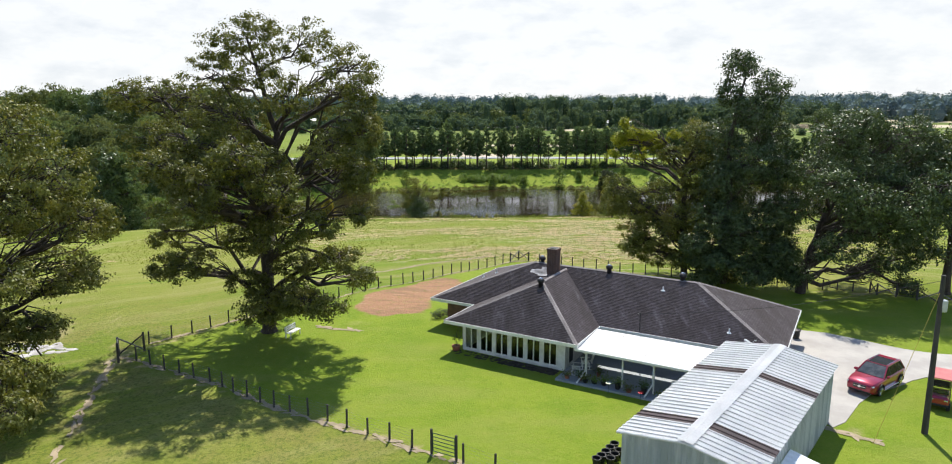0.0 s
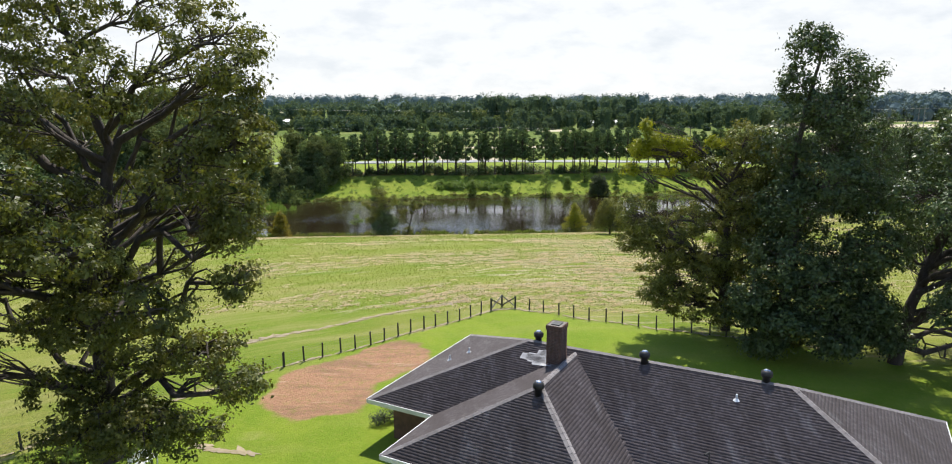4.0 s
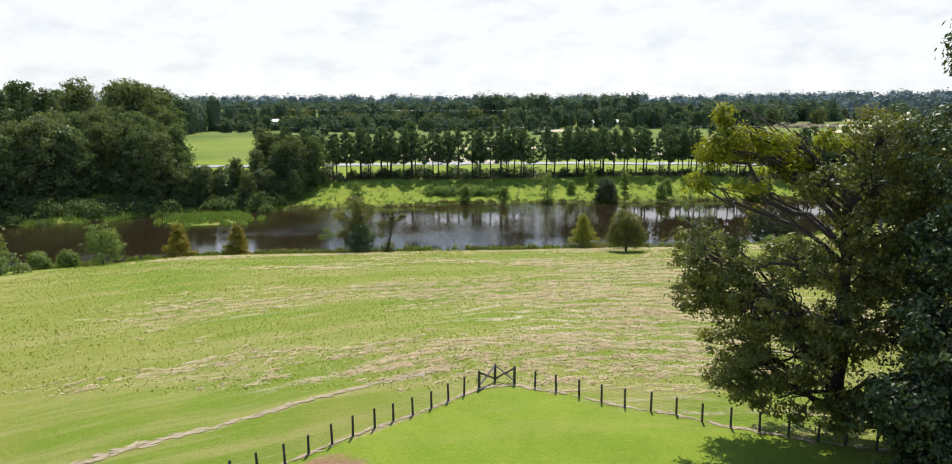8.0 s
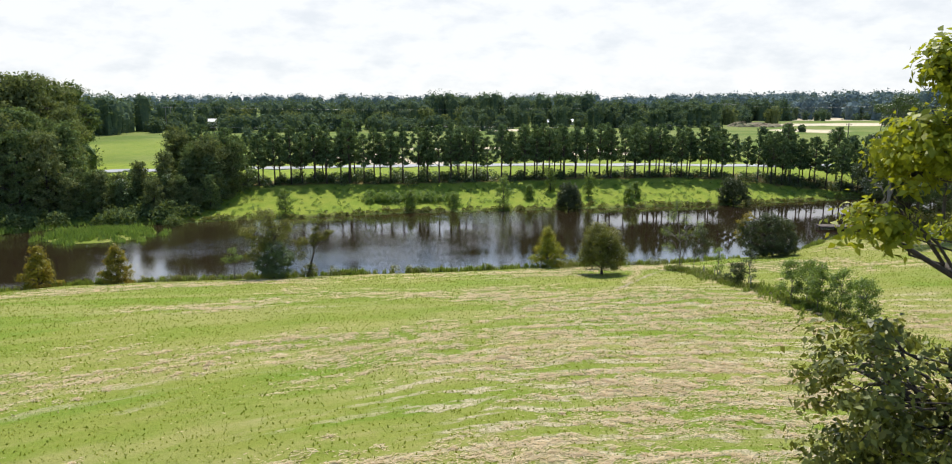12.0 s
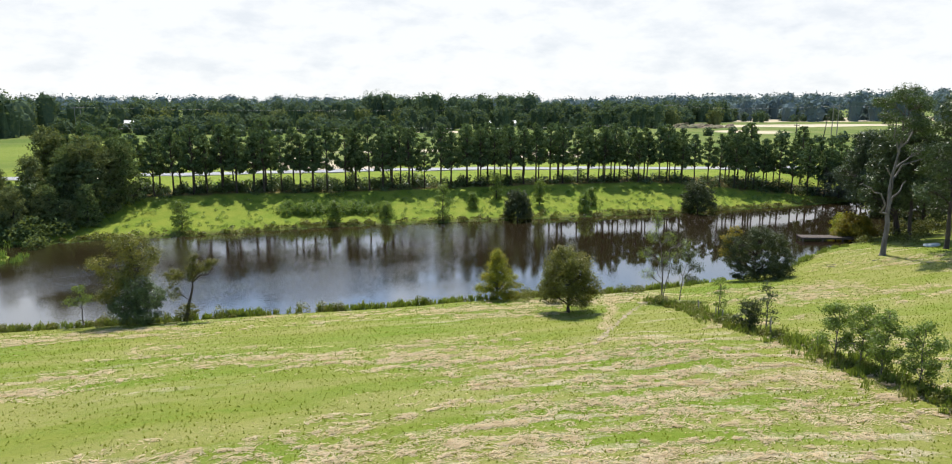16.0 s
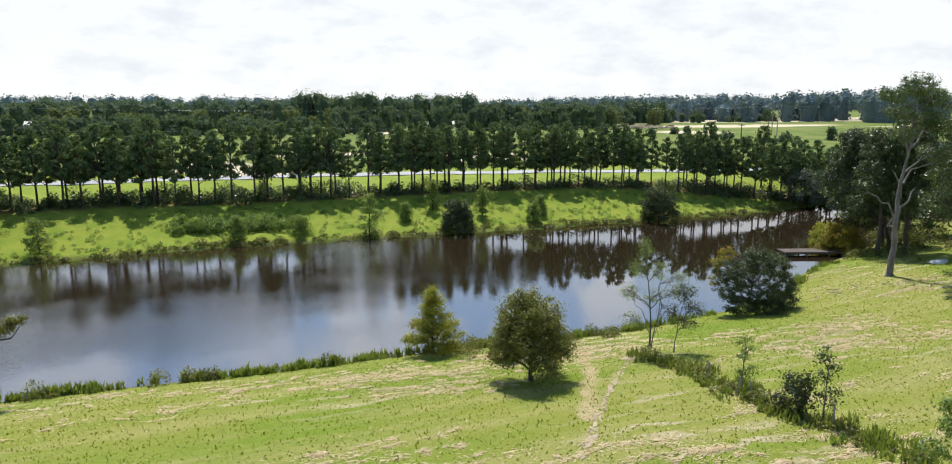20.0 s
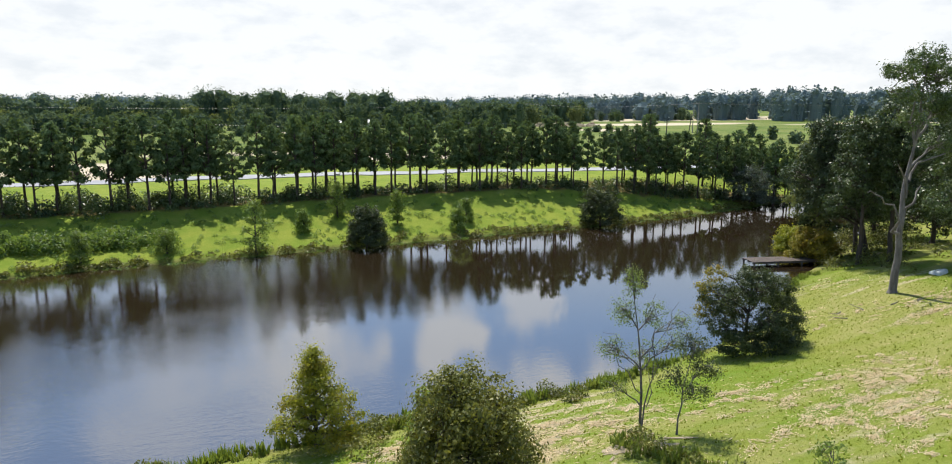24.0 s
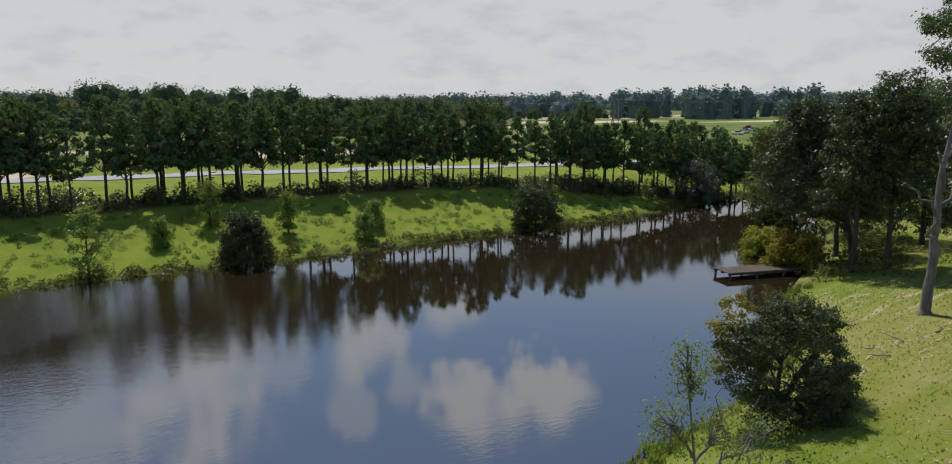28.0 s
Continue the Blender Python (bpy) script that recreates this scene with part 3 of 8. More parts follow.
def grown(seed, trunk, lobes, clumps, leaves, size, spread, radius, bark=None, leaf=None, name="tree", twig=0.02, stub=()):
    """Meshes of a tree. trunk: points from the foot upwards; lobes: (x, y, z, rx, ry, rz, share); clumps and leaves: how many in all
    and in each. Returns the mesh of trunk and limbs and that of the crown."""
    rng = np.random.default_rng(seed)
    wood = Wood()
    trunk = np.asarray(trunk, dtype=float)
    n = len(trunk)
    foot = np.array([trunk[0] + (0, 0, -0.4), trunk[0] + (0, 0, 0.25)])
    wood.add(foot, radius * 1.7, radius * 1.05, 9)
    for i in range(n - 1):
        wood.add(bent(rng, trunk[i], trunk[i + 1], 3, 0, 0.015), radius * (1 - 0.85 * i / (n - 1)), radius * (1 - 0.85 * (i + 1) / (n - 1)), 9)
    total = sum(l[6] for l in lobes)
    centres, cores = [], []
    for x, y, z, rx, ry, rz, share in lobes:
        c = np.array([x, y, z], dtype=float)
        zs = min(max(trunk[0][2] + 0.12 * (trunk[-1][2] - trunk[0][2]), z - 0.45 * math.hypot(x, y) - 0.5), trunk[-1][2])
        k = int(np.clip(np.searchsorted(trunk[:, 2], zs), 1, n - 1))
        s = (zs - trunk[k - 1][2]) / max(1e-6, trunk[k][2] - trunk[k - 1][2])
        root = trunk[k - 1] + (trunk[k] - trunk[k - 1]) * s
        reach = np.linalg.norm(c - root)
        r0 = min(radius * 0.55, 0.03 + reach * 0.022)
        limb = bent(rng, root, c, 5, 0.06, 0.05)
        wood.add(limb, r0, r0 * 0.35, 6)
        m = max(3, int(clumps * share / total))
        d = rng.normal(size=(m, 3))
        d /= np.linalg.norm(d, axis=1, keepdims=True)
        d *= rng.uniform(0.25, 1.0, size=(m, 1)) ** 0.45
        pts = c + d * np.array([rx, ry, rz])
        for j, q in enumerate(pts):
            centres.append(q)
            cores.append(c)
            if j % 2 == 0:
                base = limb[int(rng.integers(2, 6))]
                wood.add(bent(rng, base, q, 3, 0.08, 0.07), max(twig, r0 * 0.3), twig * 0.5, 4)
    for a, b, r0 in stub:
        wood.add(bent(rng, a, b, 5, 0.05, 0.07), r0, r0 * 0.3, 6)
    wv, wf = np.array(wood.v), np.array(wood.f)
    cv = None
    if leaves:
        cen = np.array(centres)
        pts = np.repeat(cen, leaves, axis=0)
        sp = spread * np.repeat(rng.uniform(0.6, 1.25, size=(len(cen), 1)), leaves, axis=0)
        off = rng.normal(size=pts.shape) * sp * np.array([0.52, 0.52, 0.34])
        away = pts + off - np.repeat(np.array(cores), leaves, axis=0)
        pts = pts + off
        out = 0.7 * off / (np.linalg.norm(off, axis=1, keepdims=True) + 1e-6) + 0.45 * away / (np.linalg.norm(away, axis=1, keepdims=True) + 1e-6) + np.array([0, 0, 0.4])
        cv = leaf_quads(rng, pts, size, out=out)
    return (wv, wf), cv


def plant(name, m, meshes, bark, leaf, label, category="tree", group=""):
    """A tree or shrub from grown meshes."""
    t = thing(name, m, label, category, group)
    (wv, wf), crown = meshes
    arrays("trunk", wv, wf, bark, t, True)
    if crown:
        arrays("crown", crown[0], crown[1], leaf, t)
    return t


def auto_lobes(seed, height, low, radius, count, lean=0.0, top=0.45):
    """Lobes of a crown between low and height."""
    rng = np.random.default_rng(seed)
    out = []
    for i in range(count):
        s = (i + 0.5) / count
        z = low + (height - low) * s
        w = radius * math.sin(math.pi * (0.18 + 0.74 * s)) ** 0.8
        a = i * 2.4 + rng.uniform(-0.4, 0.4)
        d = w * rng.uniform(0.35, 0.8) * (1 - s * top)
        r = radius * rng.uniform(0.32, 0.5)
        out.append((d * math.cos(a) + lean * s, d * math.sin(a), z - r * 0.3, r, r, r * rng.uniform(0.6, 0.85), r))
    return out


def stand(x, y, turn=0.0, scale=1.0, dz=0.0):
    return Matrix.Translation((x, y, land_at(x, y) + dz)) @ Matrix.Rotation(turn, 4, "Z") @ Matrix.Scale(scale, 4)


# ---- large trees by the house ----
def big(seed, foot, trunk, lobes, clumps, leaves, size, spread, radius, bark, leaf, label, stub=(), extra=None):
    t = plant("tree", stand(*foot), grown(seed, trunk, lobes, clumps, leaves, size, spread, radius, stub=stub), bark, leaf, label)
    if extra:
        lobes2, clumps2, leaf2, name2 = extra
        (wv, wf), crown = grown(seed + 50, trunk, lobes2, clumps2, leaves, size, spread, radius * 0.6)
        arrays("trunk", wv, wf, bark, t, True)
        arrays("crown", crown[0], crown[1], leaf2, t)["label"] = name2
    return t


big(11, (-16.4, 51.3), [(0, 0, 0), (0.1, 0, 3.5), (0.2, 0, 7.3), (0.9, 0.1, 11.5), (1.4, 0.3, 15.5), (0.6, 0, 19), (-0.4, 0, 22.6)],
    [(x + min(1.3, 0.16 * z), y * 0.92, z * (1.0 + 0.0022 * z), a * 0.98, b * 0.98, c * 0.92, w) for x, y, z, a, b, c, w in
     [(-1, 0, 21.6, 2.4, 2.4, 2.0, 8), (-3.4, 0.4, 21.0, 1.9, 2.0, 1.5, 5), (7.2, -4, 15.4, 1.5, 1.8, 1.5, 5), (7.0, -3.4, 12.6, 1.2, 1.6, 1.1, 4), (6.8, -3, 18.0, 1.5, 1.7, 1.4, 5), (6.8, -4, 9.8, 1.1, 1.4, 0.9, 3), (-7.6, -3, 6.0, 1.4, 1.8, 1.0, 4), (-10.8, 0.4, 17.6, 1.8, 2.2, 1.4, 5), (-1.6, -2, 4.4, 1.8, 1.6, 1.2, 6), (1.6, -1.6, 5.8, 1.8, 1.6, 1.2, 6), (2.4, -2.2, 3.0, 1.8, 1.6, 1.1, 6), (-2.2, -1.6, 7.6, 2, 1.8, 1.3, 6), (0.2, -2.4, 9.4, 2, 1.8, 1.4, 6), (0.4, -1.6, 2.2, 1.6, 1.5, 0.9, 5), (2.8, 0.5, 21.2, 2.0, 2.0, 1.9, 6), (6.0, -2, 19.2, 2.2, 2.4, 2.0, 7), (-4.8, 1, 18.8, 2.6, 3, 2.0, 8),
      (-8.2, 0, 17.5, 2.4, 3, 1.8, 7), (-9.6, 1, 14.5, 2.4, 3, 2, 7), (6.8, -3, 16, 1.7, 2.0, 1.7, 6), (5, -4, 14.2, 2.2, 2.4, 1.6, 7),
      (-3, 2, 15.5, 3.2, 3.2, 2.2, 9), (-6.6, -2, 12.8, 2.6, 3.0, 2.0, 9), (-5, -4, 10.4, 3.0, 2.6, 1.8, 9), (-1.5, 4.5, 12, 3.2, 3, 2.0, 8),
      (3, 4.5, 13, 2.6, 2.6, 1.8, 6), (6.6, -3.4, 12.0, 1.6, 1.8, 1.1, 5), (-2.5, -4, 16.5, 2.8, 2.4, 2.0, 8), (2.0, -3.5, 17.6, 2.2, 2.2, 1.8, 7),
      (-5.2, -4, 6.3, 2.0, 2.4, 1.5, 8), (-4, 4.4, 7.2, 2.8, 2.6, 1.6, 7), (5.4, -3.4, 6.6, 2.0, 2.2, 1.2, 7), (7.2, -4.2, 5.4, 1.3, 1.6, 0.9, 4),
      (3.4, -5, 4.1, 2.2, 2.2, 1.3, 8), (4.6, -3, 2.8, 1.8, 2.0, 1.0, 5), (0.5, -4.4, 3.2, 2.0, 2, 1.3, 7), (-8.4, -1, 8, 1.8, 2.2, 1.2, 5),
      (1.5, -5.5, 8.5, 2.2, 2, 1.2, 6), (0, -1, 1.6, 1.3, 1.3, 0.9, 3), (-3.5, -6.4, 12.6, 2.6, 2.2, 1.8, 8), (0.8, -6.2, 13.2, 2.4, 2.0, 1.6, 7), (-4.6, -5.6, 15, 2.2, 2.2, 1.7, 6),
      (-8, 4, 11, 2.6, 2.6, 1.8, 6), (3.5, 3, 17.5, 2.2, 2.4, 1.8, 6), (-1, 6.6, 8.5, 2.6, 2.2, 1.5, 5), (-0.6, -1.8, 19.2, 2.2, 2.2, 1.6, 6), (4.5, -7.4, 9.6, 1.8, 1.6, 1.1, 5), (-3, -9.8, 11, 2.2, 1.8, 1.4, 6), (0, -9.6, 14, 2.2, 1.8, 1.4, 6), (2.4, -9, 12, 2, 1.6, 1.2, 5), (-5.4, -8.4, 13.4, 2, 1.8, 1.3, 5), (-2.6, -9, 12.4, 2, 1.8, 1.4, 5)]],
    2000, 66, 0.19, 0.47, 0.55, M_BARK, M_LEAF, "tall spreading oak with olive green leaves and bare upper limbs",
    stub=[((0.2, 0, 7.2), (7.2, -3.6, 5.6), 0.2), ((0.2, 0, 7.4), (-6.5, -2.5, 8.6), 0.22), ((0.6, 0, 9), (4.6, 0, 17.5), 0.2), ((1.3, 0.2, 14), (-4, 0.5, 19.5), 0.16), ((1.2, 0, 13), (6.2, -2, 18.4), 0.15)])

big(12, (-33.8, 40.8), [(0, 0, 0), (0.4, 0, 5), (0.2, 0.2, 10), (0.5, 0, 15), (0, 0, 18)],
    [(1, 0, 17, 4, 4, 2.2, 10), (5, 1, 16, 3.2, 3.4, 2.2, 10), (8.4, 0, 13.5, 2.2, 2.8, 2, 8), (9.6, 1, 10.6, 1.8, 2.6, 1.6, 7), (5.5, -2, 12, 3, 3, 2.2, 10),
     (-4, 1, 15, 4, 4, 3, 8), (-6, -1, 10, 4, 4, 3, 8), (2, 3, 9, 3.4, 3.2, 2, 8), (6.5, 1, 7.4, 3, 3, 1.6, 9), (9, 0, 7, 1.6, 2, 1, 4), (3, -4, 6, 3, 2.6, 1.8, 7),
     (5.2, 0, 3.6, 1.8, 2, 0.9, 4), (5.5, -8.5, 6.5, 2, 2, 1.4, 6), (6.5, -8.5, 3.4, 1.8, 1.8, 1.0, 5), (4.5, -10, 4.5, 2, 2, 1.2, 5), (6, -9.5, 9, 2.2, 2, 1.3, 6), (5, -1, 0.9, 1.2, 1.4, 0.7, 2), (0, -5, 11, 3.4, 3, 2.6, 8), (4.5, -6, 9, 2.6, 2.6, 1.8, 7), (6, -5, 5.4, 2.2, 2.2, 1.2, 6), (3.5, -7, 3.2, 2, 2, 1, 4), (2, -4, 14, 3, 2.6, 2, 7), (5, 4, 11, 2.6, 2.4, 2, 6), (8, -6, 8.4, 2.0, 2.2, 1.3, 6), (8.6, -5.5, 2.4, 1.8, 2, 0.9, 5), (7.5, -7, 1.6, 1.5, 1.6, 0.8, 4), (9.4, -6.6, 3.4, 1.4, 1.6, 0.8, 5), (11.2, -10.4, 3.0, 1.3, 1.6, 0.9, 4), (8.2, -3, 5.0, 1.4, 1.5, 0.8, 4), (9.4, -9.5, 4.4, 1.6, 1.8, 0.9, 5), (8.4, -12.5, 6.5, 2.2, 2.4, 1.2, 6)],
    1800, 58, 0.19, 0.5, 0.5, M_BARK, M_LEAF, "large oak with dark olive leaves and drooping lower limbs",
    stub=[((0.3, 0, 4.5), (6.5, -0.5, 2.2), 0.15), ((0.3, 0, 5), (9, 0, 6.2), 0.2)])

big(13, (24.6, 65.8, 0.0, 1.0, -0.7), [(0, 0, 0), (0, 0, 5), (0.2, 0, 10), (-0.2, 0, 15), (0.6, 0, 19), (1.0, 0, 21.5)],
    [(0.4, 0, 21.9, 1.5, 1.8, 1.5, 6), (3.4, 0, 19.6, 1.8, 2.2, 1.9, 7), (-0.2, 0.5, 19.4, 1.0, 1.6, 1.4, 4), (1.8, -1, 17.5, 2.2, 2.8, 1.9, 11), (4.2, 1, 15.5, 2.2, 2.6, 2, 9),
     (-0.4, 1, 15, 1.8, 2.4, 2.2, 9), (1.5, -2, 13, 3.2, 2.8, 2.2, 13), (4.4, 0, 11.5, 2, 2.6, 2, 8), (-0.9, -1, 11.2, 2.0, 2.4, 2, 9), (1, 2, 10, 3.2, 2.6, 2, 9),
     (-1.4, -2, 7.6, 2.8, 2.6, 1.9, 11), (3.2, -1.5, 7.5, 2.8, 2.8, 2, 11), (5.6, 0.5, 6, 1.8, 2.2, 1.6, 6), (0.6, -3, 4.6, 2.6, 2.2, 1.6, 9), (4, -2, 3.4, 2.4, 2.2, 1.3, 7), (-2.6, -1, 3.6, 2, 2, 1.3, 6),
     (6.8, -0.5, 3.0, 1.3, 1.5, 0.9, 3), (-2.5, -2.5, 1.9, 1.4, 1.4, 0.9, 5), (-1.6, -3.8, 3.8, 1.8, 1.6, 1.1, 8), (1.4, -4.4, 2.8, 2.0, 1.6, 1.1, 8), (3.8, -4.2, 4.6, 2.0, 1.6, 1.2, 8), (0, -4, 6.4, 2.2, 1.8, 1.4, 8), (5.4, -3.4, 2.4, 1.6, 1.5, 1.0, 6), (-3.6, -2.4, 5.4, 1.6, 1.6, 1.1, 6)],
    1900, 44, 0.23, 0.58, 0.45, M_BARK, M_LEAF_SHADE, "tall dense pecan tree with dark green leaves")

big(14, (22.0, 69.6, 0.0, 1.0, -0.9), [(0, 0, 0), (-0.2, 0, 5), (-0.4, 0, 9.5), (-0.7, 0, 12), (0.2, 0, 14), (0.6, 0, 16)],
    [(0.6, 0, 15.6, 1.7, 2, 1.5, 7), (1.4, 0, 13.6, 2.2, 2.2, 1.8, 11), (2.6, 1.0, 15.2, 1.8, 2, 1.6, 8), (0.2, -0.6, 11.6, 2.0, 2.0, 1.5, 9), (4.6, 0.6, 13.4, 2.0, 2.2, 1.8, 9), (-1.0, 0.4, 6.0, 2.2, 2.0, 1.4, 8), (0.4, -1.0, 9.4, 2.0, 2.0, 1.5, 9), (1.8, 0.8, 8.6, 2.4, 2.2, 1.8, 9), (-4.4, 0.6, 7.2, 2.0, 2.0, 1.2, 7), (-6.6, -0.6, 9.0, 1.4, 1.6, 1.1, 5), (-4.6, -0.4, 4.4, 1.6, 1.8, 1.0, 5), (-2.4, -0.5, 13.8, 1.7, 2, 1.0, 5), (-7.4, 0, 10.2, 1.6, 2, 1.5, 7), (-5.4, -1, 8.2, 2.2, 2.2, 1.6, 9), (-7.8, 0.5, 8.0, 1.2, 1.5, 0.9, 4),
     (-3.0, 0, 9.8, 1.8, 2, 1.4, 6), (-5.6, 0, 5.5, 1.6, 2, 1.2, 6), (-3.4, -1.5, 5.6, 2.2, 2, 1.6, 8), (-5.8, 0, 3.8, 1.3, 1.6, 0.9, 4), (-2.8, 0, 3.0, 2.2, 2.2, 1.2, 7), (0.8, 1.5, 9, 2, 2, 2, 6), (0.4, 1.5, 5, 2, 2, 1.6, 6), (3.2, -0.5, 11.6, 2.0, 2, 1.6, 8), (3.8, -1, 8.0, 2.2, 2, 1.6, 9), (4.4, -1.2, 5.0, 2.2, 2, 1.4, 9), (2.0, -2, 3.2, 2.2, 1.8, 1.2, 9), (1.4, -2, 6.6, 2.0, 1.6, 1.4, 8), (-0.8, -2.2, 3.0, 1.8, 1.6, 1.0, 7), (-1.8, -2, 7.4, 1.6, 1.4, 1.2, 6), (3, -3, 1.4, 2, 1.6, 0.8, 6)],
    1750, 50, 0.19, 0.42, 0.38, M_BARK, M_LEAF, "half-open hickory beside the fence with glossy leaves",
    stub=[((-0.4, 0, 10.2), (-7.4, 0, 14.6), 0.2), ((-0.3, 0, 9.6), (-6.5, -0.5, 8.6), 0.13), ((-0.2, 0, 6), (-5.4, 0, 4.4), 0.12), ((-0.5, 0, 11.5), (-3.6, 0, 16), 0.12)],
    extra=([(-7.3, 0, 15.0, 0.7, 1.0, 0.7, 4), (-6.9, 0, 16.6, 0.4, 0.6, 0.5, 2), (-5.8, 0.6, 14.9, 0.6, 0.8, 0.5, 2.4), (-4.6, -0.5, 15.5, 0.9, 1.0, 0.5, 3.4), (-3.2, 0.5, 14.7, 0.9, 1.0, 0.4, 3), (-7.9, 0.3, 13.5, 0.5, 0.7, 0.5, 1.8), (-5.2, 0.6, 13.3, 1.0, 1.0, 0.3, 1.6), (-1.8, 0, 15.6, 0.6, 0.8, 0.4, 1.6), (-6.2, -0.4, 15.8, 0.8, 0.8, 0.5, 2.4), (-4.0, 0.4, 14.4, 1.2, 1.2, 0.5, 3)], 210, M_LEAF_YELLOW, "sunlit yellow-green upper leaves"))

big(15, (31.1, 62.8, 0.0, 1.0, -0.4), [(0, 0, 0), (0.5, 0, 3.4), (1.5, 0.2, 7), (3.2, 0, 11), (4.4, 0, 15)],
    [(2.2, 0, 15.2, 2.4, 2.6, 2.0, 9), (4.8, 1, 16.2, 2.4, 2.6, 1.8, 9), (8.2, 0, 15.2, 2.6, 2.8, 1.9, 9), (11.4, 0, 12.6, 2.2, 2.6, 2, 8), (0, -1, 12, 2.6, 2.6, 2, 9), (4, -1.5, 12, 3.2, 2.8, 2, 12),
     (7.8, -1, 10.8, 3, 2.8, 2, 11), (-1.8, 0, 8.6, 2.2, 2.4, 1.7, 8), (10.4, 0, 8, 2.4, 2.6, 1.8, 8), (2.4, 2.5, 9, 3, 2.6, 1.8, 8), (6.6, -2, 6.8, 2.6, 2.4, 1.7, 9), (-2.6, 0, 4.6, 2.0, 2.2, 1.3, 6),
     (8.6, 0, 3.6, 2.4, 2.4, 1.5, 8), (6.2, 1, 2.4, 1.4, 1.6, 0.9, 4), (9.6, -1, 1.3, 1.2, 1.4, 0.8, 3), (-4, 0, 2.8, 1.3, 1.5, 0.8, 3), (3, -5, 9, 2.8, 2.2, 1.8, 8), (8, -4, 8.4, 2.6, 2.2, 1.8, 7), (1, -4.5, 5.8, 2.2, 2, 1.4, 6), (5, 4.5, 7, 3, 2.4, 2, 6), (2, -6.4, 10.4, 2.4, 2.0, 1.5, 6), (5.4, -6.6, 9.6, 2.4, 2.0, 1.4, 6), (8.4, -6, 11.4, 2.4, 2.0, 1.6, 6), (-0.6, -5.6, 11.6, 2.0, 2.0, 1.5, 5)],
    1500, 44, 0.24, 0.62, 0.5, M_BARK, M_LEAF_SHADE, "broad dark pecan tree with a forked trunk",
    stub=[((0.3, 0, 2.2), (4.2, -1.5, 4.6), 0.12), ((4.2, -1.5, 4.6), (6.6, -2.5, 5.4), 0.06), ((2.6, -1, 3.6), (5.5, -3, 2.8), 0.06), ((0.4, 0, 2.6), (3.2, -2, 1.2), 0.09)])

big(16, (44.5, 62), [(0, 0, 0), (0, 0, 4), (-0.4, 0, 9), (0, 0, 14)],
    [(0, 0, 14, 3.4, 3.2, 2.4, 10), (-3.4, 0, 12, 2.6, 2.6, 2.2, 9), (3.4, 0, 11, 3, 3, 2.4, 8), (-3.4, -1, 8, 2.6, 2.6, 2, 9), (2, -2, 7, 3, 2.8, 2, 8), (-2.2, 0, 4.6, 2.4, 2.4, 1.4, 6), (4, 1, 4, 2.4, 2.4, 1.4, 5)],
    300, 55, 0.30, 0.9, 0.45, M_BARK, M_LEAF_SHADE, "dark leafy tree at the edge of the drive")

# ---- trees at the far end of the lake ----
# grove crowns use the leaf copy with shade in its colour
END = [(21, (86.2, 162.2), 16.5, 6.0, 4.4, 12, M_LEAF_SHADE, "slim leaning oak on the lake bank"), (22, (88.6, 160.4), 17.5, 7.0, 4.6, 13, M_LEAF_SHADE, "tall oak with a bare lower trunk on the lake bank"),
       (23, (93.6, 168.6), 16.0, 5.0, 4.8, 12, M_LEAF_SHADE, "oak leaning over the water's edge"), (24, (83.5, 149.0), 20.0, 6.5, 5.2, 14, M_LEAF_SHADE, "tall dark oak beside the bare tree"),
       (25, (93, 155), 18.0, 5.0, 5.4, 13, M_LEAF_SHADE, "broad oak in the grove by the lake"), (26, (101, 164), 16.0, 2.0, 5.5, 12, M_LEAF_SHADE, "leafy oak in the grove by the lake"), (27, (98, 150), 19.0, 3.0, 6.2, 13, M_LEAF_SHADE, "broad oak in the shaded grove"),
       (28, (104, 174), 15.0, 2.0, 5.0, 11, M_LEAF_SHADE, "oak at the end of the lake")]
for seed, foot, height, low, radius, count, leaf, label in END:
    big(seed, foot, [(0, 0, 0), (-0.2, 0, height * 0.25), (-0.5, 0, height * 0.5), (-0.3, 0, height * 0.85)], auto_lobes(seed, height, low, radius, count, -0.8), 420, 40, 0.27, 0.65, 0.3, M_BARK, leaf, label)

big(29, (91.6, 165.4), [(0, 0, 0), (-0.9, 0.5, 4), (-2.2, 1.2, 8), (-3.0, 1.6, 12)],
    [(x - 3.4, y + 3.6, z, a, b, c, w) for x, y, z, a, b, c, w in auto_lobes(29, 16.0, 5.6, 5.0, 15)], 620, 42, 0.27, 0.7, 0.32, M_BARK, M_LEAF_SHADE, "dark oak leaning out over the end of the lake")
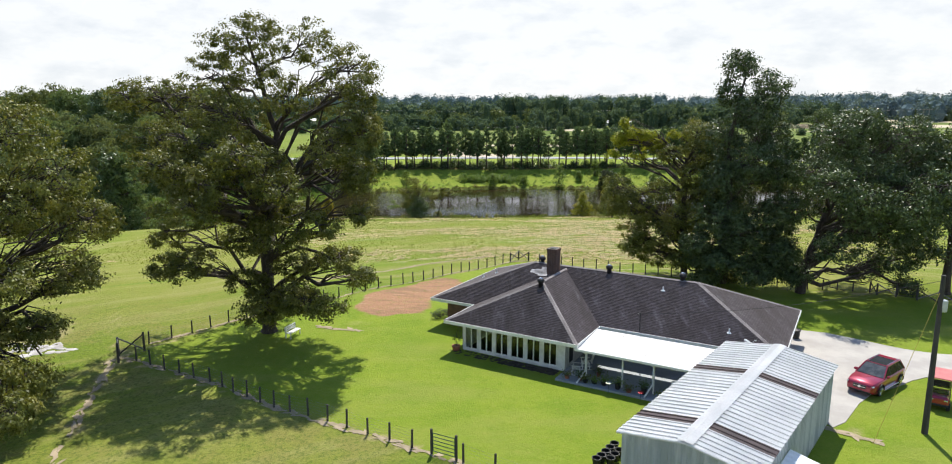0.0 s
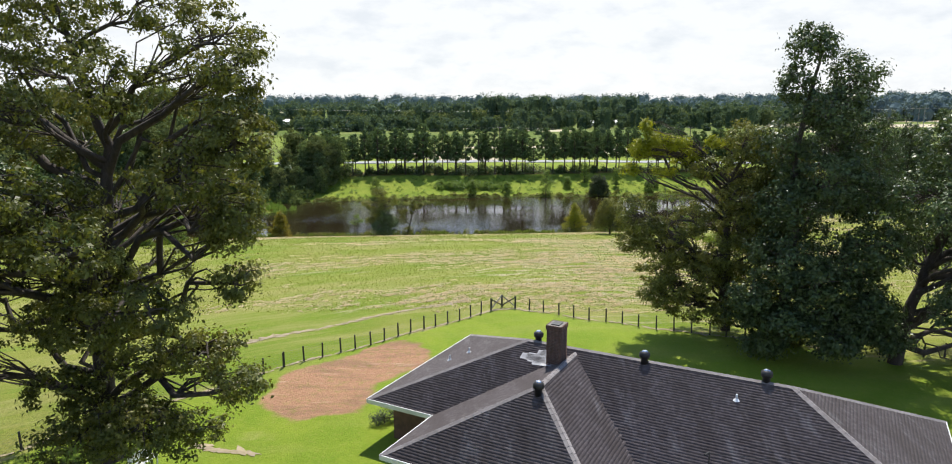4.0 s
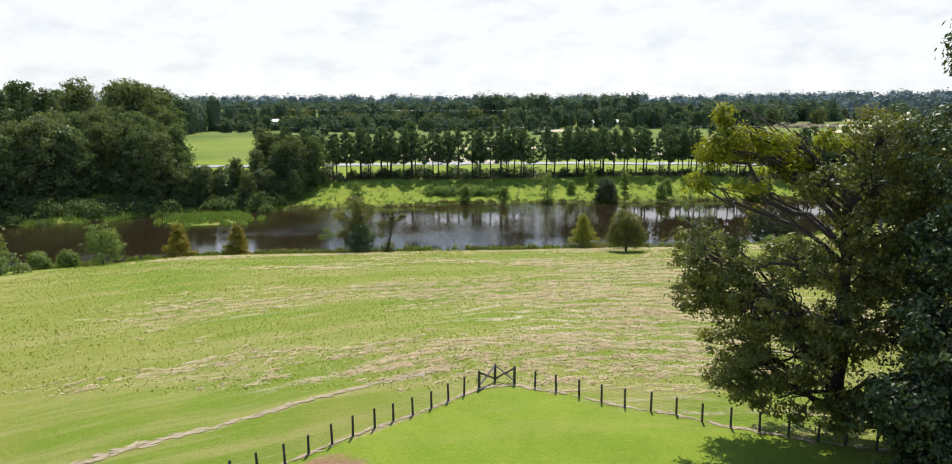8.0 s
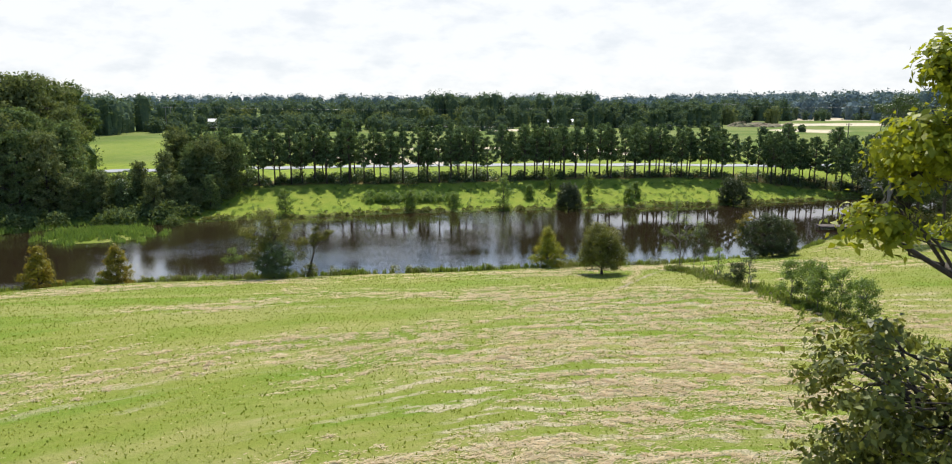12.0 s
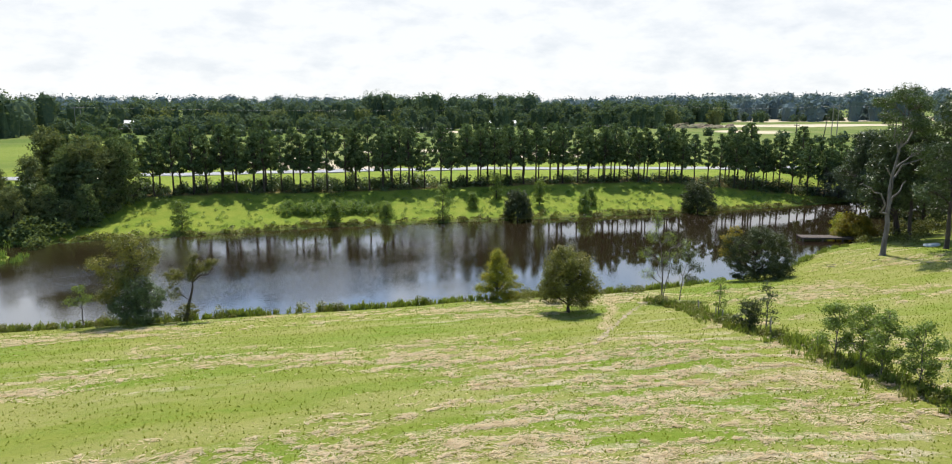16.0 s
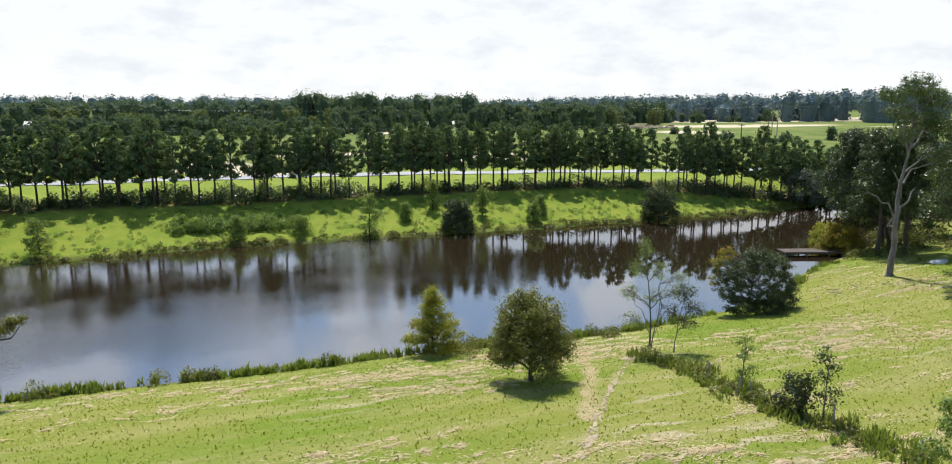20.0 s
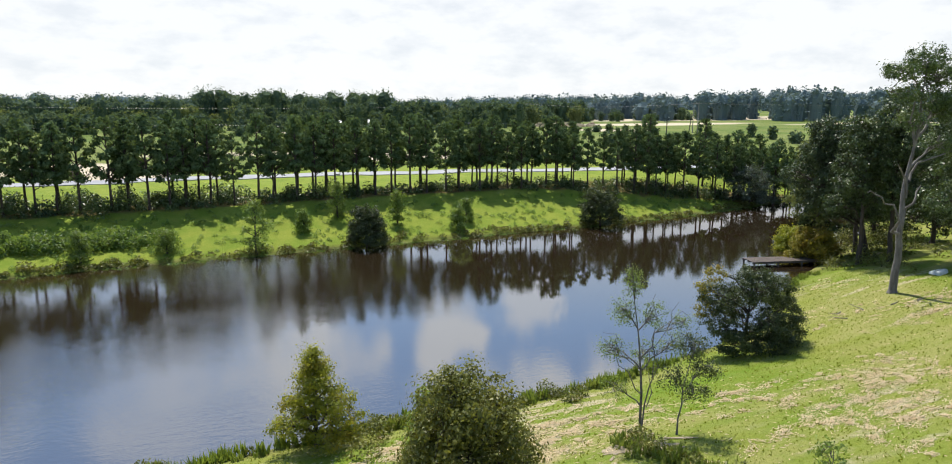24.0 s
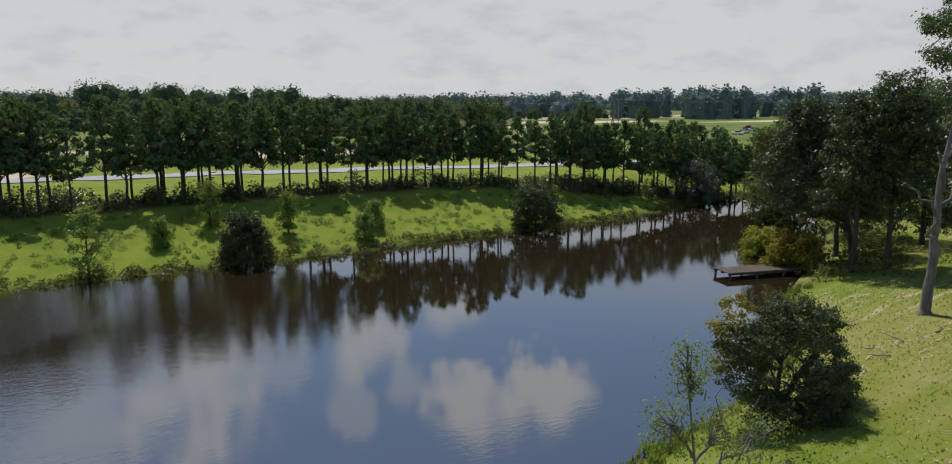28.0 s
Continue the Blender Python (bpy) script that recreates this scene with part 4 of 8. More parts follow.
# the bare-trunked tree by the dock
big(31, (75.2, 150.2), [(0, 0, 0), (0.2, 0, 3), (0.1, 0, 6.4), (0.3, 0.2, 10.2), (0.7, 0, 13.4), (1.0, 0, 19)],
    [(1.0, 0, 20.4, 1.6, 1.8, 1.2, 7), (-2.2, 0, 19.4, 1.2, 1.4, 0.9, 4), (3.2, 0.3, 19.2, 1.7, 1.8, 1.2, 7), (-0.8, 0.2, 17.6, 1.3, 1.4, 0.9, 4), (2.4, 0, 17.0, 1.6, 1.7, 1.1, 6), (4.6, 0.4, 16.4, 1.5, 1.6, 1.1, 5), (0.6, 0.5, 15.4, 1.2, 1.4, 0.8, 3), (4.0, 0, 13.4, 1.4, 1.6, 1.0, 4)],
    330, 46, 0.2, 0.55, 0.36, M_BARK_PALE, M_LEAF_DARK, "half-dead tree with a pale bare trunk and few leaves",
    stub=[((0.1, 0, 5.4), (-2.6, 0, 8.6), 0.16), ((-2.6, 0, 8.6), (-4.2, 0.3, 9.2), 0.08), ((0.2, 0, 6.6), (2.4, 0.2, 9.6), 0.16), ((0.3, 0, 8.6), (-1.2, 0, 11.6), 0.12), ((0.4, 0, 10), (3.8, 0, 14), 0.14), ((0.7, 0, 13), (-2.2, 0, 18.6), 0.12), ((0.8, 0, 14), (3.2, 0.2, 18.6), 0.12)])


def dome_lobes(seed, height, radius, count):
    """Lobes of a bush that is widest low down."""
    rng = np.random.default_rng(seed)
    out = []
    for i in range(count):
        s = (i + 0.5) / count
        a = i * 2.4 + rng.uniform(-0.3, 0.3)
        z = height * (0.16 + 0.66 * s)
        d = radius * 0.72 * math.sqrt(max(0.0, 1 - (0.08 + 0.85 * s) ** 2)) * rng.uniform(0.7, 1.0)
        r = radius * rng.uniform(0.32, 0.44)
        out.append((d * math.cos(a), d * math.sin(a), z, r, r, height * 0.18, 1.0))
    return out


# ---- shrubs and small trees on the shore ----
big(41, (27.0, 132.6), [(0, 0, 0), (0, 0, 1.4), (0.1, 0, 3.5), (0, 0, 5.6)], [(x, y, z + 0.45, a, b, c, w) for x, y, z, a, b, c, w in dome_lobes(41, 5.9, 2.8, 18)], 560, 46, 0.16, 0.5, 0.16, M_BARK, M_LEAF_FIELD, "round-crowned small oak standing in the mown field")
big(42, (27.6, 139.0), [(0, 0, 0), (0, 0, 1.4), (0, 0, 3.2)], auto_lobes(42, 3.6, 0.6, 1.6, 8), 90, 40, 0.17, 0.45, 0.08, M_BARK, M_LEAF_GREEN, "bright green sapling at the water's edge")


def cypress(seed, height, radius):
    rng = np.random.default_rng(seed)
    lobes = []
    for i in range(22):
        s = (i + 0.5) / 22
        a = i * 2.4 + rng.uniform(-0.3, 0.3)
        w = radius * (1 - s) ** 0.75 * rng.uniform(0.55, 0.85)
        lobes.append((w * math.cos(a), w * math.sin(a), height * (0.08 + 0.9 * s), 0.3 + 0.36 * radius * (1 - s), 0.3 + 0.36 * radius * (1 - s), 0.42, 0.5 + (1 - s)))
    return lobes


big(43, (22.9, 144.2), [(0, 0, 0), (0, 0, 2), (0, 0, 5.4)], cypress(43, 5.4, 2.5), 430, 40, 0.14, 0.42, 0.13, M_BARK, leafy("leaf_bald_cypress", (0.13, 0.18, 0.022), (0.33, 0.33, 0.045), (0.28, 0.17, 0.035), 0.45), "feathery young bald cypress turning rust at its tips")
big(44, (54.6, 146.6), [(0, 0, 0), (0, 0, 1.2), (0.2, 0, 2.6), (0.4, 0, 4.4)],
    [(-2.4, 0, 4.2, 1.5, 1.6, 1.2, 6), (0, -0.8, 4.8, 1.9, 1.8, 1.3, 8), (2.4, 0, 4.4, 1.6, 1.7, 1.3, 7), (-2.6, -0.5, 2.4, 1.5, 1.6, 1.1, 6), (0.2, -2, 2.4, 1.9, 1.4, 1.2, 7), (2.9, -0.5, 2.4, 1.6, 1.7, 1.1, 6), (0.4, 1.8, 3, 2, 1.4, 1.4, 6), (-2.2, -1.4, 1.2, 1.5, 1.2, 0.8, 6), (0.4, -2.4, 1.1, 1.8, 1.1, 0.8, 6), (2.6, -1.4, 1.2, 1.6, 1.2, 0.8, 6), (4.2, 0, 3, 0.9, 1.1, 0.6, 2), (0.2, 0, 5.6, 1.2, 1.2, 0.8, 4)],
    560, 62, 0.15, 0.42, 0.2, M_BARK, M_LEAF_OLIVE, "broad dark willow bush overhanging the water",
    extra=([(-3.2, 0.8, 4.8, 0.8, 0.8, 0.7, 3), (-2.0, 1.2, 5.6, 0.8, 0.8, 0.6, 3), (-3.8, 0.4, 3.4, 0.5, 0.7, 0.6, 2)], 30, M_LEAF_RUST, "yellow autumn leaves"))
big(45, (38.2, 136.8), [(0, 0, 0), (-0.1, 0, 3), (-0.4, 0, 5.4), (-0.9, 0, 8.6)],
    [(-0.8, 0, 8.0, 0.5, 0.5, 0.8, 3), (-1.2, 0.1, 6.6, 0.6, 0.6, 0.7, 3), (0.5, 0, 6.2, 0.8, 0.6, 0.8, 2.6), (-1.9, 0, 4.8, 0.7, 0.7, 0.6, 2.4), (1.8, 0, 4.6, 0.8, 0.7, 0.7, 2.4), (0.3, 0.4, 4.2, 0.8, 0.7, 0.7, 2.2), (-1.6, 0.2, 2.6, 0.8, 0.8, 0.6, 2), (2.4, 0, 5.6, 0.5, 0.5, 0.5, 1.6)],
    330, 17, 0.085, 0.34, 0.08, M_BARK_PALE, M_LEAF_GREEN, "spindly young tree with thin pale branches and sparse leaves",
    stub=[((0.1, 0, 0.2), (1.3, 0, 5.2), 0.05), ((1.3, 0, 5.2), (2.2, 0.2, 6.6), 0.025), ((0, 0, 2), (-1.6, 0, 4.6), 0.035), ((0.3, 0, 1.2), (2.6, 0.1, 4.2), 0.03), ((-0.2, 0, 3.4), (-2.4, 0.1, 5.6), 0.022), ((0.6, 0, 2.8), (0.7, 0.2, 7.2), 0.03)])
big(46, (39.4, 135.4), [(0, 0, 0), (0.2, 0, 2.4), (0.8, 0, 4.6)], [(0.7, 0, 4.6, 0.8, 0.7, 0.7, 3), (1.6, 0, 3.4, 0.8, 0.7, 0.6, 2.4), (-0.6, 0, 3.2, 0.7, 0.6, 0.6, 2), (0.9, 0, 2.2, 0.9, 0.7, 0.5, 2)], 110, 28, 0.11, 0.45, 0.05, M_BARK_PALE, M_LEAF_OLIVE, "thin grey-stemmed sapling in the hedge line")
# leaning clump with a vine-hung dead stem
big(47, (-12.6, 142.6), [(0, 0, 0), (0, 0, 2.5), (0.2, 0, 5), (-0.2, 0, 8.4)],
    [(-0.6, 0, 8.0, 1.5, 1.4, 0.8, 5), (-2.9, 0, 6.0, 1.0, 1.1, 0.8, 4), (0.6, 0, 5.6, 1.3, 1.3, 0.9, 5), (-1.4, -0.5, 4.6, 1.5, 1.4, 1.0, 6), (1.9, -0.3, 6.8, 0.6, 0.7, 0.9, 2), (-2.4, 0, 3.0, 1.0, 1.1, 0.7, 4), (-0.2, 0.2, 6.6, 1.1, 1.1, 0.6, 3)],
    300, 40, 0.16, 0.5, 0.15, M_BARK, M_LEAF_FIELD, "tangled shoreline tree with olive and yellow-green leaves",
    stub=[((0, 0, 0.3), (1.9, 0.2, 7.4), 0.07), ((0, 0, 0.4), (-1.6, 0, 5.6), 0.07), ((0.1, 0, 0.5), (0.9, -0.3, 6.0), 0.06)],
    extra=([(0.2, -0.5, 3.8, 1.6, 1.4, 1.2, 7), (1.4, -0.2, 2.6, 1.3, 1.3, 1.1, 7), (-0.8, -0.6, 2.0, 1.5, 1.3, 1.0, 7), (0.4, -0.9, 1.0, 1.9, 1.3, 0.8, 7)], 330, M_LEAF_DARK, "dense dark lower leaves"))
big(48, (-8.4, 143.0), [(0, 0, 0), (0.4, 0, 1.6), (0.9, 0, 3.4), (1.0, 0, 5)], [(0.9, 0, 4.9, 0.55, 0.6, 0.9, 5), (2.0, 0, 5.3, 0.9, 0.6, 0.45, 4), (2.8, 0, 5.8, 0.5, 0.5, 0.35, 2), (-0.7, 0, 4.6, 1.0, 0.8, 0.7, 5), (-0.9, 0, 3.0, 0.6, 0.6, 0.9, 2), (0.2, 0, 0.9, 1.1, 0.9, 0.8, 5), (1.2, 0, 6.2, 0.3, 0.3, 0.5, 2)], 190, 34, 0.15, 0.34, 0.2, M_BARK, M_LEAF_FIELD, "broken leaning trunk wrapped in green vines", stub=[((1.0, 0, 4.8), (1.3, 0, 6.6), 0.08), ((0.9, 0, 3.8), (3.4, 0, 5.6), 0.08)])
big(49, (-17.5, 142.8), [(0, 0, 0), (0.1, 0, 1.6), (0, 0, 3.8)], [(-0.2, 0, 3.6, 0.7, 0.7, 0.5, 2), (-0.7, 0, 2.6, 0.6, 0.6, 0.5, 2), (0.5, 0, 2.8, 0.6, 0.6, 0.5, 2)], 34, 30, 0.16, 0.36, 0.06, M_BARK, M_LEAF_GREEN, "slender light green sapling on the shore")
SHORE_TREES = [(51, (-47.6, 133.6), 6.6, 3.2, M_LEAF_GREEN, "rounded bright green shoreline tree"), (52, (-40, 141.2), 5.2, 2.2, M_LEAF_RUST, "young cypress with brownish green leaves on the shore"), (53, (-31.6, 142.6), 4.8, 2.0, M_LEAF_RUST, "young conical cypress with olive leaves on the shore"),
               (54, (-61.5, 131), 6.5, 2.6, M_LEAF_GREEN, "leafy shrub tree by the water"), (55, (-56, 132.4), 2.6, 1.6, M_LEAF_GREEN, "low green bush by the water"), (56, (-52.5, 133.4), 2.6, 1.4, M_LEAF_GREEN, "low green bush by the water")]
for seed, foot, height, radius, leaf, label in SHORE_TREES:
    lobes = cypress(seed, height, radius) if leaf is M_LEAF_RUST else dome_lobes(seed, height, radius, 13)
    big(seed, foot, [(0, 0, 0), (0, 0, height * 0.4), (0, 0, height * 0.85)], lobes, 200, 36, 0.2, 0.46, 0.12, M_BARK, leaf, label)
BANK = [(61, (24.2, 196.6), 7.0, 2.0, M_LEAF_GREEN, "upright light green tree on the far bank"), (62, (38.2, 196.8), 6.0, 2.5, M_LEAF_OLIVE, "dark round bush on the far bank"), (63, (75.8, 199.0), 6.6, 3.5, M_LEAF_OLIVE, "broad dark willow on the far bank"),
        (64, (44.5, 204), 5.2, 1.6, M_LEAF_GREEN, "young light green tree in the bank meadow"), (65, (113.5, 206.8), 8.0, 4.6, M_LEAF_GREY, "grey-green willow at the end of the lake"), (66, (52.5, 200.5), 3.4, 1.5, M_LEAF_GREEN, "small pale green bush on the bank"),
        (67, (31, 203), 3.0, 1.3, M_LEAF_GREEN, "small pale green bush on the bank"), (68, (14, 198.5), 3.0, 1.7, M_LEAF_GREEN, "low green bush by the shore"), (69, (-20, 194), 4.8, 2.2, M_LEAF_GREEN, "leafy bush by the far shore"), (70, (85.9, 168.2), 4.8, 2.9, M_LEAF_RUST, "rust-coloured bush beside the dock"),
        (71, (89.6, 174.6), 4.6, 2.3, M_LEAF_YELLOW, "yellow-green bush beside the dock"), (72, (5, 197.4), 3.6, 1.6, M_LEAF_GREEN, "light green bush by the far shore"),
        (73, (36.5, 207.5), 5.4, 1.9, M_LEAF_GREEN, "airy light green tree below the pines"), (74, (55, 203.5), 3.6, 1.5, M_LEAF_GREEN, "sparse pale sapling in the bank meadow")]
for seed, foot, height, radius, leaf, label in BANK:
    airy = leaf is M_LEAF_GREEN
    lobes = auto_lobes(seed, height, 0.12 * height, radius, 11, 0, 0.5) if airy else dome_lobes(seed, height, radius * 1.12, 16)
    big(seed, foot, [(0, 0, 0), (0, 0, height * 0.4), (0, 0, height * 0.85)], lobes, 100 if airy else 420, 28 if airy else 36, 0.24, 0.5, 0.12, M_BARK, leaf, label)

# ---- the row of pines ----
PINES = []
for seed in range(5):
    rng = np.random.default_rng(200 + seed)
    H = 11.2
    lobes = []
    for i in range(26):
        s = (i + 0.5) / 26
        a = i * 2.4 + rng.uniform(-0.5, 0.5)
        w = 2.7 * (1 - s) ** 0.55 * min(1.0, 0.6 + 2 * s) * rng.uniform(0.35, 1.0)
        lobes.append((w * math.cos(a), w * math.sin(a), 4.0 + (H - 4.2) * s, 0.32 + 0.36 * (1 - s), 0.32 + 0.36 * (1 - s), 0.26, 0.6 + (1 - s)))
    PINES.append(grown(300 + seed, [(0, 0, 0), (0, 0, 4), (rng.uniform(-0.2, 0.2), 0, 8), (0, 0, H - 0.2)], lobes, 150, 17, 0.42, 0.46, 0.17, twig=0.015))
pine_stock = [plant("pine_tree", pose(0, 0, -60 - k), mesh, M_BARK_PINE, M_PINE, "slim pine with a bare lower trunk in a long row", "tree", "row of pines") for k, mesh in enumerate(PINES)]
rng = np.random.default_rng(77)
k = 0
for row, off in ((0, 0.0), (1, 3.4), (2, 7.5)):
    x = -45.0
    while x < 142:
        y = float(np.interp(x, PINE_LINE[:, 0], PINE_LINE[:, 1])) + off + rng.uniform(-0.9, 0.9)
        if rng.random() > (0.03, 0.16, 0.55)[row]:
            m = stand(x, y, rng.uniform(0, TAU), rng.uniform(0.95, 1.17) * (1.0 - 0.07 * min(1.0, max(0.0, (x - 20) / 60))))
            if k < 5:
                pine_stock[k].matrix_world = m
            else:
                copy_thing(pine_stock[k % 5], m)
            k += 1
        x += rng.uniform(1.9, 3.7) + (1.4 if row == 2 else 0)

# ---- woods left of the lake ----
WOODS = []
for seed in range(5):
    WOODS.append(grown(400 + seed, [(0, 0, 0), (0, 0, 4), (0.3, 0, 9), (0, 0, 13)], auto_lobes(400 + seed, 15, 0.4, 5.0, 20), 300, 26, 0.5, 0.9, 0.28, twig=0.03))
woods_stock = [plant("woodland_tree", pose(0, 0, -80 - k), mesh, M_BARK, leaf, "dense green deciduous tree in the lakeside woods", "tree", "lakeside woods") for k, (mesh, leaf) in enumerate(zip(WOODS, (M_WOODS, M_WOODS_PALE, M_WOODS, M_LEAF_DARK, M_WOODS_PALE)))]
rng = np.random.default_rng(78)
spots = []
for i in range(26):
    s = i / 25
    spots.append((-62 - 62 * s + rng.uniform(-2, 2), 187 - 20 * s + rng.uniform(1, 12), rng.uniform(0.85, 1.12)))
for i in range(16):
    spots.append((-41 - 20 * i / 15 + rng.uniform(-1, 1), 191.5 - 2 * i / 15 + rng.uniform(0, 8), rng.uniform(0.35, 0.6)))
for i in range(46):
    y = rng.uniform(198, 244)
    spots.append((rng.uniform(-160, -0.3 * y - 8), y, rng.uniform(0.85, 1.15)))
for i in range(44):
    y = rng.uniform(236, 305)
    spots.append((rng.uniform(-230, -0.31 * y - 12), y, rng.uniform(1.4, 1.8)))
for i in range(26):
    s = i / 25
    spots.append((-66 - 62 * s + rng.uniform(-2, 3), 128 - 30 * s + rng.uniform(-6, 3), rng.uniform(0.7, 1.1)))
for i in range(14):
    spots.append((rng.uniform(108, 150), rng.uniform(140, 195), rng.uniform(0.7, 1.1)))
for i in range(16):
    spots.append((rng.uniform(-45, -31), rng.uniform(199, 211), rng.uniform(0.6, 0.82)))
for i in range(5):
    spots.append((-43 + 2 * i + rng.uniform(-1, 1), 193.5 + rng.uniform(0, 3), rng.uniform(0.3, 0.5)))
for k, (x, y, s) in enumerate(spots):
    m = stand(x, y, rng.uniform(0, TAU), s)
    if k < 5:
        woods_stock[k].matrix_world = m
    else:
        copy_thing(woods_stock[k % 5], m)

# ---- far woods ----
ICO = bmesh.new()
bmesh.ops.create_icosphere(ICO, subdivisions=2, radius=1.0)
ICO_V = np.array([v.co[:] for v in ICO.verts])
ICO_F = np.array([[v.index for v in f.verts] for f in ICO.faces])
ICO.free()


def far_woods(name, spots, leaf, cards, size, label):
    """Distant crowns: an uneven core in a coat of leaf clumps."""
    rng = np.random.default_rng(len(spots))
    V, Fq, o = [], [], 0
    for x, y, r, h in spots:
        z = land_at(x, y) if abs(y) < 700 else float(np.interp(y, [700, 900, 1500], [7, 8, 12]))
        c = np.array([x, y, z + h - r * 1.2])
        rad = np.array([r, r, r * rng.uniform(0.95, 1.35)])
        d = rng.normal(size=(cards, 3))
        d /= np.linalg.norm(d, axis=1, keepdims=True)
        d[:, 2] = d[:, 2] * 0.75 + 0.2
        p = c + d * rad * rng.uniform(0.75, 1.12, size=(cards, 1))
        skirt = rng.random(cards) < 0.35
        p[:, 2] = np.where(skirt, z + rng.random(cards) * max(0.5, c[2] - z), p[:, 2])
        v, f = leaf_quads(rng, p, size, 0.6, 0.8)
        V.append(v)
        Fq.append(f + o)
        o += len(v)
        core = c + ICO_V * rad * (0.62 + 0.10 * rng.normal(size=(len(ICO_V), 1)))
        core[:, 2] = np.where(ICO_V[:, 2] < -0.3, z - 0.5, core[:, 2])
        V.append(core)
        Fq.append(np.concatenate([ICO_F, ICO_F[:, 2:3]], axis=1) + o)
        o += len(core)
    V, Fq = np.concatenate(V), np.concatenate(Fq)
    quads_, tris = Fq[Fq[:, 2] != Fq[:, 3]], Fq[Fq[:, 2] == Fq[:, 3]][:, :3]
    me = bpy.data.meshes.new(name)
    me.from_pydata(V.tolist(), [], quads_.tolist() + tris.tolist())
    me.materials.append(leaf)
    return tagged(new(name, me), label, "woods", kind="stuff")


rng = np.random.default_rng(79)
mid_spots, far_spots = [], []
for i in range(420):
    x = rng.uniform(-420, 330)
    mid_spots.append((x, 560 + 0.12 * x + rng.uniform(0, 90), rng.uniform(4.5, 8), rng.uniform(12, 20) + (6 if 20 < x < 150 else 0)))
for i in range(260):
    x = rng.uniform(-520, -150)
    mid_spots.append((x, 330 - 0.1 * x + rng.uniform(0, 140), rng.uniform(5, 8.5), rng.uniform(17, 25)))
for i in range(70):
    mid_spots.append((rng.uniform(-120, 260), rng.uniform(300, 520), rng.uniform(2, 3.5), rng.uniform(3.5, 7)))
for bx, by, lx, ly, count, tall in ((-90, 478, 60, 26, 60, 9), (-10, 480, 60, 24, 55, 9), (90, 500, 50, 26, 55, 12), (180, 520, 60, 34, 75, 13), (-180, 318, 40, 26, 40, 9), (330, 610, 120, 20, 60, 10)):
    for i in range(count):
        mid_spots.append((bx + rng.uniform(-lx, lx), by + rng.uniform(-ly, ly), rng.uniform(2.4, 4.6), tall * rng.uniform(0.6, 1.25)))
for i in range(1200):
    x = rng.uniform(-1400, 2600)
    far_spots.append((x, 1150 + rng.uniform(0, 700) ** 1.0 - 0.12 * abs(x - 300), rng.uniform(9, 16), rng.uniform(17, 30)))
for i in range(420):
    x = rng.uniform(500, 2400)
    far_spots.append((x, 1250 - 0.22 * x + rng.uniform(-60, 260), rng.uniform(10, 17), rng.uniform(24, 32) + 14 * math.sin((x - 500) / 620) ** 2))
for i in range(230):
    x = rng.uniform(300, 1000)
    far_spots.append((x, 655 - 0.6 * (x - 330) + rng.uniform(-20, 150), rng.uniform(6, 11), rng.uniform(14, 24) + 8 * math.sin((x - 300) / 200) ** 2))
fill = [(-40 - 92 * u + rng.uniform(-4, 4), 194 - 14 * u + rng.uniform(2, 16), rng.uniform(1.6, 3.0), rng.uniform(2.5, 5)) for u in rng.uniform(0, 1, size=150)]
fill += [(-0.3 * v - 6 - u * 70, v, rng.uniform(3, 4.6), rng.uniform(6, 10)) for u, v in zip(rng.uniform(0, 1, size=120), rng.uniform(205, 250, size=120))]
far_woods("woods_understorey", fill, M_WOODS, 130, 0.8, "dense olive-green understorey of the lakeside woods")
# both belts carry their haze in the leaf colour
far_woods("woodland", mid_spots, M_FAR_HAZED, 150, 1.35, "belt of mixed green trees beyond the pasture")
bright = [(rng.uniform(-200, 260), rng.uniform(505, 565), rng.uniform(3.0, 5.5), rng.uniform(8, 15)) for _ in range(34)]
far_woods("pale_woodland", bright, M_WOODS_PALE, 170, 1.2, "scattered yellow-green trees before the woods")
far_woods("far_woodland", far_spots, M_HILL_HAZED, 100, 2.8, "wooded skyline far beyond the fields, haze tinted into its leaves")

# ---- materials of buildings ----


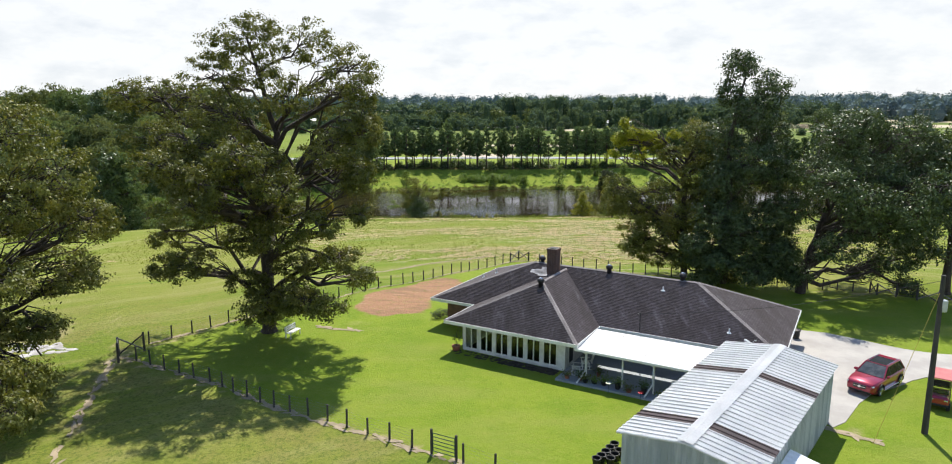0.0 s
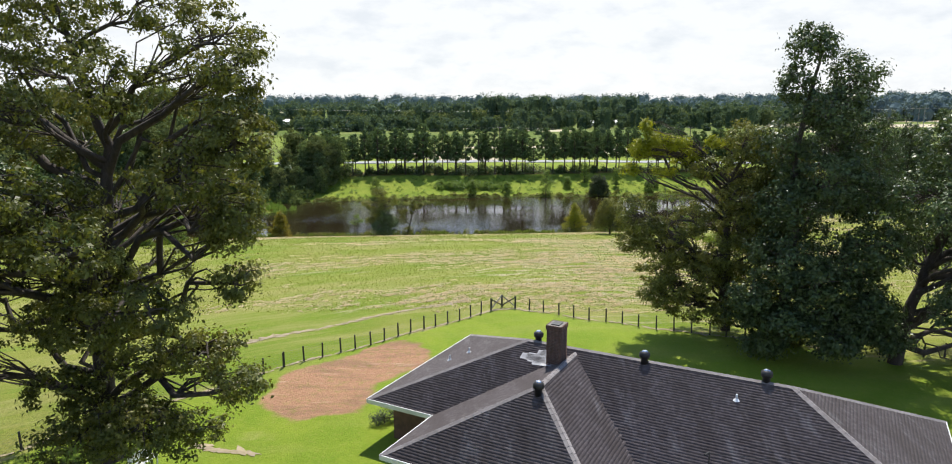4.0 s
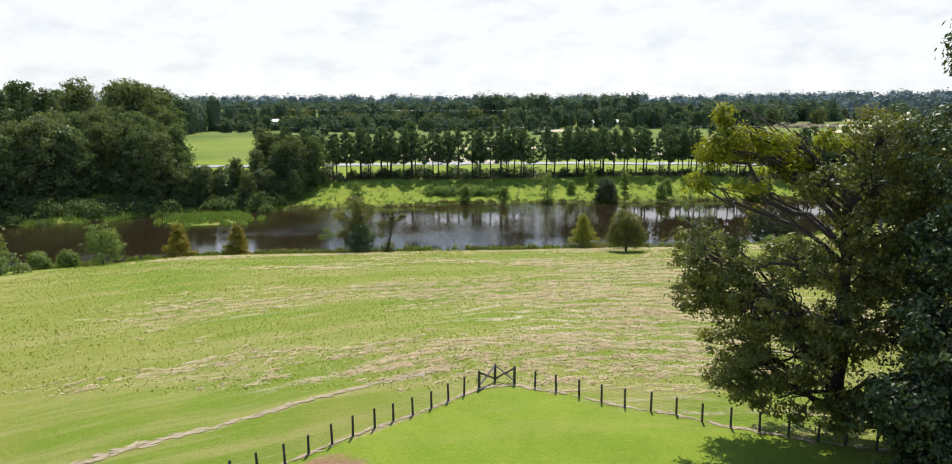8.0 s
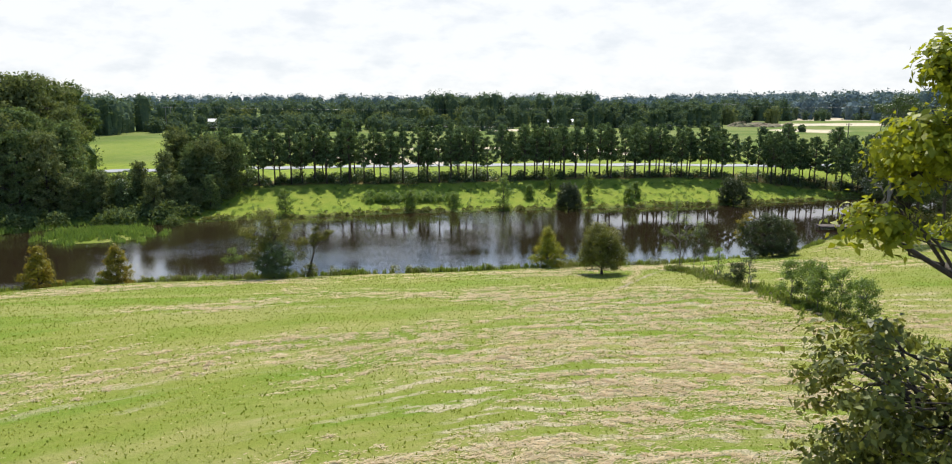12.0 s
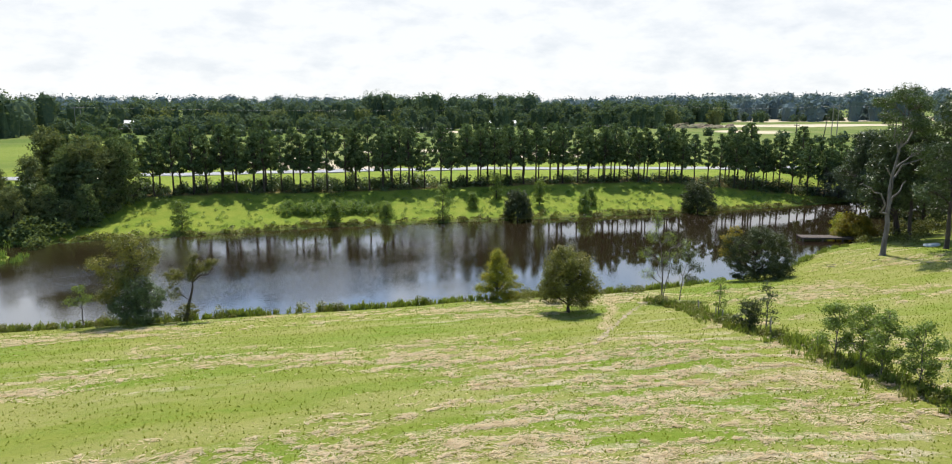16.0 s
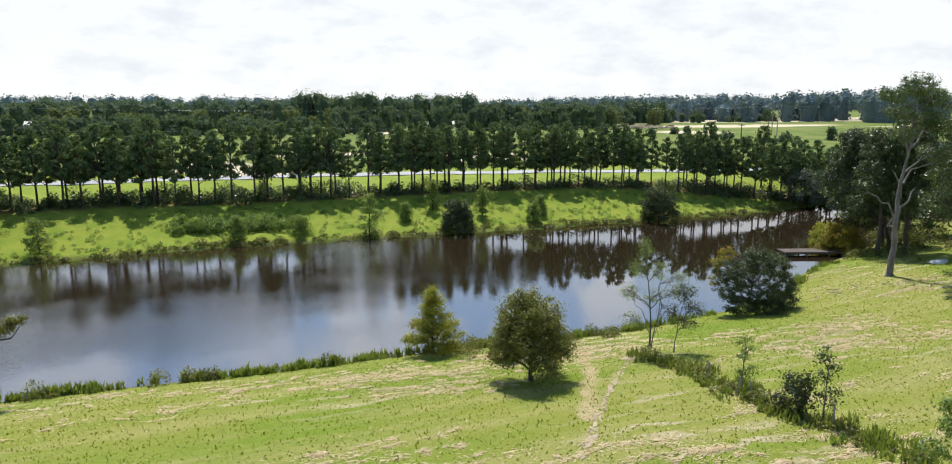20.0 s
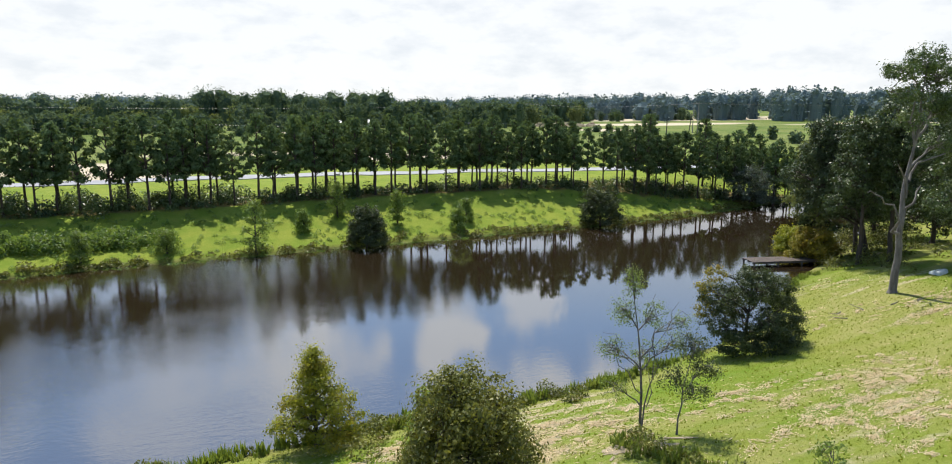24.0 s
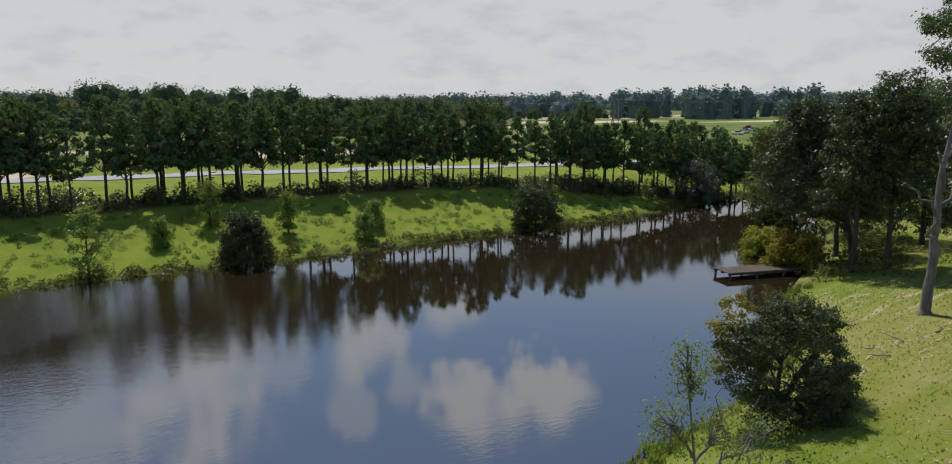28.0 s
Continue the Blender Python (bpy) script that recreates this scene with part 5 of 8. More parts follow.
def shingle_material():
    m, nt, p = tree_of("asphalt_shingle")
    geo = nt.nodes.new("ShaderNodeNewGeometry")
    info = nt.nodes.new("ShaderNodeObjectInfo")

    def worldly(scale, detail, stretch):
        mp = nt.nodes.new("ShaderNodeMapping")
        mp.inputs["Scale"].default_value = stretch
        mp.inputs["Rotation"].default_value = (0, 0, radians(30))
        n = node(nt, "ShaderNodeTexNoise", Scale=scale, Detail=detail, Roughness=0.65)
        nt.links.new(geo.outputs["Position"], mp.inputs["Vector"])
        nt.links.new(mp.outputs[0], n.inputs["Vector"])
        return n.outputs[0]
    each = maths(nt, "FRACT", maths(nt, "ADD", info.outputs["Random"], geo.outputs["Random Per Island"]), 0)
    col = mixed(nt, ramp(nt, each, 0.0, 1.0), (0.076, 0.060, 0.062), (0.092, 0.074, 0.076))
    speck = worldly(5.0, 3.0, (1.0, 1.0, 1.0))
    col = mixed(nt, ramp(nt, speck, 0.52, 0.66, 0.0, 0.55), col, (0.15, 0.132, 0.138))
    col = mixed(nt, ramp(nt, speck, 0.46, 0.34, 0.0, 0.6), col, (0.045, 0.034, 0.034))
    col = mixed(nt, ramp(nt, worldly(0.9, 5.0, (1.0, 0.25, 0.25)), 0.42, 0.66, 0.0, 0.75), col, (0.052, 0.038, 0.036))
    col = mixed(nt, ramp(nt, worldly(1.3, 6.0, (1.0, 0.3, 0.3)), 0.56, 0.72, 0.0, 0.6), col, (0.19, 0.175, 0.18))
    grit = worldly(45.0, 3.0, (1, 1, 1))
    col = mixed(nt, ramp(nt, grit, 0.45, 0.7, 0.0, 0.4), col, (0.035, 0.03, 0.03))
    nt.links.new(col, p.inputs["Base Color"])
    p.inputs["Roughness"].default_value = 0.9
    bumped(nt, p, grit, 0.4, 0.01)
    return m


M_SHINGLE = shingle_material()
M_RIDGE = plain("ridge_shingle", (0.26, 0.235, 0.23), (0.18, 0.16, 0.155), 1.2, 0.9, 0.0, 20.0, 0.4)
M_WHITE = plain("white_paint", (0.80, 0.80, 0.78), (0.68, 0.68, 0.65), 1.5, 0.5, 0.0, 30.0, 0.1)
M_WHITE_OLD = plain("worn_white_boards", (0.76, 0.76, 0.73), (0.55, 0.55, 0.52), 1.2, 0.65, 0.0, 12.0, 0.3)
M_BRICK = plain("brown_brick", (0.17, 0.095, 0.07), (0.10, 0.06, 0.05), 2.0, 0.9, 0.0, 25.0, 0.5, 0.01, None, 0.5)
M_MORTAR = plain("mortar", (0.22, 0.20, 0.18), (0.15, 0.14, 0.13), 4.0, 0.95)
M_METAL_WALL = plain("streaked_white_sheet", (0.74, 0.78, 0.80), (0.45, 0.51, 0.54), 1.6, 0.5, 0.0, 7.0, 0.05, 0.005, (1, 1, 0.12))
M_METAL = plain("galvanised_sheet", (0.80, 0.81, 0.82), (0.68, 0.70, 0.72), 0.5, 0.5, 0.0, 9.0, 0.05, 0.005)
M_SKYLIGHT = plain("weathered_fibreglass", (0.15, 0.11, 0.105), (0.10, 0.075, 0.075), 1.0, 0.5, 0.0, 20.0, 0.2)
M_CONCRETE = plain("concrete", (0.42, 0.395, 0.36), (0.33, 0.31, 0.285), 0.4, 0.85, 0.0, 12.0, 0.3, 0.01)
M_SLAB = plain("painted_slab", (0.30, 0.33, 0.36), (0.25, 0.275, 0.30), 0.7, 0.7, 0.0, 16.0, 0.2)
M_DARK = plain("dark_metal", (0.022, 0.022, 0.024), (0.035, 0.033, 0.032), 3.0, 0.5, 0.3, 30.0, 0.1)
M_MULCH = plain("mulch", (0.035, 0.025, 0.02), (0.06, 0.045, 0.035), 3.0, 0.95, 0.0, 22.0, 0.9, 0.05)
M_POST = plain("dark_treated_wood", (0.045, 0.042, 0.038), (0.075, 0.068, 0.06), 3.0, 0.85, 0.0, 30.0, 0.4, 0.01, (1, 1, 0.2))
M_GREYWOOD = plain("grey_weathered_wood", (0.33, 0.31, 0.29), (0.22, 0.205, 0.19), 2.0, 0.85, 0.0, 24.0, 0.4, 0.01, (1, 1, 0.3), 0.35)
M_WIRE = plain("fence_wire", (0.30, 0.30, 0.30), (0.22, 0.21, 0.2), 5.0, 0.5, 0.8, 40.0, 0.0)
M_TERRA = plain("terracotta", (0.34, 0.13, 0.075), (0.26, 0.10, 0.06), 5.0, 0.8)
M_BLACK = plain("black_plastic", (0.012, 0.012, 0.012), (0.02, 0.02, 0.02), 5.0, 0.55)
M_RUBBER = plain("tyre_rubber", (0.016, 0.016, 0.016), (0.026, 0.025, 0.024), 6.0, 0.8)
M_CHROME = plain("chrome", (0.75, 0.75, 0.76), (0.6, 0.6, 0.62), 6.0, 0.2, 1.0, 40.0, 0.0)
# brown darkened to stand for shade under the patio cover and indoors
M_SHADE_BROWN = plain("shade_brown", (0.10, 0.085, 0.07), (0.07, 0.06, 0.05), 1.0, 0.9)


def glass_material(name, tint, rough=0.02):
    m, nt, p = tree_of(name)
    p.inputs["Base Color"].default_value = rgb(tint)
    p.inputs["Roughness"].default_value = rough
    p.inputs["Transmission Weight"].default_value = 1.0
    p.inputs["IOR"].default_value = 1.45
    return m


M_GLASS = glass_material("window_glass", (0.75, 0.82, 0.8))


def car_paint(name, a, flake):
    m, nt, p = tree_of(name)
    n = noise_of(nt, 300.0, 1.0)
    nt.links.new(mixed(nt, n, a, flake), p.inputs["Base Color"])
    p.inputs["Roughness"].default_value, p.inputs["Metallic"].default_value = 0.3, 0.35
    p.inputs["Coat Weight"].default_value = 1.0
    return m


M_RED = car_paint("red_car_paint", (0.24, 0.005, 0.025), (0.34, 0.012, 0.045))

# ---- house: local x along the front, y to the back ----
HOUSE = Matrix.Rotation(radians(-30), 4, "Z") @ Matrix.Translation((-16, 48, 7.3))
house = thing("house", HOUSE, "low brick ranch house with a dark hipped shingle roof", "house")
EAVE = 2.4
X0, X1, Y0, Y1 = -13.4, 12.7, -4.3, 6.85
WX0, WX1, WY0 = -9.4, 0.8, -8.6
RZ, WZ = 5.0, 4.85
RIDGE_Y, RX0, RX1 = (Y0 + Y1) / 2, -6.8, 6.2
WXM, WRY = -4.0, -3.6
SLOPE = (RZ - EAVE) / (RIDGE_Y - Y0)
WTOP = Y0 + (WZ - EAVE) / SLOPE


def main_z(x, y):
    return EAVE + (RZ - EAVE) * min((x - X0) / (RX0 - X0), (X1 - x) / (X1 - RX1), (y - Y0) / (RIDGE_Y - Y0), (Y1 - y) / (Y1 - RIDGE_Y))


def wing_z(x, y):
    return EAVE + (WZ - EAVE) * min((x - WX0) / (WXM - WX0), (WX1 - x) / (WX1 - WXM), (y - WY0) / (WRY - WY0))


PLANES = {
    "south": [(X0, Y0, EAVE), (X1, Y0, EAVE), (RX1, RIDGE_Y, RZ), (RX0, RIDGE_Y, RZ)],
    "north": [(X1, Y1, EAVE), (X0, Y1, EAVE), (RX0, RIDGE_Y, RZ), (RX1, RIDGE_Y, RZ)],
    "east": [(X1, Y0, EAVE), (X1, Y1, EAVE), (RX1, RIDGE_Y, RZ)],
    "west": [(X0, Y1, EAVE), (X0, Y0, EAVE), (RX0, RIDGE_Y, RZ)],
    "wing_south": [(WX0, WY0, EAVE), (WX1, WY0, EAVE), (WXM, WRY, WZ)],
    "wing_west": [(WX0, Y0, EAVE), (WX0, WY0, EAVE), (WXM, WRY, WZ), (WXM, WTOP, WZ)],
    "wing_east": [(WX1, WY0, EAVE), (WX1, Y0, EAVE), (WXM, WTOP, WZ), (WXM, WRY, WZ)],
}
bm = bmesh.new()
for poly in PLANES.values():
    top = [bm.verts.new(p) for p in poly]
    bm.faces.new(top)
    low = [bm.verts.new((x, y, z - 0.16)) for x, y, z in poly]
    bm.faces.new(low[::-1])
roof = part("roof", bm, M_SHINGLE, house, "dark brown asphalt shingle roof with stains")

# fascia boards, one along each eave
for a, b in (((X0, Y0), (WX0, Y0)), ((WX1, Y0), (X1, Y0)), ((X1, Y0), (X1, Y1)), ((X1, Y1), (X0, Y1)), ((X0, Y1), (X0, Y0)), ((WX0, Y0), (WX0, WY0)), ((WX0, WY0), (WX1, WY0)), ((WX1, WY0), (WX1, Y0))):
    bm = bmesh.new()
    d = Vector((b[0] - a[0], b[1] - a[1], 0)).normalized()
    o = Vector((d.y, -d.x, 0)) * 0.03
    ang = math.atan2(d.y, d.x)
    length = math.hypot(b[0] - a[0], b[1] - a[1])
    box(bm, -0.02, -0.045, -0.20, length + 0.02, 0.0, 0.035, 0.006, Matrix.Translation((a[0], a[1], EAVE)) @ Matrix.Rotation(ang, 4, "Z"))
    part("fascia", bm, M_WHITE, house, "white painted eave board")
bm = bmesh.new()
solid(bm, [(X0 + 0.05, Y0 + 0.05), (WX0 + 0.05, Y0 + 0.05), (WX0 + 0.05, WY0 + 0.05), (WX1 - 0.05, WY0 + 0.05), (WX1 - 0.05, Y0 + 0.05), (X1 - 0.05, Y0 + 0.05), (X1 - 0.05, Y1 - 0.05), (X0 + 0.05, Y1 - 0.05)], EAVE - 0.19, EAVE - 0.165)
part("soffit", bm, M_WHITE, house, "white boarded soffit")

# ridge and hip caps: overlapping pieces on each line
CAPS = [((X0, Y0, EAVE), (RX0, RIDGE_Y, RZ)), ((X1, Y0, EAVE), (RX1, RIDGE_Y, RZ)), ((X1, Y1, EAVE), (RX1, RIDGE_Y, RZ)), ((X0, Y1, EAVE), (RX0, RIDGE_Y, RZ)), ((RX0, RIDGE_Y, RZ), (RX1, RIDGE_Y, RZ)),
        ((WX0, WY0, EAVE), (WXM, WRY, WZ)), ((WX1, WY0, EAVE), (WXM, WRY, WZ)), ((WXM, WRY, WZ), (WXM, WTOP, WZ))]
for a, b in CAPS:
    a, b = Vector(a), Vector(b)
    n = int((b - a).length / 0.36)
    d = (b - a).normalized()
    side = Vector((d.y, -d.x, 0)).normalized()
    up = side.cross(d)
    if up.z < 0:
        side, up = -side, -up
    for i in range(n):
        bm = bmesh.new()
        p = a + (b - a) * (i / n)
        q = a + (b - a) * ((i + 1.15) / n)
        w = 0.15
        vs = [bm.verts.new(c) for c in (p - side * w + up * -0.015, p + up * 0.062, p + side * w + up * -0.015, q - side * w + up * -0.03, q + up * 0.045, q + side * w + up * -0.03)]
        bm.faces.new((vs[0], vs[1], vs[4], vs[3]))
        bm.faces.new((vs[1], vs[2], vs[5], vs[4]))
        bm.faces.new((vs[0], vs[2], vs[1]))
        part("ridge_shingle", bm, M_RIDGE, roof)

# flashing patch round the chimney
bm = bmesh.new()
for i in range(16):
    a = random.uniform(0, TAU)
    r = random.uniform(0.2, 1.0)
    x, y = -5.2 + r * 1.3 * math.cos(a), 0.1 + r * 0.6 * math.sin(a)
    z = max(main_z(x, y), wing_z(x, y) if y < WTOP else 0) + 0.035
    if abs(x - WXM) < 0.3:
        continue
    w = 0.34
    k = SLOPE if y > -4.3 + 0 and main_z(x, y) >= wing_z(x, y) - 0.001 else 0
    bm.faces.new([bm.verts.new((x + dx * w, y + dy * w * 0.6, z + k * dy * w * 0.6)) for dx, dy in ((-1, -1), (1, -0.8), (0.9, 1), (-1, 0.9))])
part("sealant_patch", bm, plain("roof_sealant", (0.34, 0.34, 0.36), (0.22, 0.22, 0.24), 2.0, 0.7), roof, "pale grey sealant smears")

# chimney, course by course
chimney = part("chimney", (lambda b: (box(b, -5.02, -0.42, 3.2, -4.28, 0.42, 6.62), b)[1])(bmesh.new()), M_MORTAR, house, "brown brick chimney")
V, Fc = [], []
for row in range(44):
    z = 3.25 + row * 0.077
    grow = 0.05 if row >= 41 else 0.012
    x0, x1, y0, y1 = -5.02 - grow, -4.28 + grow, -0.42 - grow, 0.42 + grow
    for side in range(4):
        length = (x1 - x0) if side % 2 == 0 else (y1 - y0)
        n = 4
        for k in range(n):
            s0 = length * k / n + (0.05 if row % 2 else 0) * (k > 0) + 0.006
            s1 = length * (k + 1) / n + (0.05 if row % 2 else 0) * (k < n - 1) - 0.006
            t = random.uniform(0.0, 0.006)
            if side == 0:
                c = (x0 + s0, y0 - t, x0 + s1, y0 + 0.05)
            elif side == 1:
                c = (x1 - 0.05, y0 + s0, x1 + t, y0 + s1)
            elif side == 2:
                c = (x0 + s0, y1 - 0.05, x0 + s1, y1 + t)
            else:
                c = (x0 - t, y0 + s0, x0 + 0.05, y0 + s1)
            o = len(V)
            V += [(x, y, zz) for zz in (z, z + 0.065) for x, y in ((c[0], c[1]), (c[2], c[1]), (c[2], c[3]), (c[0], c[3]))]
            Fc += [(o, o + 1, o + 5, o + 4), (o + 1, o + 2, o + 6, o + 5), (o + 2, o + 3, o + 7, o + 6), (o + 3, o, o + 4, o + 7), (o + 4, o + 5, o + 6, o + 7)]
arrays("brickwork", V, Fc, M_BRICK, chimney)["kind"] = "stuff"
bm = bmesh.new()
box(bm, -4.87, -0.27, 6.5, -4.43, 0.27, 6.66)
part("flue", bm, M_BLACK, chimney, "solid black block where the flue opens")

# walls
WT = 2.215


def wall(name, x0, y0, x1, y1, mat, label="", z0=-1.4):
    bm = bmesh.new()
    box(bm, x0, y0, z0, x1, y1, WT)
    return part(name, bm, mat, house, label)


WL, WR, WS = -8.45, -0.4, -7.6
wall("wall", -12.4, -3.4, -12.2, 6.1, M_BRICK, "dark brown brick wall")
wall("wall", -12.2, -3.4, WL, -3.2, M_BRICK, "dark brown brick wall")
wall("wall", -12.2, 5.9, 11.7, 6.1, M_BRICK, "dark brown brick wall")
wall("wall", 11.5, -3.4, 11.7, 5.9, M_BRICK, "dark brown brick wall")
# brick elsewhere; here the patio's shade is painted as a dark wall
wall("wall", WR, -3.4, 11.5, -3.2, M_SHADE_BROWN, "back wall of the patio, shade put into its dark colour")
wall("wall", WR - 0.15, WS + 0.12, WR, -3.4, M_WHITE_OLD, "white boarded sunroom wall")
wall("wall", WL, WS + 0.12, WL + 0.15, -3.4, M_WHITE_OLD, "white boarded sunroom wall")
# sunroom front: a low panel, a head band and piers round six double windows
bm = bmesh.new()
box(bm, WL, WS, -1.0, WR, WS + 0.12, 0.24)
box(bm, WL, WS, 2.02, WR, WS + 0.12, WT)
PAIR = 1.24
starts = [WL + 0.25 + i * PAIR for i in range(6)]
edges = [WL] + [s for st in starts for s in (st, st + 0.98)] + [WR]
for a, b in zip(edges[::2], edges[1::2]):
    box(bm, a, WS, 0.24, b, WS + 0.12, 2.02)
part("wall", bm, M_WHITE_OLD, house, "white boarded sunroom front with peeling paint")
for st in starts:
    bm = bmesh.new()
    for a, b in ((st, st + 0.03), (st + 0.455, st + 0.525), (st + 0.95, st + 0.98)):
        box(bm, a, WS - 0.02, 0.24, b, WS + 0.1, 2.02, 0.004)
    for a, b in ((0.24, 0.29), (1.97, 2.02)):
        box(bm, st, WS - 0.022, a, st + 0.98, WS + 0.1, b, 0.004)
    w = part("window", bm, M_WHITE, house, "tall white-framed double window")
    bm = bmesh.new()
    box(bm, st - 0.04, WS - 0.07, 0.205, st + 1.02, WS - 0.002, 0.24, 0.005)
    part("sill", bm, M_WHITE, w)
    for a, b in ((st + 0.03, st + 0.455), (st + 0.525, st + 0.95)):
        bm = bmesh.new()
        box(bm, a, WS + 0.035, 0.29, b, WS + 0.045, 1.97)
        pane = part("pane", bm, M_GLASS, w)
        pane.visible_shadow = False
# inside of the sunroom
# dark colour stands in for the unlit room
bm = bmesh.new()
box(bm, WL + 0.2, -3.7, -0.5, WR - 0.2, -3.45, WT)
box(bm, WL + 0.2, WS + 0.2, -0.1, WR - 0.2, -3.7, 0.1)
part("inner_wall", bm, M_SHADE_BROWN, house, "room behind the windows, dimness put into its colour")
# side window of the sunroom on the patio and one in the brick wall
for x0, y0, x1, y1, z0, z1 in ((WR, -7.0, WR + 0.03, -6.2, 0.3, 2.0), (-10.4, -3.44, -9.3, -3.4, 0.8, 1.9), (2.0, -3.44, 3.8, -3.4, 0.15, 2.05), (6.0, -3.44, 6.9, -3.4, 0.1, 2.1)):
    bm = bmesh.new()
    box(bm, x0, y0, z0, x1, y1, z1, 0.008)
    w = part("window", bm, M_WHITE, house, "white-framed window")
    bm = bmesh.new()
    if x1 - x0 < 0.1:
        box(bm, x1, y0 + 0.07, z0 + 0.07, x1 + 0.01, y1 - 0.07, z1 - 0.07)
    else:
        box(bm, x0 + 0.07, y0 - 0.01, z0 + 0.07, x1 - 0.07, y0, z1 - 0.07)
    part("pane", bm, M_DARK, w, "dark reflecting pane")

# mulch bed along the sunroom
bm = bmesh.new()
for i in range(40):
    x = WL - 0.6 + i * (WR - WL + 0.2) / 39
    for j in range(3):
        s = random.uniform(0.2, 0.32)
        m = Matrix.Translation((x + random.uniform(-0.1, 0.1), WS - 0.25 - j * 0.32, -0.02)) @ Matrix.Diagonal((s, s, random.uniform(0.05, 0.12), 1))
        bmesh.ops.create_icosphere(bm, subdivisions=1, radius=1.0, matrix=m)
bed = part("flower_bed", bm, M_MULCH)
bed.matrix_world = HOUSE
tagged(bed, "narrow dark mulch bed along the sunroom wall", "flower bed", kind="stuff")


# roof vents, pipes, service mast, dish
def on_roof(x, y):
    return max(main_z(x, y), wing_z(x, y) if (WX0 < x < WX1 and y < WTOP) else 0)


for wx, wy in ((4.75, 48.0), (5.45, 54.0), (10.3, 50.8), (15.2, 48.2)):
    loc = HOUSE.inverted() @ Vector((wx, wy, 0))
    z = on_roof(loc.x, loc.y)
    bm = bmesh.new()
    lathe(bm, [(0.17, -0.15), (0.17, 0.28), (0.25, 0.30), (0.27, 0.42), (0.25, 0.52), (0.13, 0.60), (0.02, 0.62)], 14, (loc.x, loc.y, z))
    part("roof_vent", bm, M_DARK, house, "dark round turbine vent with a bright cap", True)
    bm = bmesh.new()
    lathe(bm, [(0.14, 0.60), (0.11, 0.635), (0.01, 0.65)], 12, (loc.x, loc.y, z))
    part("vent_cap", bm, M_CHROME, house)
for x, y in ((4.0, 0.0), (9.2, -3.0), (-10.5, 1.4), (-11.3, 0.6)):
    bm = bmesh.new()
    z = on_roof(x, y)
    rod(bm, (x, y, z - 0.1), (x, y, z + 0.3), 0.045)
    bmesh.ops.create_cone(bm, cap_ends=True, segments=10, radius1=0.16, radius2=0.06, depth=0.1, matrix=Matrix.Translation((x, y, z + 0.04)))
    part("vent_pipe", bm, M_METAL, house, "small metal vent pipe")
bm = bmesh.new()
mz = on_roof(3.6, -4.1)
rod(bm, (3.6, -4.15, 1.0), (3.6, -4.15, mz + 1.3), 0.035)
rod(bm, (3.6, -4.15, mz + 1.3), (3.45, -4.3, mz + 1.22), 0.05)
part("service_mast", bm, M_DARK, house, "dark electric service mast")
dish = thing("satellite_dish", HOUSE @ Matrix.Translation((10.6, -4.2, main_z(10.6, -4.2))), "grey satellite dish on a short bracket at the eave", "satellite dish")
bm = bmesh.new()
rod(bm, (0, 0, -0.15), (0, 0, 0.35), 0.03)
rod(bm, (0.25, 0.1, -0.1), (0, 0, 0.3), 0.015)
rod(bm, (-0.25, 0.1, -0.1), (0, 0, 0.3), 0.015)
part("bracket", bm, M_CHROME, dish)
bm = bmesh.new()
lathe(bm, [(0.40, 0.08), (0.28, 0.035), (0.12, 0.008), (0.03, 0.0), (0.03, -0.02), (0.12, -0.012), (0.28, 0.015), (0.40, 0.06)], 20)
bmesh.ops.transform(bm, matrix=Matrix.Translation((0, 0, 0.42)) @ Matrix.Rotation(radians(35), 4, "Y") @ Matrix.Diagonal((1, 0.85, 1, 1)), verts=bm.verts)
part("reflector", bm, plain("dish_grey", (0.42, 0.44, 0.46), (0.36, 0.38, 0.4), 3.0, 0.5), dish, smooth=True)
bm = bmesh.new()
rod(bm, (0, 0, 0.4), (0.35, 0, 0.75), 0.012)
box(bm, 0.32, -0.05, 0.72, 0.45, 0.05, 0.8, 0.01)
part("feed_arm", bm, M_CHROME, dish)

# patio
M_PATIO = plain("stained_white_panel", (0.68, 0.66, 0.64), (0.56, 0.54, 0.52), 0.8, 0.6, 0.0, 8.0, 0.1)
bm = bmesh.new()
box(bm, WR + 0.02, -9.3, -0.6, 9.0, -3.42, 0.13, 0.015)
slab = part("patio_slab", bm, M_SLAB)
slab.matrix_world = HOUSE
tagged(slab, "blue-grey painted concrete patio slab", "patio", kind="structure")
patio = thing("patio_cover", HOUSE @ Matrix.Translation((0.7, -8.6, 0)), "flat white metal patio cover on slim posts", "patio cover")
for i in range(4):
    bm = bmesh.new()
    a, b = i * 2.18, (i + 1) * 2.18 - 0.02
    vs = [bm.verts.new(p) for p in ((a, -0.05, 2.08), (b, -0.05, 2.08), (b, 3.75, 2.32), (a, 3.75, 2.32), (a, -0.05, 2.16), (b, -0.05, 2.16), (b, 3.75, 2.40), (a, 3.75, 2.40))]
    for f in ((0, 3, 2, 1), (4, 5, 6, 7), (0, 1, 5, 4), (1, 2, 6, 5), (2, 3, 7, 6), (3, 0, 4, 7)):
        bm.faces.new([vs[k] for k in f])
    part("roof_panel", bm, M_PATIO, patio, "flat white roof panel with faint stains")
bm = bmesh.new()
box(bm, -0.02, -0.16, 2.05, 8.72, -0.055, 2.22, 0.02)
part("gutter", bm, M_WHITE, patio)
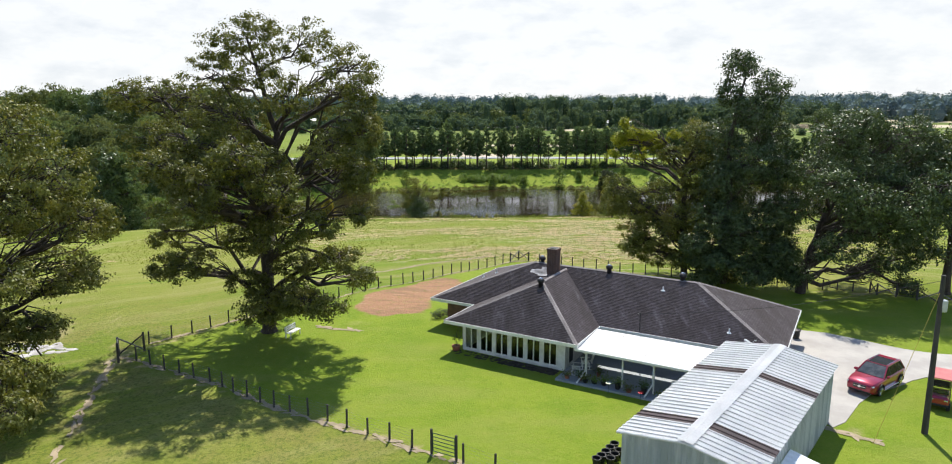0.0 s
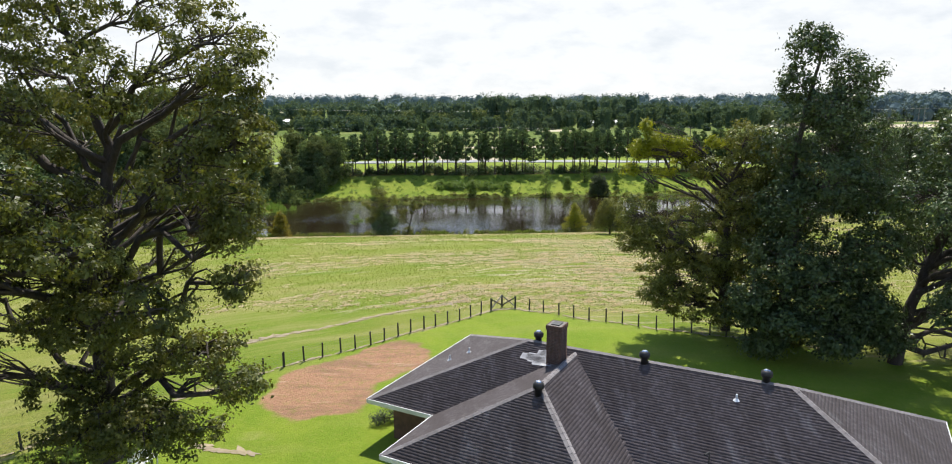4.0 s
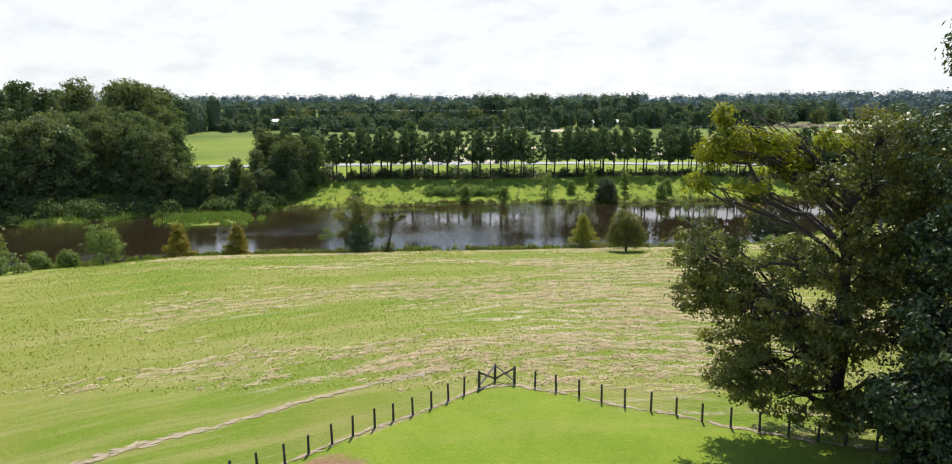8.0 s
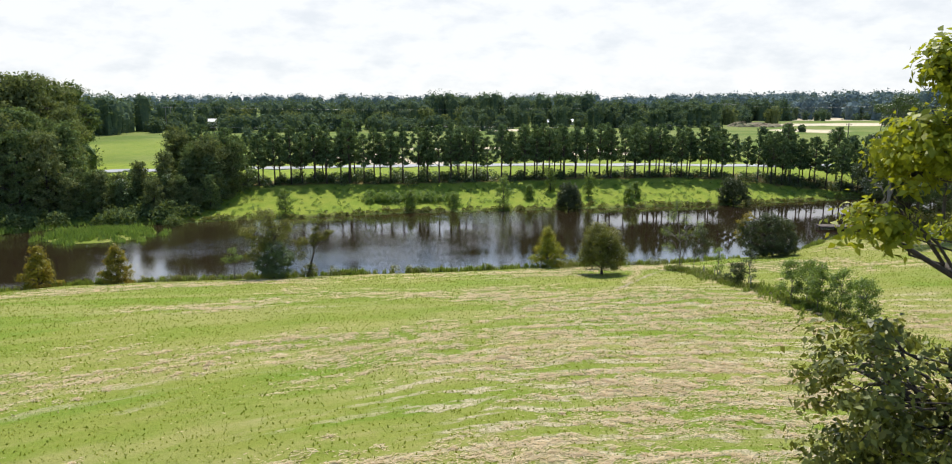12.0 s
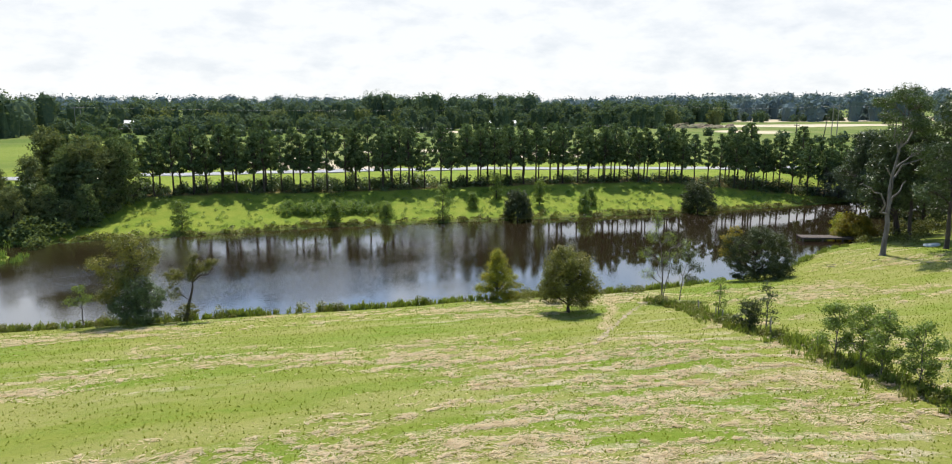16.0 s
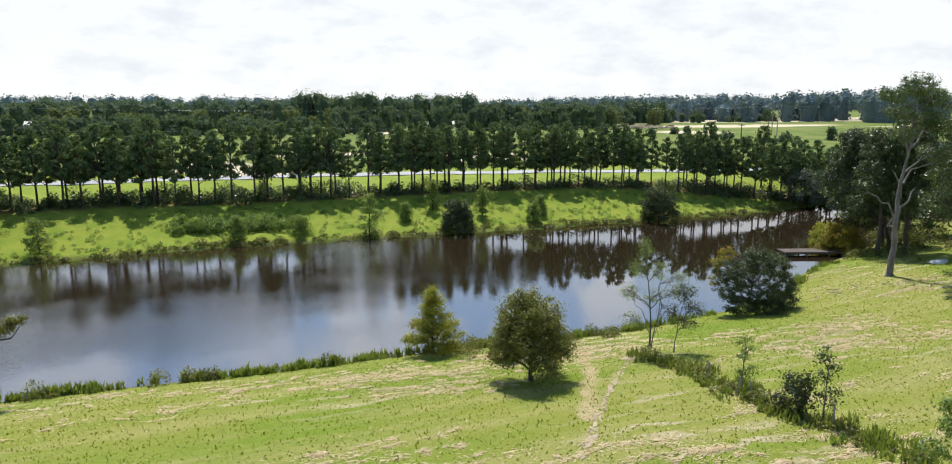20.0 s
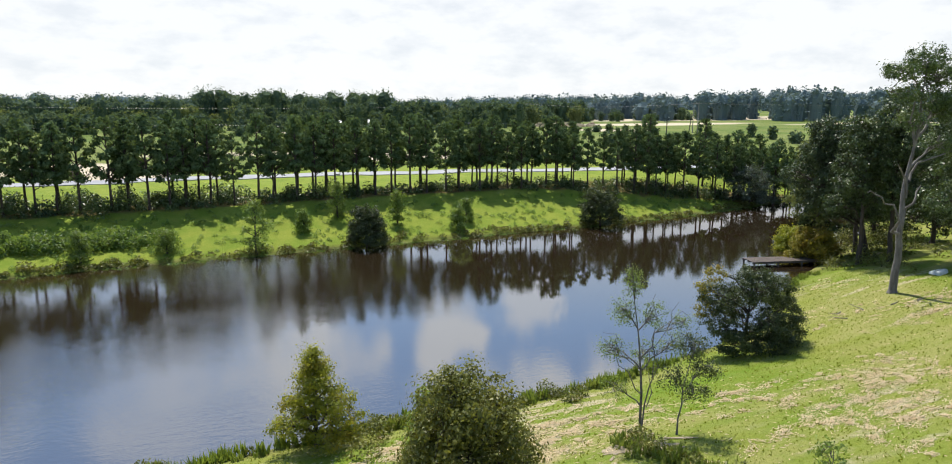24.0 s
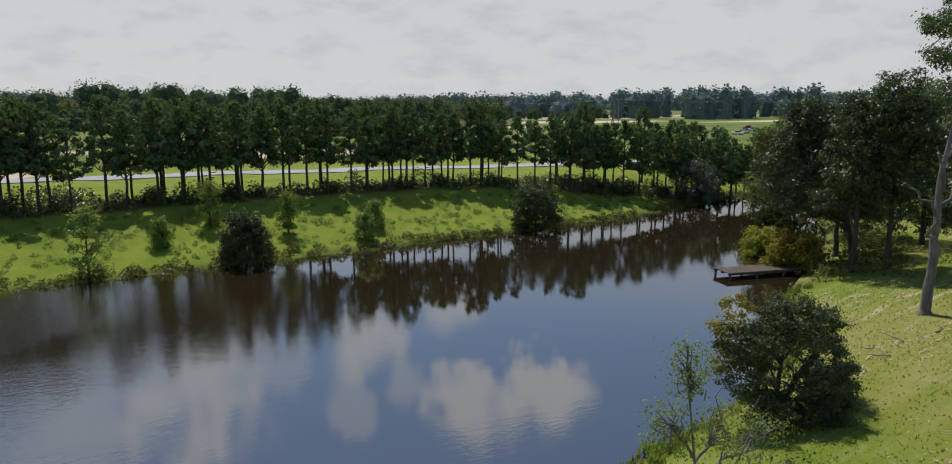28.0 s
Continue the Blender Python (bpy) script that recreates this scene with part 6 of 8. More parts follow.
for x, spout in ((0.75, True), (3.15, False), (5.15, True), (7.75, False)):
    bm = bmesh.new()
    box(bm, x - 0.045, 0.1, 0.13, x + 0.045, 0.19, 2.13, 0.008)
    part("post", bm, M_WHITE, patio)
    if spout:
        bm = bmesh.new()
        rod(bm, (x - 0.2, -0.1, 2.08), (x - 0.02, 0.04, 1.95), 0.05)
        rod(bm, (x - 0.02, 0.04, 1.97), (x - 0.02, 0.04, 0.75), 0.05)
        rod(bm, (x - 0.02, 0.04, 0.78), (x - 0.3, -0.75, 0.17), 0.05)
        part("downspout", bm, M_WHITE, patio, "white downspout with a slanted foot")


def rocking_chair(m):
    t = thing("rocking_chair", m, "white slatted porch rocking chair", "chair", "rocking chairs on the patio")
    bm = bmesh.new()
    for s in (-0.26, 0.26):
        pts = [(s, -0.45 + 0.9 * i / 6, 0.06 * ((i - 3) / 3) ** 2) for i in range(7)]
        for a, b in zip(pts, pts[1:]):
            rod(bm, a, b, 0.02, sides=6)
    part("rocker", bm, M_WHITE, t)
    for x, y, h in ((-0.26, -0.25, 0.66), (0.26, -0.25, 0.66), (-0.26, 0.22, 0.45), (0.26, 0.22, 0.45)):
        bm = bmesh.new()
        rod(bm, (x, y, 0.01), (x, y, h), 0.022, sides=6)
        part("leg", bm, M_WHITE, t)
    bm = bmesh.new()
    for i in range(6):
        box(bm, -0.27, -0.28 + i * 0.09, 0.42, 0.27, -0.21 + i * 0.09, 0.445)
    part("seat", bm, M_WHITE, t)
    bm = bmesh.new()
    for i in range(6):
        box(bm, -0.24 + i * 0.085, 0.24, 0.44, -0.19 + i * 0.085, 0.26, 1.12, 0, Matrix.Translation((0, 0.2, 0)) @ Matrix.Rotation(radians(-14), 4, "X") @ Matrix.Translation((0, -0.18, 0)))
    box(bm, -0.28, 0.53, 1.05, 0.28, 0.56, 1.14, 0.01)
    part("backrest", bm, M_WHITE, t)
    for s in (-0.3, 0.3):
        bm = bmesh.new()
        box(bm, s - 0.045, -0.32, 0.655, s + 0.045, 0.3, 0.68, 0.006)
        part("armrest", bm, M_WHITE, t)
    return t


rocking_chair(HOUSE @ pose(0.55, -7.9, 0.13, 0, 0, -75))
rocking_chair(HOUSE @ pose(0.75, -6.7, 0.13, 0, 0, -60))


def potted(m, r, h, mat, leaf, label, spread=0.22, leaves=160, tall=0.35, bloom=None):
    t = thing("potted_plant", m, label, "potted plant", "pots along the patio")
    bm = bmesh.new()
    lathe(bm, [(r * 0.72, 0), (r * 0.98, h * 0.9), (r * 1.08, h * 0.9), (r * 1.08, h), (r * 0.92, h), (r * 0.9, h * 0.86), (0.01, h * 0.86)], 14)
    part("pot", bm, mat, t, smooth=False)
    rng = np.random.default_rng(int(r * 1000 + h * 100 + tall * 77))
    p = rng.normal(size=(leaves, 3)) * np.array([spread, spread, tall * 0.35]) + np.array([0, 0, h + tall * 0.5])
    p[:, 2] = np.maximum(p[:, 2], h)
    v, f = leaf_quads(rng, p, 0.12)
    arrays("foliage", v, f, leaf, t)
    if bloom:
        v, f = leaf_quads(rng, p[:26] + (0, 0, 0.06), 0.09)
        arrays("blossom", v, f, bloom, t)
    return t


M_BLOOM = plain("white_petal", (0.8, 0.78, 0.6), (0.75, 0.72, 0.5), 5.0, 0.6)
M_BLOOM_RED = plain("red_petal", (0.6, 0.02, 0.03), (0.5, 0.02, 0.02), 5.0, 0.6)
POTS = [(0.3, -8.9, 0.16, 0.2, M_TERRA, M_LEAF, None), (1.15, -8.7, 0.15, 0.25, M_TERRA, M_LEAF_DARK, None), (1.6, -8.95, 0.17, 0.2, M_BLACK, M_LEAF, None), (2.15, -8.8, 0.2, 0.2, M_BLACK, M_LEAF_GREEN, None), (2.75, -8.7, 0.2, 0.24, M_BLACK, M_LEAF_GREEN, M_BLOOM),
        (2.0, -7.6, 0.14, 0.25, M_TERRA, M_LEAF, None), (3.7, -8.85, 0.2, 0.4, M_BLACK, M_LEAF_GREEN, M_BLOOM), (4.45, -8.95, 0.2, 0.16, M_TERRA, M_LEAF, None), (5.35, -8.75, 0.2, 0.42, M_BLACK, M_LEAF_DARK, None), (6.5, -8.9, 0.2, 0.16, M_BLACK, M_LEAF_GREEN, None)]
for i, (x, y, r, h, mat, leaf, bloom) in enumerate(POTS):
    tone = "terracotta" if mat is M_TERRA else "black"
    potted(HOUSE @ pose(x, y, 0.13, 0, 0, i * 40), r, h, mat, leaf, f"{tone} pot with {'white-flowering' if bloom else 'leafy green'} plant at the patio edge", 0.2, 150, 0.3 + 0.05 * (i % 3), bloom)
for x, y, leaf, bloom, h in ((3.35, -9.6, M_LEAF_GREEN, M_BLOOM, 0.75), (5.4, -9.65, M_LEAF_DARK, M_BLOOM_RED, 0.6)):
    t = thing("garden_stake", HOUSE @ pose(x, y, -0.02), f"thin metal garden stake with a {'pale' if bloom is M_BLOOM else 'red'} flower ornament", "garden ornament")
    bm = bmesh.new()
    rod(bm, (0, 0, 0), (0, 0, h), 0.012, sides=6)
    part("stem", bm, M_DARK, t)
    bm = bmesh.new()
    for k in range(7):
        bmesh.ops.create_icosphere(bm, subdivisions=1, radius=0.075, matrix=Matrix.Translation((0.11 * math.cos(k * 0.9), 0.11 * math.sin(k * 0.9), h)) @ Matrix.Diagonal((1, 1, 0.4, 1)))
    part("flower", bm, bloom, t)
# potted climber at the sunroom corner
t = thing("potted_climber", HOUSE @ pose(WL - 0.35, WS - 0.35, -0.05), "terracotta tub with a sparse climbing plant", "potted plant")
bm = bmesh.new()
lathe(bm, [(0.22, 0), (0.30, 0.38), (0.33, 0.38), (0.33, 0.45), (0.27, 0.45), (0.01, 0.40)], 16)
part("pot", bm, M_TERRA, t)
(wv, wf), crown = grown(91, [(0, 0, 0.35), (0.05, 0, 0.9), (0.1, 0, 1.7)], [(0.1, 0, 1.5, 0.3, 0.2, 0.35, 1), (-0.15, 0, 1.0, 0.25, 0.2, 0.3, 1), (0.35, 0, 1.1, 0.25, 0.2, 0.3, 1)], 24, 7, 0.09, 0.16, 0.02, twig=0.008)
arrays("stems", wv, wf, M_BARK, t)
arrays("foliage", crown[0], crown[1], M_LEAF_DARK, t)

grill = thing("grill_cart", HOUSE @ pose(7.25, -8.3, 0.13, 0, 0, 10), "white metal grill cart standing on the patio", "grill")
for x in (-0.32, 0.32):
    for y in (-0.2, 0.2):
        bm = bmesh.new()
        box(bm, x - 0.025, y - 0.025, 0, x + 0.025, y + 0.025, 0.62)
        part("leg", bm, M_WHITE, grill)
bm = bmesh.new()
box(bm, -0.36, -0.25, 0.62, 0.36, 0.25, 0.86, 0.03)
part("body", bm, M_WHITE, grill)
bm = bmesh.new()
box(bm, -0.34, -0.24, 0.87, 0.34, 0.24, 0.98, 0.05)
part("lid", bm, M_METAL, grill)
bm = bmesh.new()
box(bm, -0.34, -0.22, 0.2, 0.34, 0.22, 0.23)
part("shelf", bm, M_WHITE, grill)

# shrub by the brick wall
big(92, (-3.0, 54.6), [(0, 0, 0), (0, 0, 0.3), (0, 0, 0.6)], [(0, 0, 0.45, 0.55, 0.5, 0.4, 3), (0.5, 0.2, 0.4, 0.45, 0.4, 0.35, 2), (-0.4, -0.1, 0.35, 0.4, 0.4, 0.3, 2)], 60, 22, 0.09, 0.2, 0.03, M_BARK, M_LEAF_GREY, "clipped grey-green shrub against the brick wall")

# ---- metal shed ----
SHED = Matrix.Translation((6.5, 28.3, 7.3)) @ Matrix.Rotation(math.atan2(0.785, 0.62), 4, "Z")
shed = thing("metal_shed", SHED, "white corrugated metal shed with a low gable roof", "shed")
LEN, WID, SE, SA = 14.4, 6.06, 3.4, 3.85


def corrugated(name, length, height, mat, place, top=None, pitch=0.3, depth=0.035, label=""):
    """A ribbed upright sheet along local x, in the frame 'place'."""
    bm = bmesh.new()
    xs = []
    n = int(length / pitch)
    for i in range(n):
        b = i * length / n
        w = length / n
        xs += [(b, 0), (b + w * 0.55, 0), (b + w * 0.65, depth), (b + w * 0.9, depth)]
    xs.append((length, 0))
    lo = [bm.verts.new((x, -y, -0.6)) for x, y in xs]
    hi = [bm.verts.new((x, -y, top(x) if top else height)) for x, y in xs]
    for i in range(len(xs) - 1):
        bm.faces.new((lo[i], lo[i + 1], hi[i + 1], hi[i]))
    bmesh.ops.solidify(bm, geom=bm.faces[:], thickness=0.02)
    bmesh.ops.transform(bm, matrix=place, verts=bm.verts)
    return part(name, bm, mat, shed, label)


gable = lambda x: SE - 0.03 + (SA - SE) * (1 - abs(x - WID / 2) / (WID / 2))
corrugated("wall", LEN - 0.2, SE - 0.03, M_METAL_WALL, Matrix.Translation((0.1, -0.08, 0)) @ Matrix.Rotation(math.pi, 4, "Z") @ Matrix.Translation((-LEN + 0.2, 0, 0)), label="white ribbed metal wall")
corrugated("wall", LEN - 0.2, SE - 0.03, M_METAL_WALL, Matrix.Translation((0.1, -WID + 0.08, 0)), label="white ribbed metal wall")
corrugated("wall", WID - 0.16, SE, M_METAL_WALL, Matrix.Translation((0.1, -0.08, 0)) @ Matrix.Rotation(radians(-90), 4, "Z"), gable, label="white ribbed gable wall with rain streaks")
corrugated("wall", WID - 0.16, SE, M_METAL_WALL, Matrix.Translation((LEN - 0.1, -WID + 0.08, 0)) @ Matrix.Rotation(radians(90), 4, "Z"), gable, label="white ribbed gable wall")


def roof_sheet(x0, x1, side, mat, lift=0.0, label=""):
    """Roof sheets between x0 and x1 on one slope, ribs down the slope."""
    bm = bmesh.new()
    prof = []
    n = max(1, round((x1 - x0) / 0.40))
    w = (x1 - x0) / n
    for i in range(n):
        b = x0 + i * w
        prof += [(b, 0), (b + w * 0.62, 0), (b + w * 0.72, 0.05), (b + w * 0.9, 0.05)]
    prof.append((x1, 0))
    ya, yb = (0.12, -WID / 2) if side == 0 else (-WID - 0.12, -WID / 2)
    zl = SE - (SA - SE) / (WID / 2) * 0.12
    lo = [bm.verts.new((x, ya, zl + z + lift)) for x, z in prof]
    hi = [bm.verts.new((x, yb, SA + z + lift)) for x, z in prof]
    for i in range(len(prof) - 1):
        bm.faces.new((lo[i], lo[i + 1], hi[i + 1], hi[i]))
    bmesh.ops.solidify(bm, geom=bm.faces[:], thickness=0.015)
    return part("roof_sheet", bm, mat, shed, label)


for side in (0, 1):
    for a, b in ((-0.15, 1.75), (2.5, 9.0), (9.75, LEN + 0.15)):
        n = max(1, round((b - a) / 2.2))
        for i in range(n):
            roof_sheet(a + (b - a) * i / n, a + (b - a) * (i + 1) / n, side, M_METAL, 0, "bright white ribbed roof sheet")
    for a, b in ((1.75, 2.5), (9.0, 9.75)):
        roof_sheet(a, b, side, M_SKYLIGHT, 0.004, "weathered brown translucent roof strip")
bm = bmesh.new()
for s in (1, -1):
    k = (SA - SE) / (WID / 2)
    vs = [bm.verts.new(p) for p in ((-0.17, -WID / 2, SA + 0.085), (LEN + 0.17, -WID / 2, SA + 0.085), (LEN + 0.17, -WID / 2 + s * 0.36, SA + 0.075 - k * 0.36), (-0.17, -WID / 2 + s * 0.36, SA + 0.075 - k * 0.36))]
    bm.faces.new(vs)
bmesh.ops.solidify(bm, geom=bm.faces[:], thickness=0.012)
part("ridge_cap", bm, M_METAL, shed, "smooth white ridge cap")
for x in (-0.12, LEN + 0.1):
    for s in (1, -1):
        bm = bmesh.new()
        rod(bm, (x, -WID / 2, SA - 0.06), (x, -WID / 2 + s * (WID / 2 + 0.1), SE - 0.08), 0.05, sides=6)
        part("verge_trim", bm, M_WHITE, shed)
# lean-to roof
bm = bmesh.new()
vs = [bm.verts.new(p) for p in ((1.0, -WID, 2.35), (5.0, -WID, 2.35), (5.0, -WID - 1.6, 2.0), (1.0, -WID - 1.6, 2.0))]
bm.faces.new(vs)
bmesh.ops.subdivide_edges(bm, edges=[e for e in bm.edges if abs((e.verts[0].co - e.verts[1].co).x) > 1], cuts=30)
for v in bm.verts:
    v.co.z += 0.03 if round(v.co.x * 10) % 4 < 2 else 0
bmesh.ops.solidify(bm, geom=bm.faces[:], thickness=0.012)
part("lean_to_roof", bm, M_METAL, shed, "small ribbed metal lean-to roof")
for x in (1.2, 4.8):
    bm = bmesh.new()
    box(bm, x - 0.05, -WID - 1.55, -0.4, x + 0.05, -WID - 1.45, 2.0)
    part("post", bm, M_POST, shed)

# black nursery pots stacked by the shed
for i, (x, y) in enumerate(((7.5, 32.6), (7.2, 32.2), (6.9, 31.8), (6.6, 31.4), (6.3, 31.1), (7.6, 31.9), (7.3, 31.5), (7.0, 31.1))):
    t = thing("nursery_pot", stand(x - 0.25, y + 0.1, 0, 1.0), "empty black plastic nursery pot beside the shed", "flower pot", "nursery pots by the shed")
    bm = bmesh.new()
    lathe(bm, [(0.17, 0), (0.22, 0.36), (0.245, 0.36), (0.245, 0.41), (0.215, 0.41), (0.165, 0.04), (0.01, 0.04)], 16)
    part("pot_body", bm, M_BLACK, t)


# ---- fences ----
def fence(line, name_label, spacing=1.55, height=1.05):
    """Posts and wires along a line of points; one thing."""
    o = Vector((line[0][0], line[0][1], land_at(*line[0])))
    t = thing("fence", Matrix.Translation(o), name_label, "fence")
    pts = []
    for (ax, ay), (bx, by) in zip(line, line[1:]):
        n = max(1, round(math.hypot(bx - ax, by - ay) / spacing))
        for i in range(n):
            pts.append((ax + (bx - ax) * i / n, ay + (by - ay) * i / n))
    pts.append(line[-1])
    tops = []
    for i, (x, y) in enumerate(pts):
        x, y = x + random.uniform(-0.05, 0.05), y + random.uniform(-0.05, 0.05)
        z = land_at(x, y)
        h = height + random.uniform(-0.07, 0.07)
        bm = bmesh.new()
        rod(bm, (x - o.x, y - o.y, z - 0.3 - o.z), (x - o.x + random.uniform(-0.04, 0.04), y - o.y, z + h - o.z), 0.065, 0.058, 8)
        part("post", bm, M_POST, t)
        tops.append((Vector((x - o.x, y - o.y, z - o.z)), h))
    bm = bmesh.new()
    for (a, ha), (b, hb) in zip(tops, tops[1:]):
        for k in (0.12, 0.3, 0.48, 0.66, 0.84, 1.0):
            rod(bm, a + Vector((0, 0, k)), b + Vector((0, 0, k)), 0.004, sides=3)
    part("wire", bm, M_WIRE, t, "thin galvanised fence wires")
    return t


def brace(a, mid, b, height=1.45, label="dark timber corner brace with crossed struts at the fence corner"):
    o = Vector((mid[0], mid[1], land_at(*mid)))
    t = thing("corner_brace", Matrix.Translation(o), label, "fence")
    P = [Vector((x - o.x, y - o.y, land_at(x, y) - o.z)) for x, y in (a, mid, b)]
    for p in P:
        bm = bmesh.new()
        rod(bm, p - Vector((0, 0, 0.3)), p + Vector((0, 0, height)), 0.085, 0.08, 8)
        part("post", bm, M_POST, t)
    up = Vector((0, 0, 1))
    for p, q, mat in ((P[0] + up * height * 0.9, P[1] + up * 0.15, M_POST), (P[2] + up * height * 0.9, P[1] + up * 0.15, M_POST), (P[0] + up * 0.15, P[1] + up * height * 0.95, M_GREYWOOD), (P[2] + up * 0.15, P[1] + up * height * 0.95, M_GREYWOOD)):
        bm = bmesh.new()
        rod(bm, p, q, 0.055, sides=8)
        part("strut", bm, mat, t)
    return t


fence([(-24.5, 48.3), (-20.4, 53.6), (-10.6, 62.8)], "dark wooden post and wire fence along the pasture")
fence([(-10.6, 62.8), (-7.3, 65.7), (-3.5, 69.1), (3.1, 74.9)], "dark wooden post and wire fence behind the lawn", 1.26)
fence([(7.3, 75.9), (9.6, 74.3), (14.4, 71.8), (19.1, 68.8), (28.5, 65.2), (37.5, 62.4)], "dark wooden post and wire fence under the trees", 1.32)
fence([(-23.8, 44.9), (-17.3, 41.4), (-12.1, 37.7), (-9.8, 36.6), (-3.4, 32.9)], "dark wooden post and wire fence beside the lawn", 1.4)
fence([(-0.6, 31.4), (0.9, 30.4), (3.6, 28.6), (6.2, 27.6)], "short run of post and wire fence to the shed", 1.5)
brace((3.95, 75.7), (4.95, 76.7), (6.1, 76.4), 1.08)
brace((-24.2, 46.9), (-25.5, 45.8), (-24.9, 44.6))


def field_gate(a, b, label, mat=None, rails=5, height=1.15):
    o = Vector((a[0], a[1], land_at(*a)))
    t = thing("farm_gate", Matrix.Translation(o), label, "gate")
    e = Vector((b[0] - a[0], b[1] - a[1], land_at(*b) - o.z))
    mat = mat or M_POST
    for s in (0.0, 1.0):
        bm = bmesh.new()
        rod(bm, e * s - Vector((0, 0, 0.3)), e * s + Vector((0, 0, height + 0.2)), 0.07, sides=8)
        part("post", bm, M_POST, t)
    for i in range(rails):
        bm = bmesh.new()
        z = Vector((0, 0, 0.2 + (height - 0.2) * i / (rails - 1)))
        rod(bm, e * 0.06 + z, e * 0.94 + z, 0.025, sides=6)
        part("rail", bm, mat, t)
    bm = bmesh.new()
    rod(bm, e * 0.06 + Vector((0, 0, 0.2)), e * 0.06 + Vector((0, 0, height)), 0.025, sides=6)
    rod(bm, e * 0.94 + Vector((0, 0, 0.2)), e * 0.94 + Vector((0, 0, height)), 0.025, sides=6)
    part("gate_frame", bm, mat, t)
    return t


M_GATE = plain("green_gate_paint", (0.02, 0.06, 0.035), (0.03, 0.08, 0.05), 3.0, 0.5)
field_gate((-2.3, 32.3), (-1.0, 31.6), "narrow dark green tubular farm gate in the fence", M_GATE, 6, 1.2)
field_gate((39.0, 60.6), (40.3, 59.6), "dark timber gate beyond the drive", M_POST, 4, 1.0)
brace((37.6, 62.4), (37.8, 61.6), (39.0, 60.6), 1.1, "dark timber fence brace beside the far gate")
brace((40.3, 59.6), (41.6, 58.6), (42.9, 57.6), 1.1, "dark timber fence brace beyond the drive")

# bench by the oak
bench = thing("garden_bench", stand(-14.2, 50.2, radians(70)), "white painted garden bench beside the oak trunk", "bench")
bm = bmesh.new()
for i in range(4):
    box(bm, -0.7, -0.22 + i * 0.12, 0.42, 0.7, -0.12 + i * 0.12, 0.45)
part("seat", bm, M_WHITE, bench)
bm = bmesh.new()
for i in range(3):
    box(bm, -0.7, 0.27, 0.52 + i * 0.14, 0.7, 0.30, 0.62 + i * 0.14)
part("backrest", bm, M_WHITE, bench)
for x in (-0.6, 0.6):
    for y in (-0.18, 0.26):
        bm = bmesh.new()
        box(bm, x - 0.03, y - 0.03, -0.05, x + 0.03, y + 0.03, 0.42 if y < 0 else 0.9)
        part("leg", bm, M_WHITE, bench)

# ---- drive ----
DRIVE = [(20.0, 34.6), (24.2, 39.4), (26.6, 40.4), (29.0, 41.9), (32, 42.7), (36, 42.6), (42, 41), (60, 36), (60, 40.5), (42, 45), (36, 46.2), (33.8, 46.0), (31.5, 47.2), (29.5, 49.0), (27, 51.5), (22.5, 51.5), (20.5, 47), (16.2, 40.5), (19.8, 36.6)]
bm = bmesh.new()
vs = [bm.verts.new((x, y, land_at(x, y) + 0.03)) for x, y in [tuple(p) for p in rounded(np.array(DRIVE), 1)]]
f = bm.faces.new(vs)
bmesh.ops.triangulate(bm, faces=[f])
bmesh.ops.subdivide_edges(bm, edges=bm.edges[:], cuts=6, use_grid_fill=True)
for v in bm.verts:
    v.co.z = land_at(v.co.x, v.co.y) + 0.035
bmesh.ops.recalc_face_normals(bm, faces=bm.faces)
r = bmesh.ops.extrude_face_region(bm, geom=bm.faces[:])
bmesh.ops.translate(bm, vec=(0, 0, -0.15), verts=[v for v in r["geom"] if isinstance(v, bmesh.types.BMVert)])
bmesh.ops.recalc_face_normals(bm, faces=bm.faces)
drive = part("driveway", bm, M_CONCRETE)
tagged(drive, "pale concrete driveway curving round the house", "driveway", kind="structure")


# ---- car ----
def rounded_section(w, z0, z1, tuck, n=4):
    return [(-w, z0), (-w, z1 - tuck), (-w + tuck * 0.5, z1), (w - tuck * 0.5, z1), (w, z1 - tuck), (w, z0)]


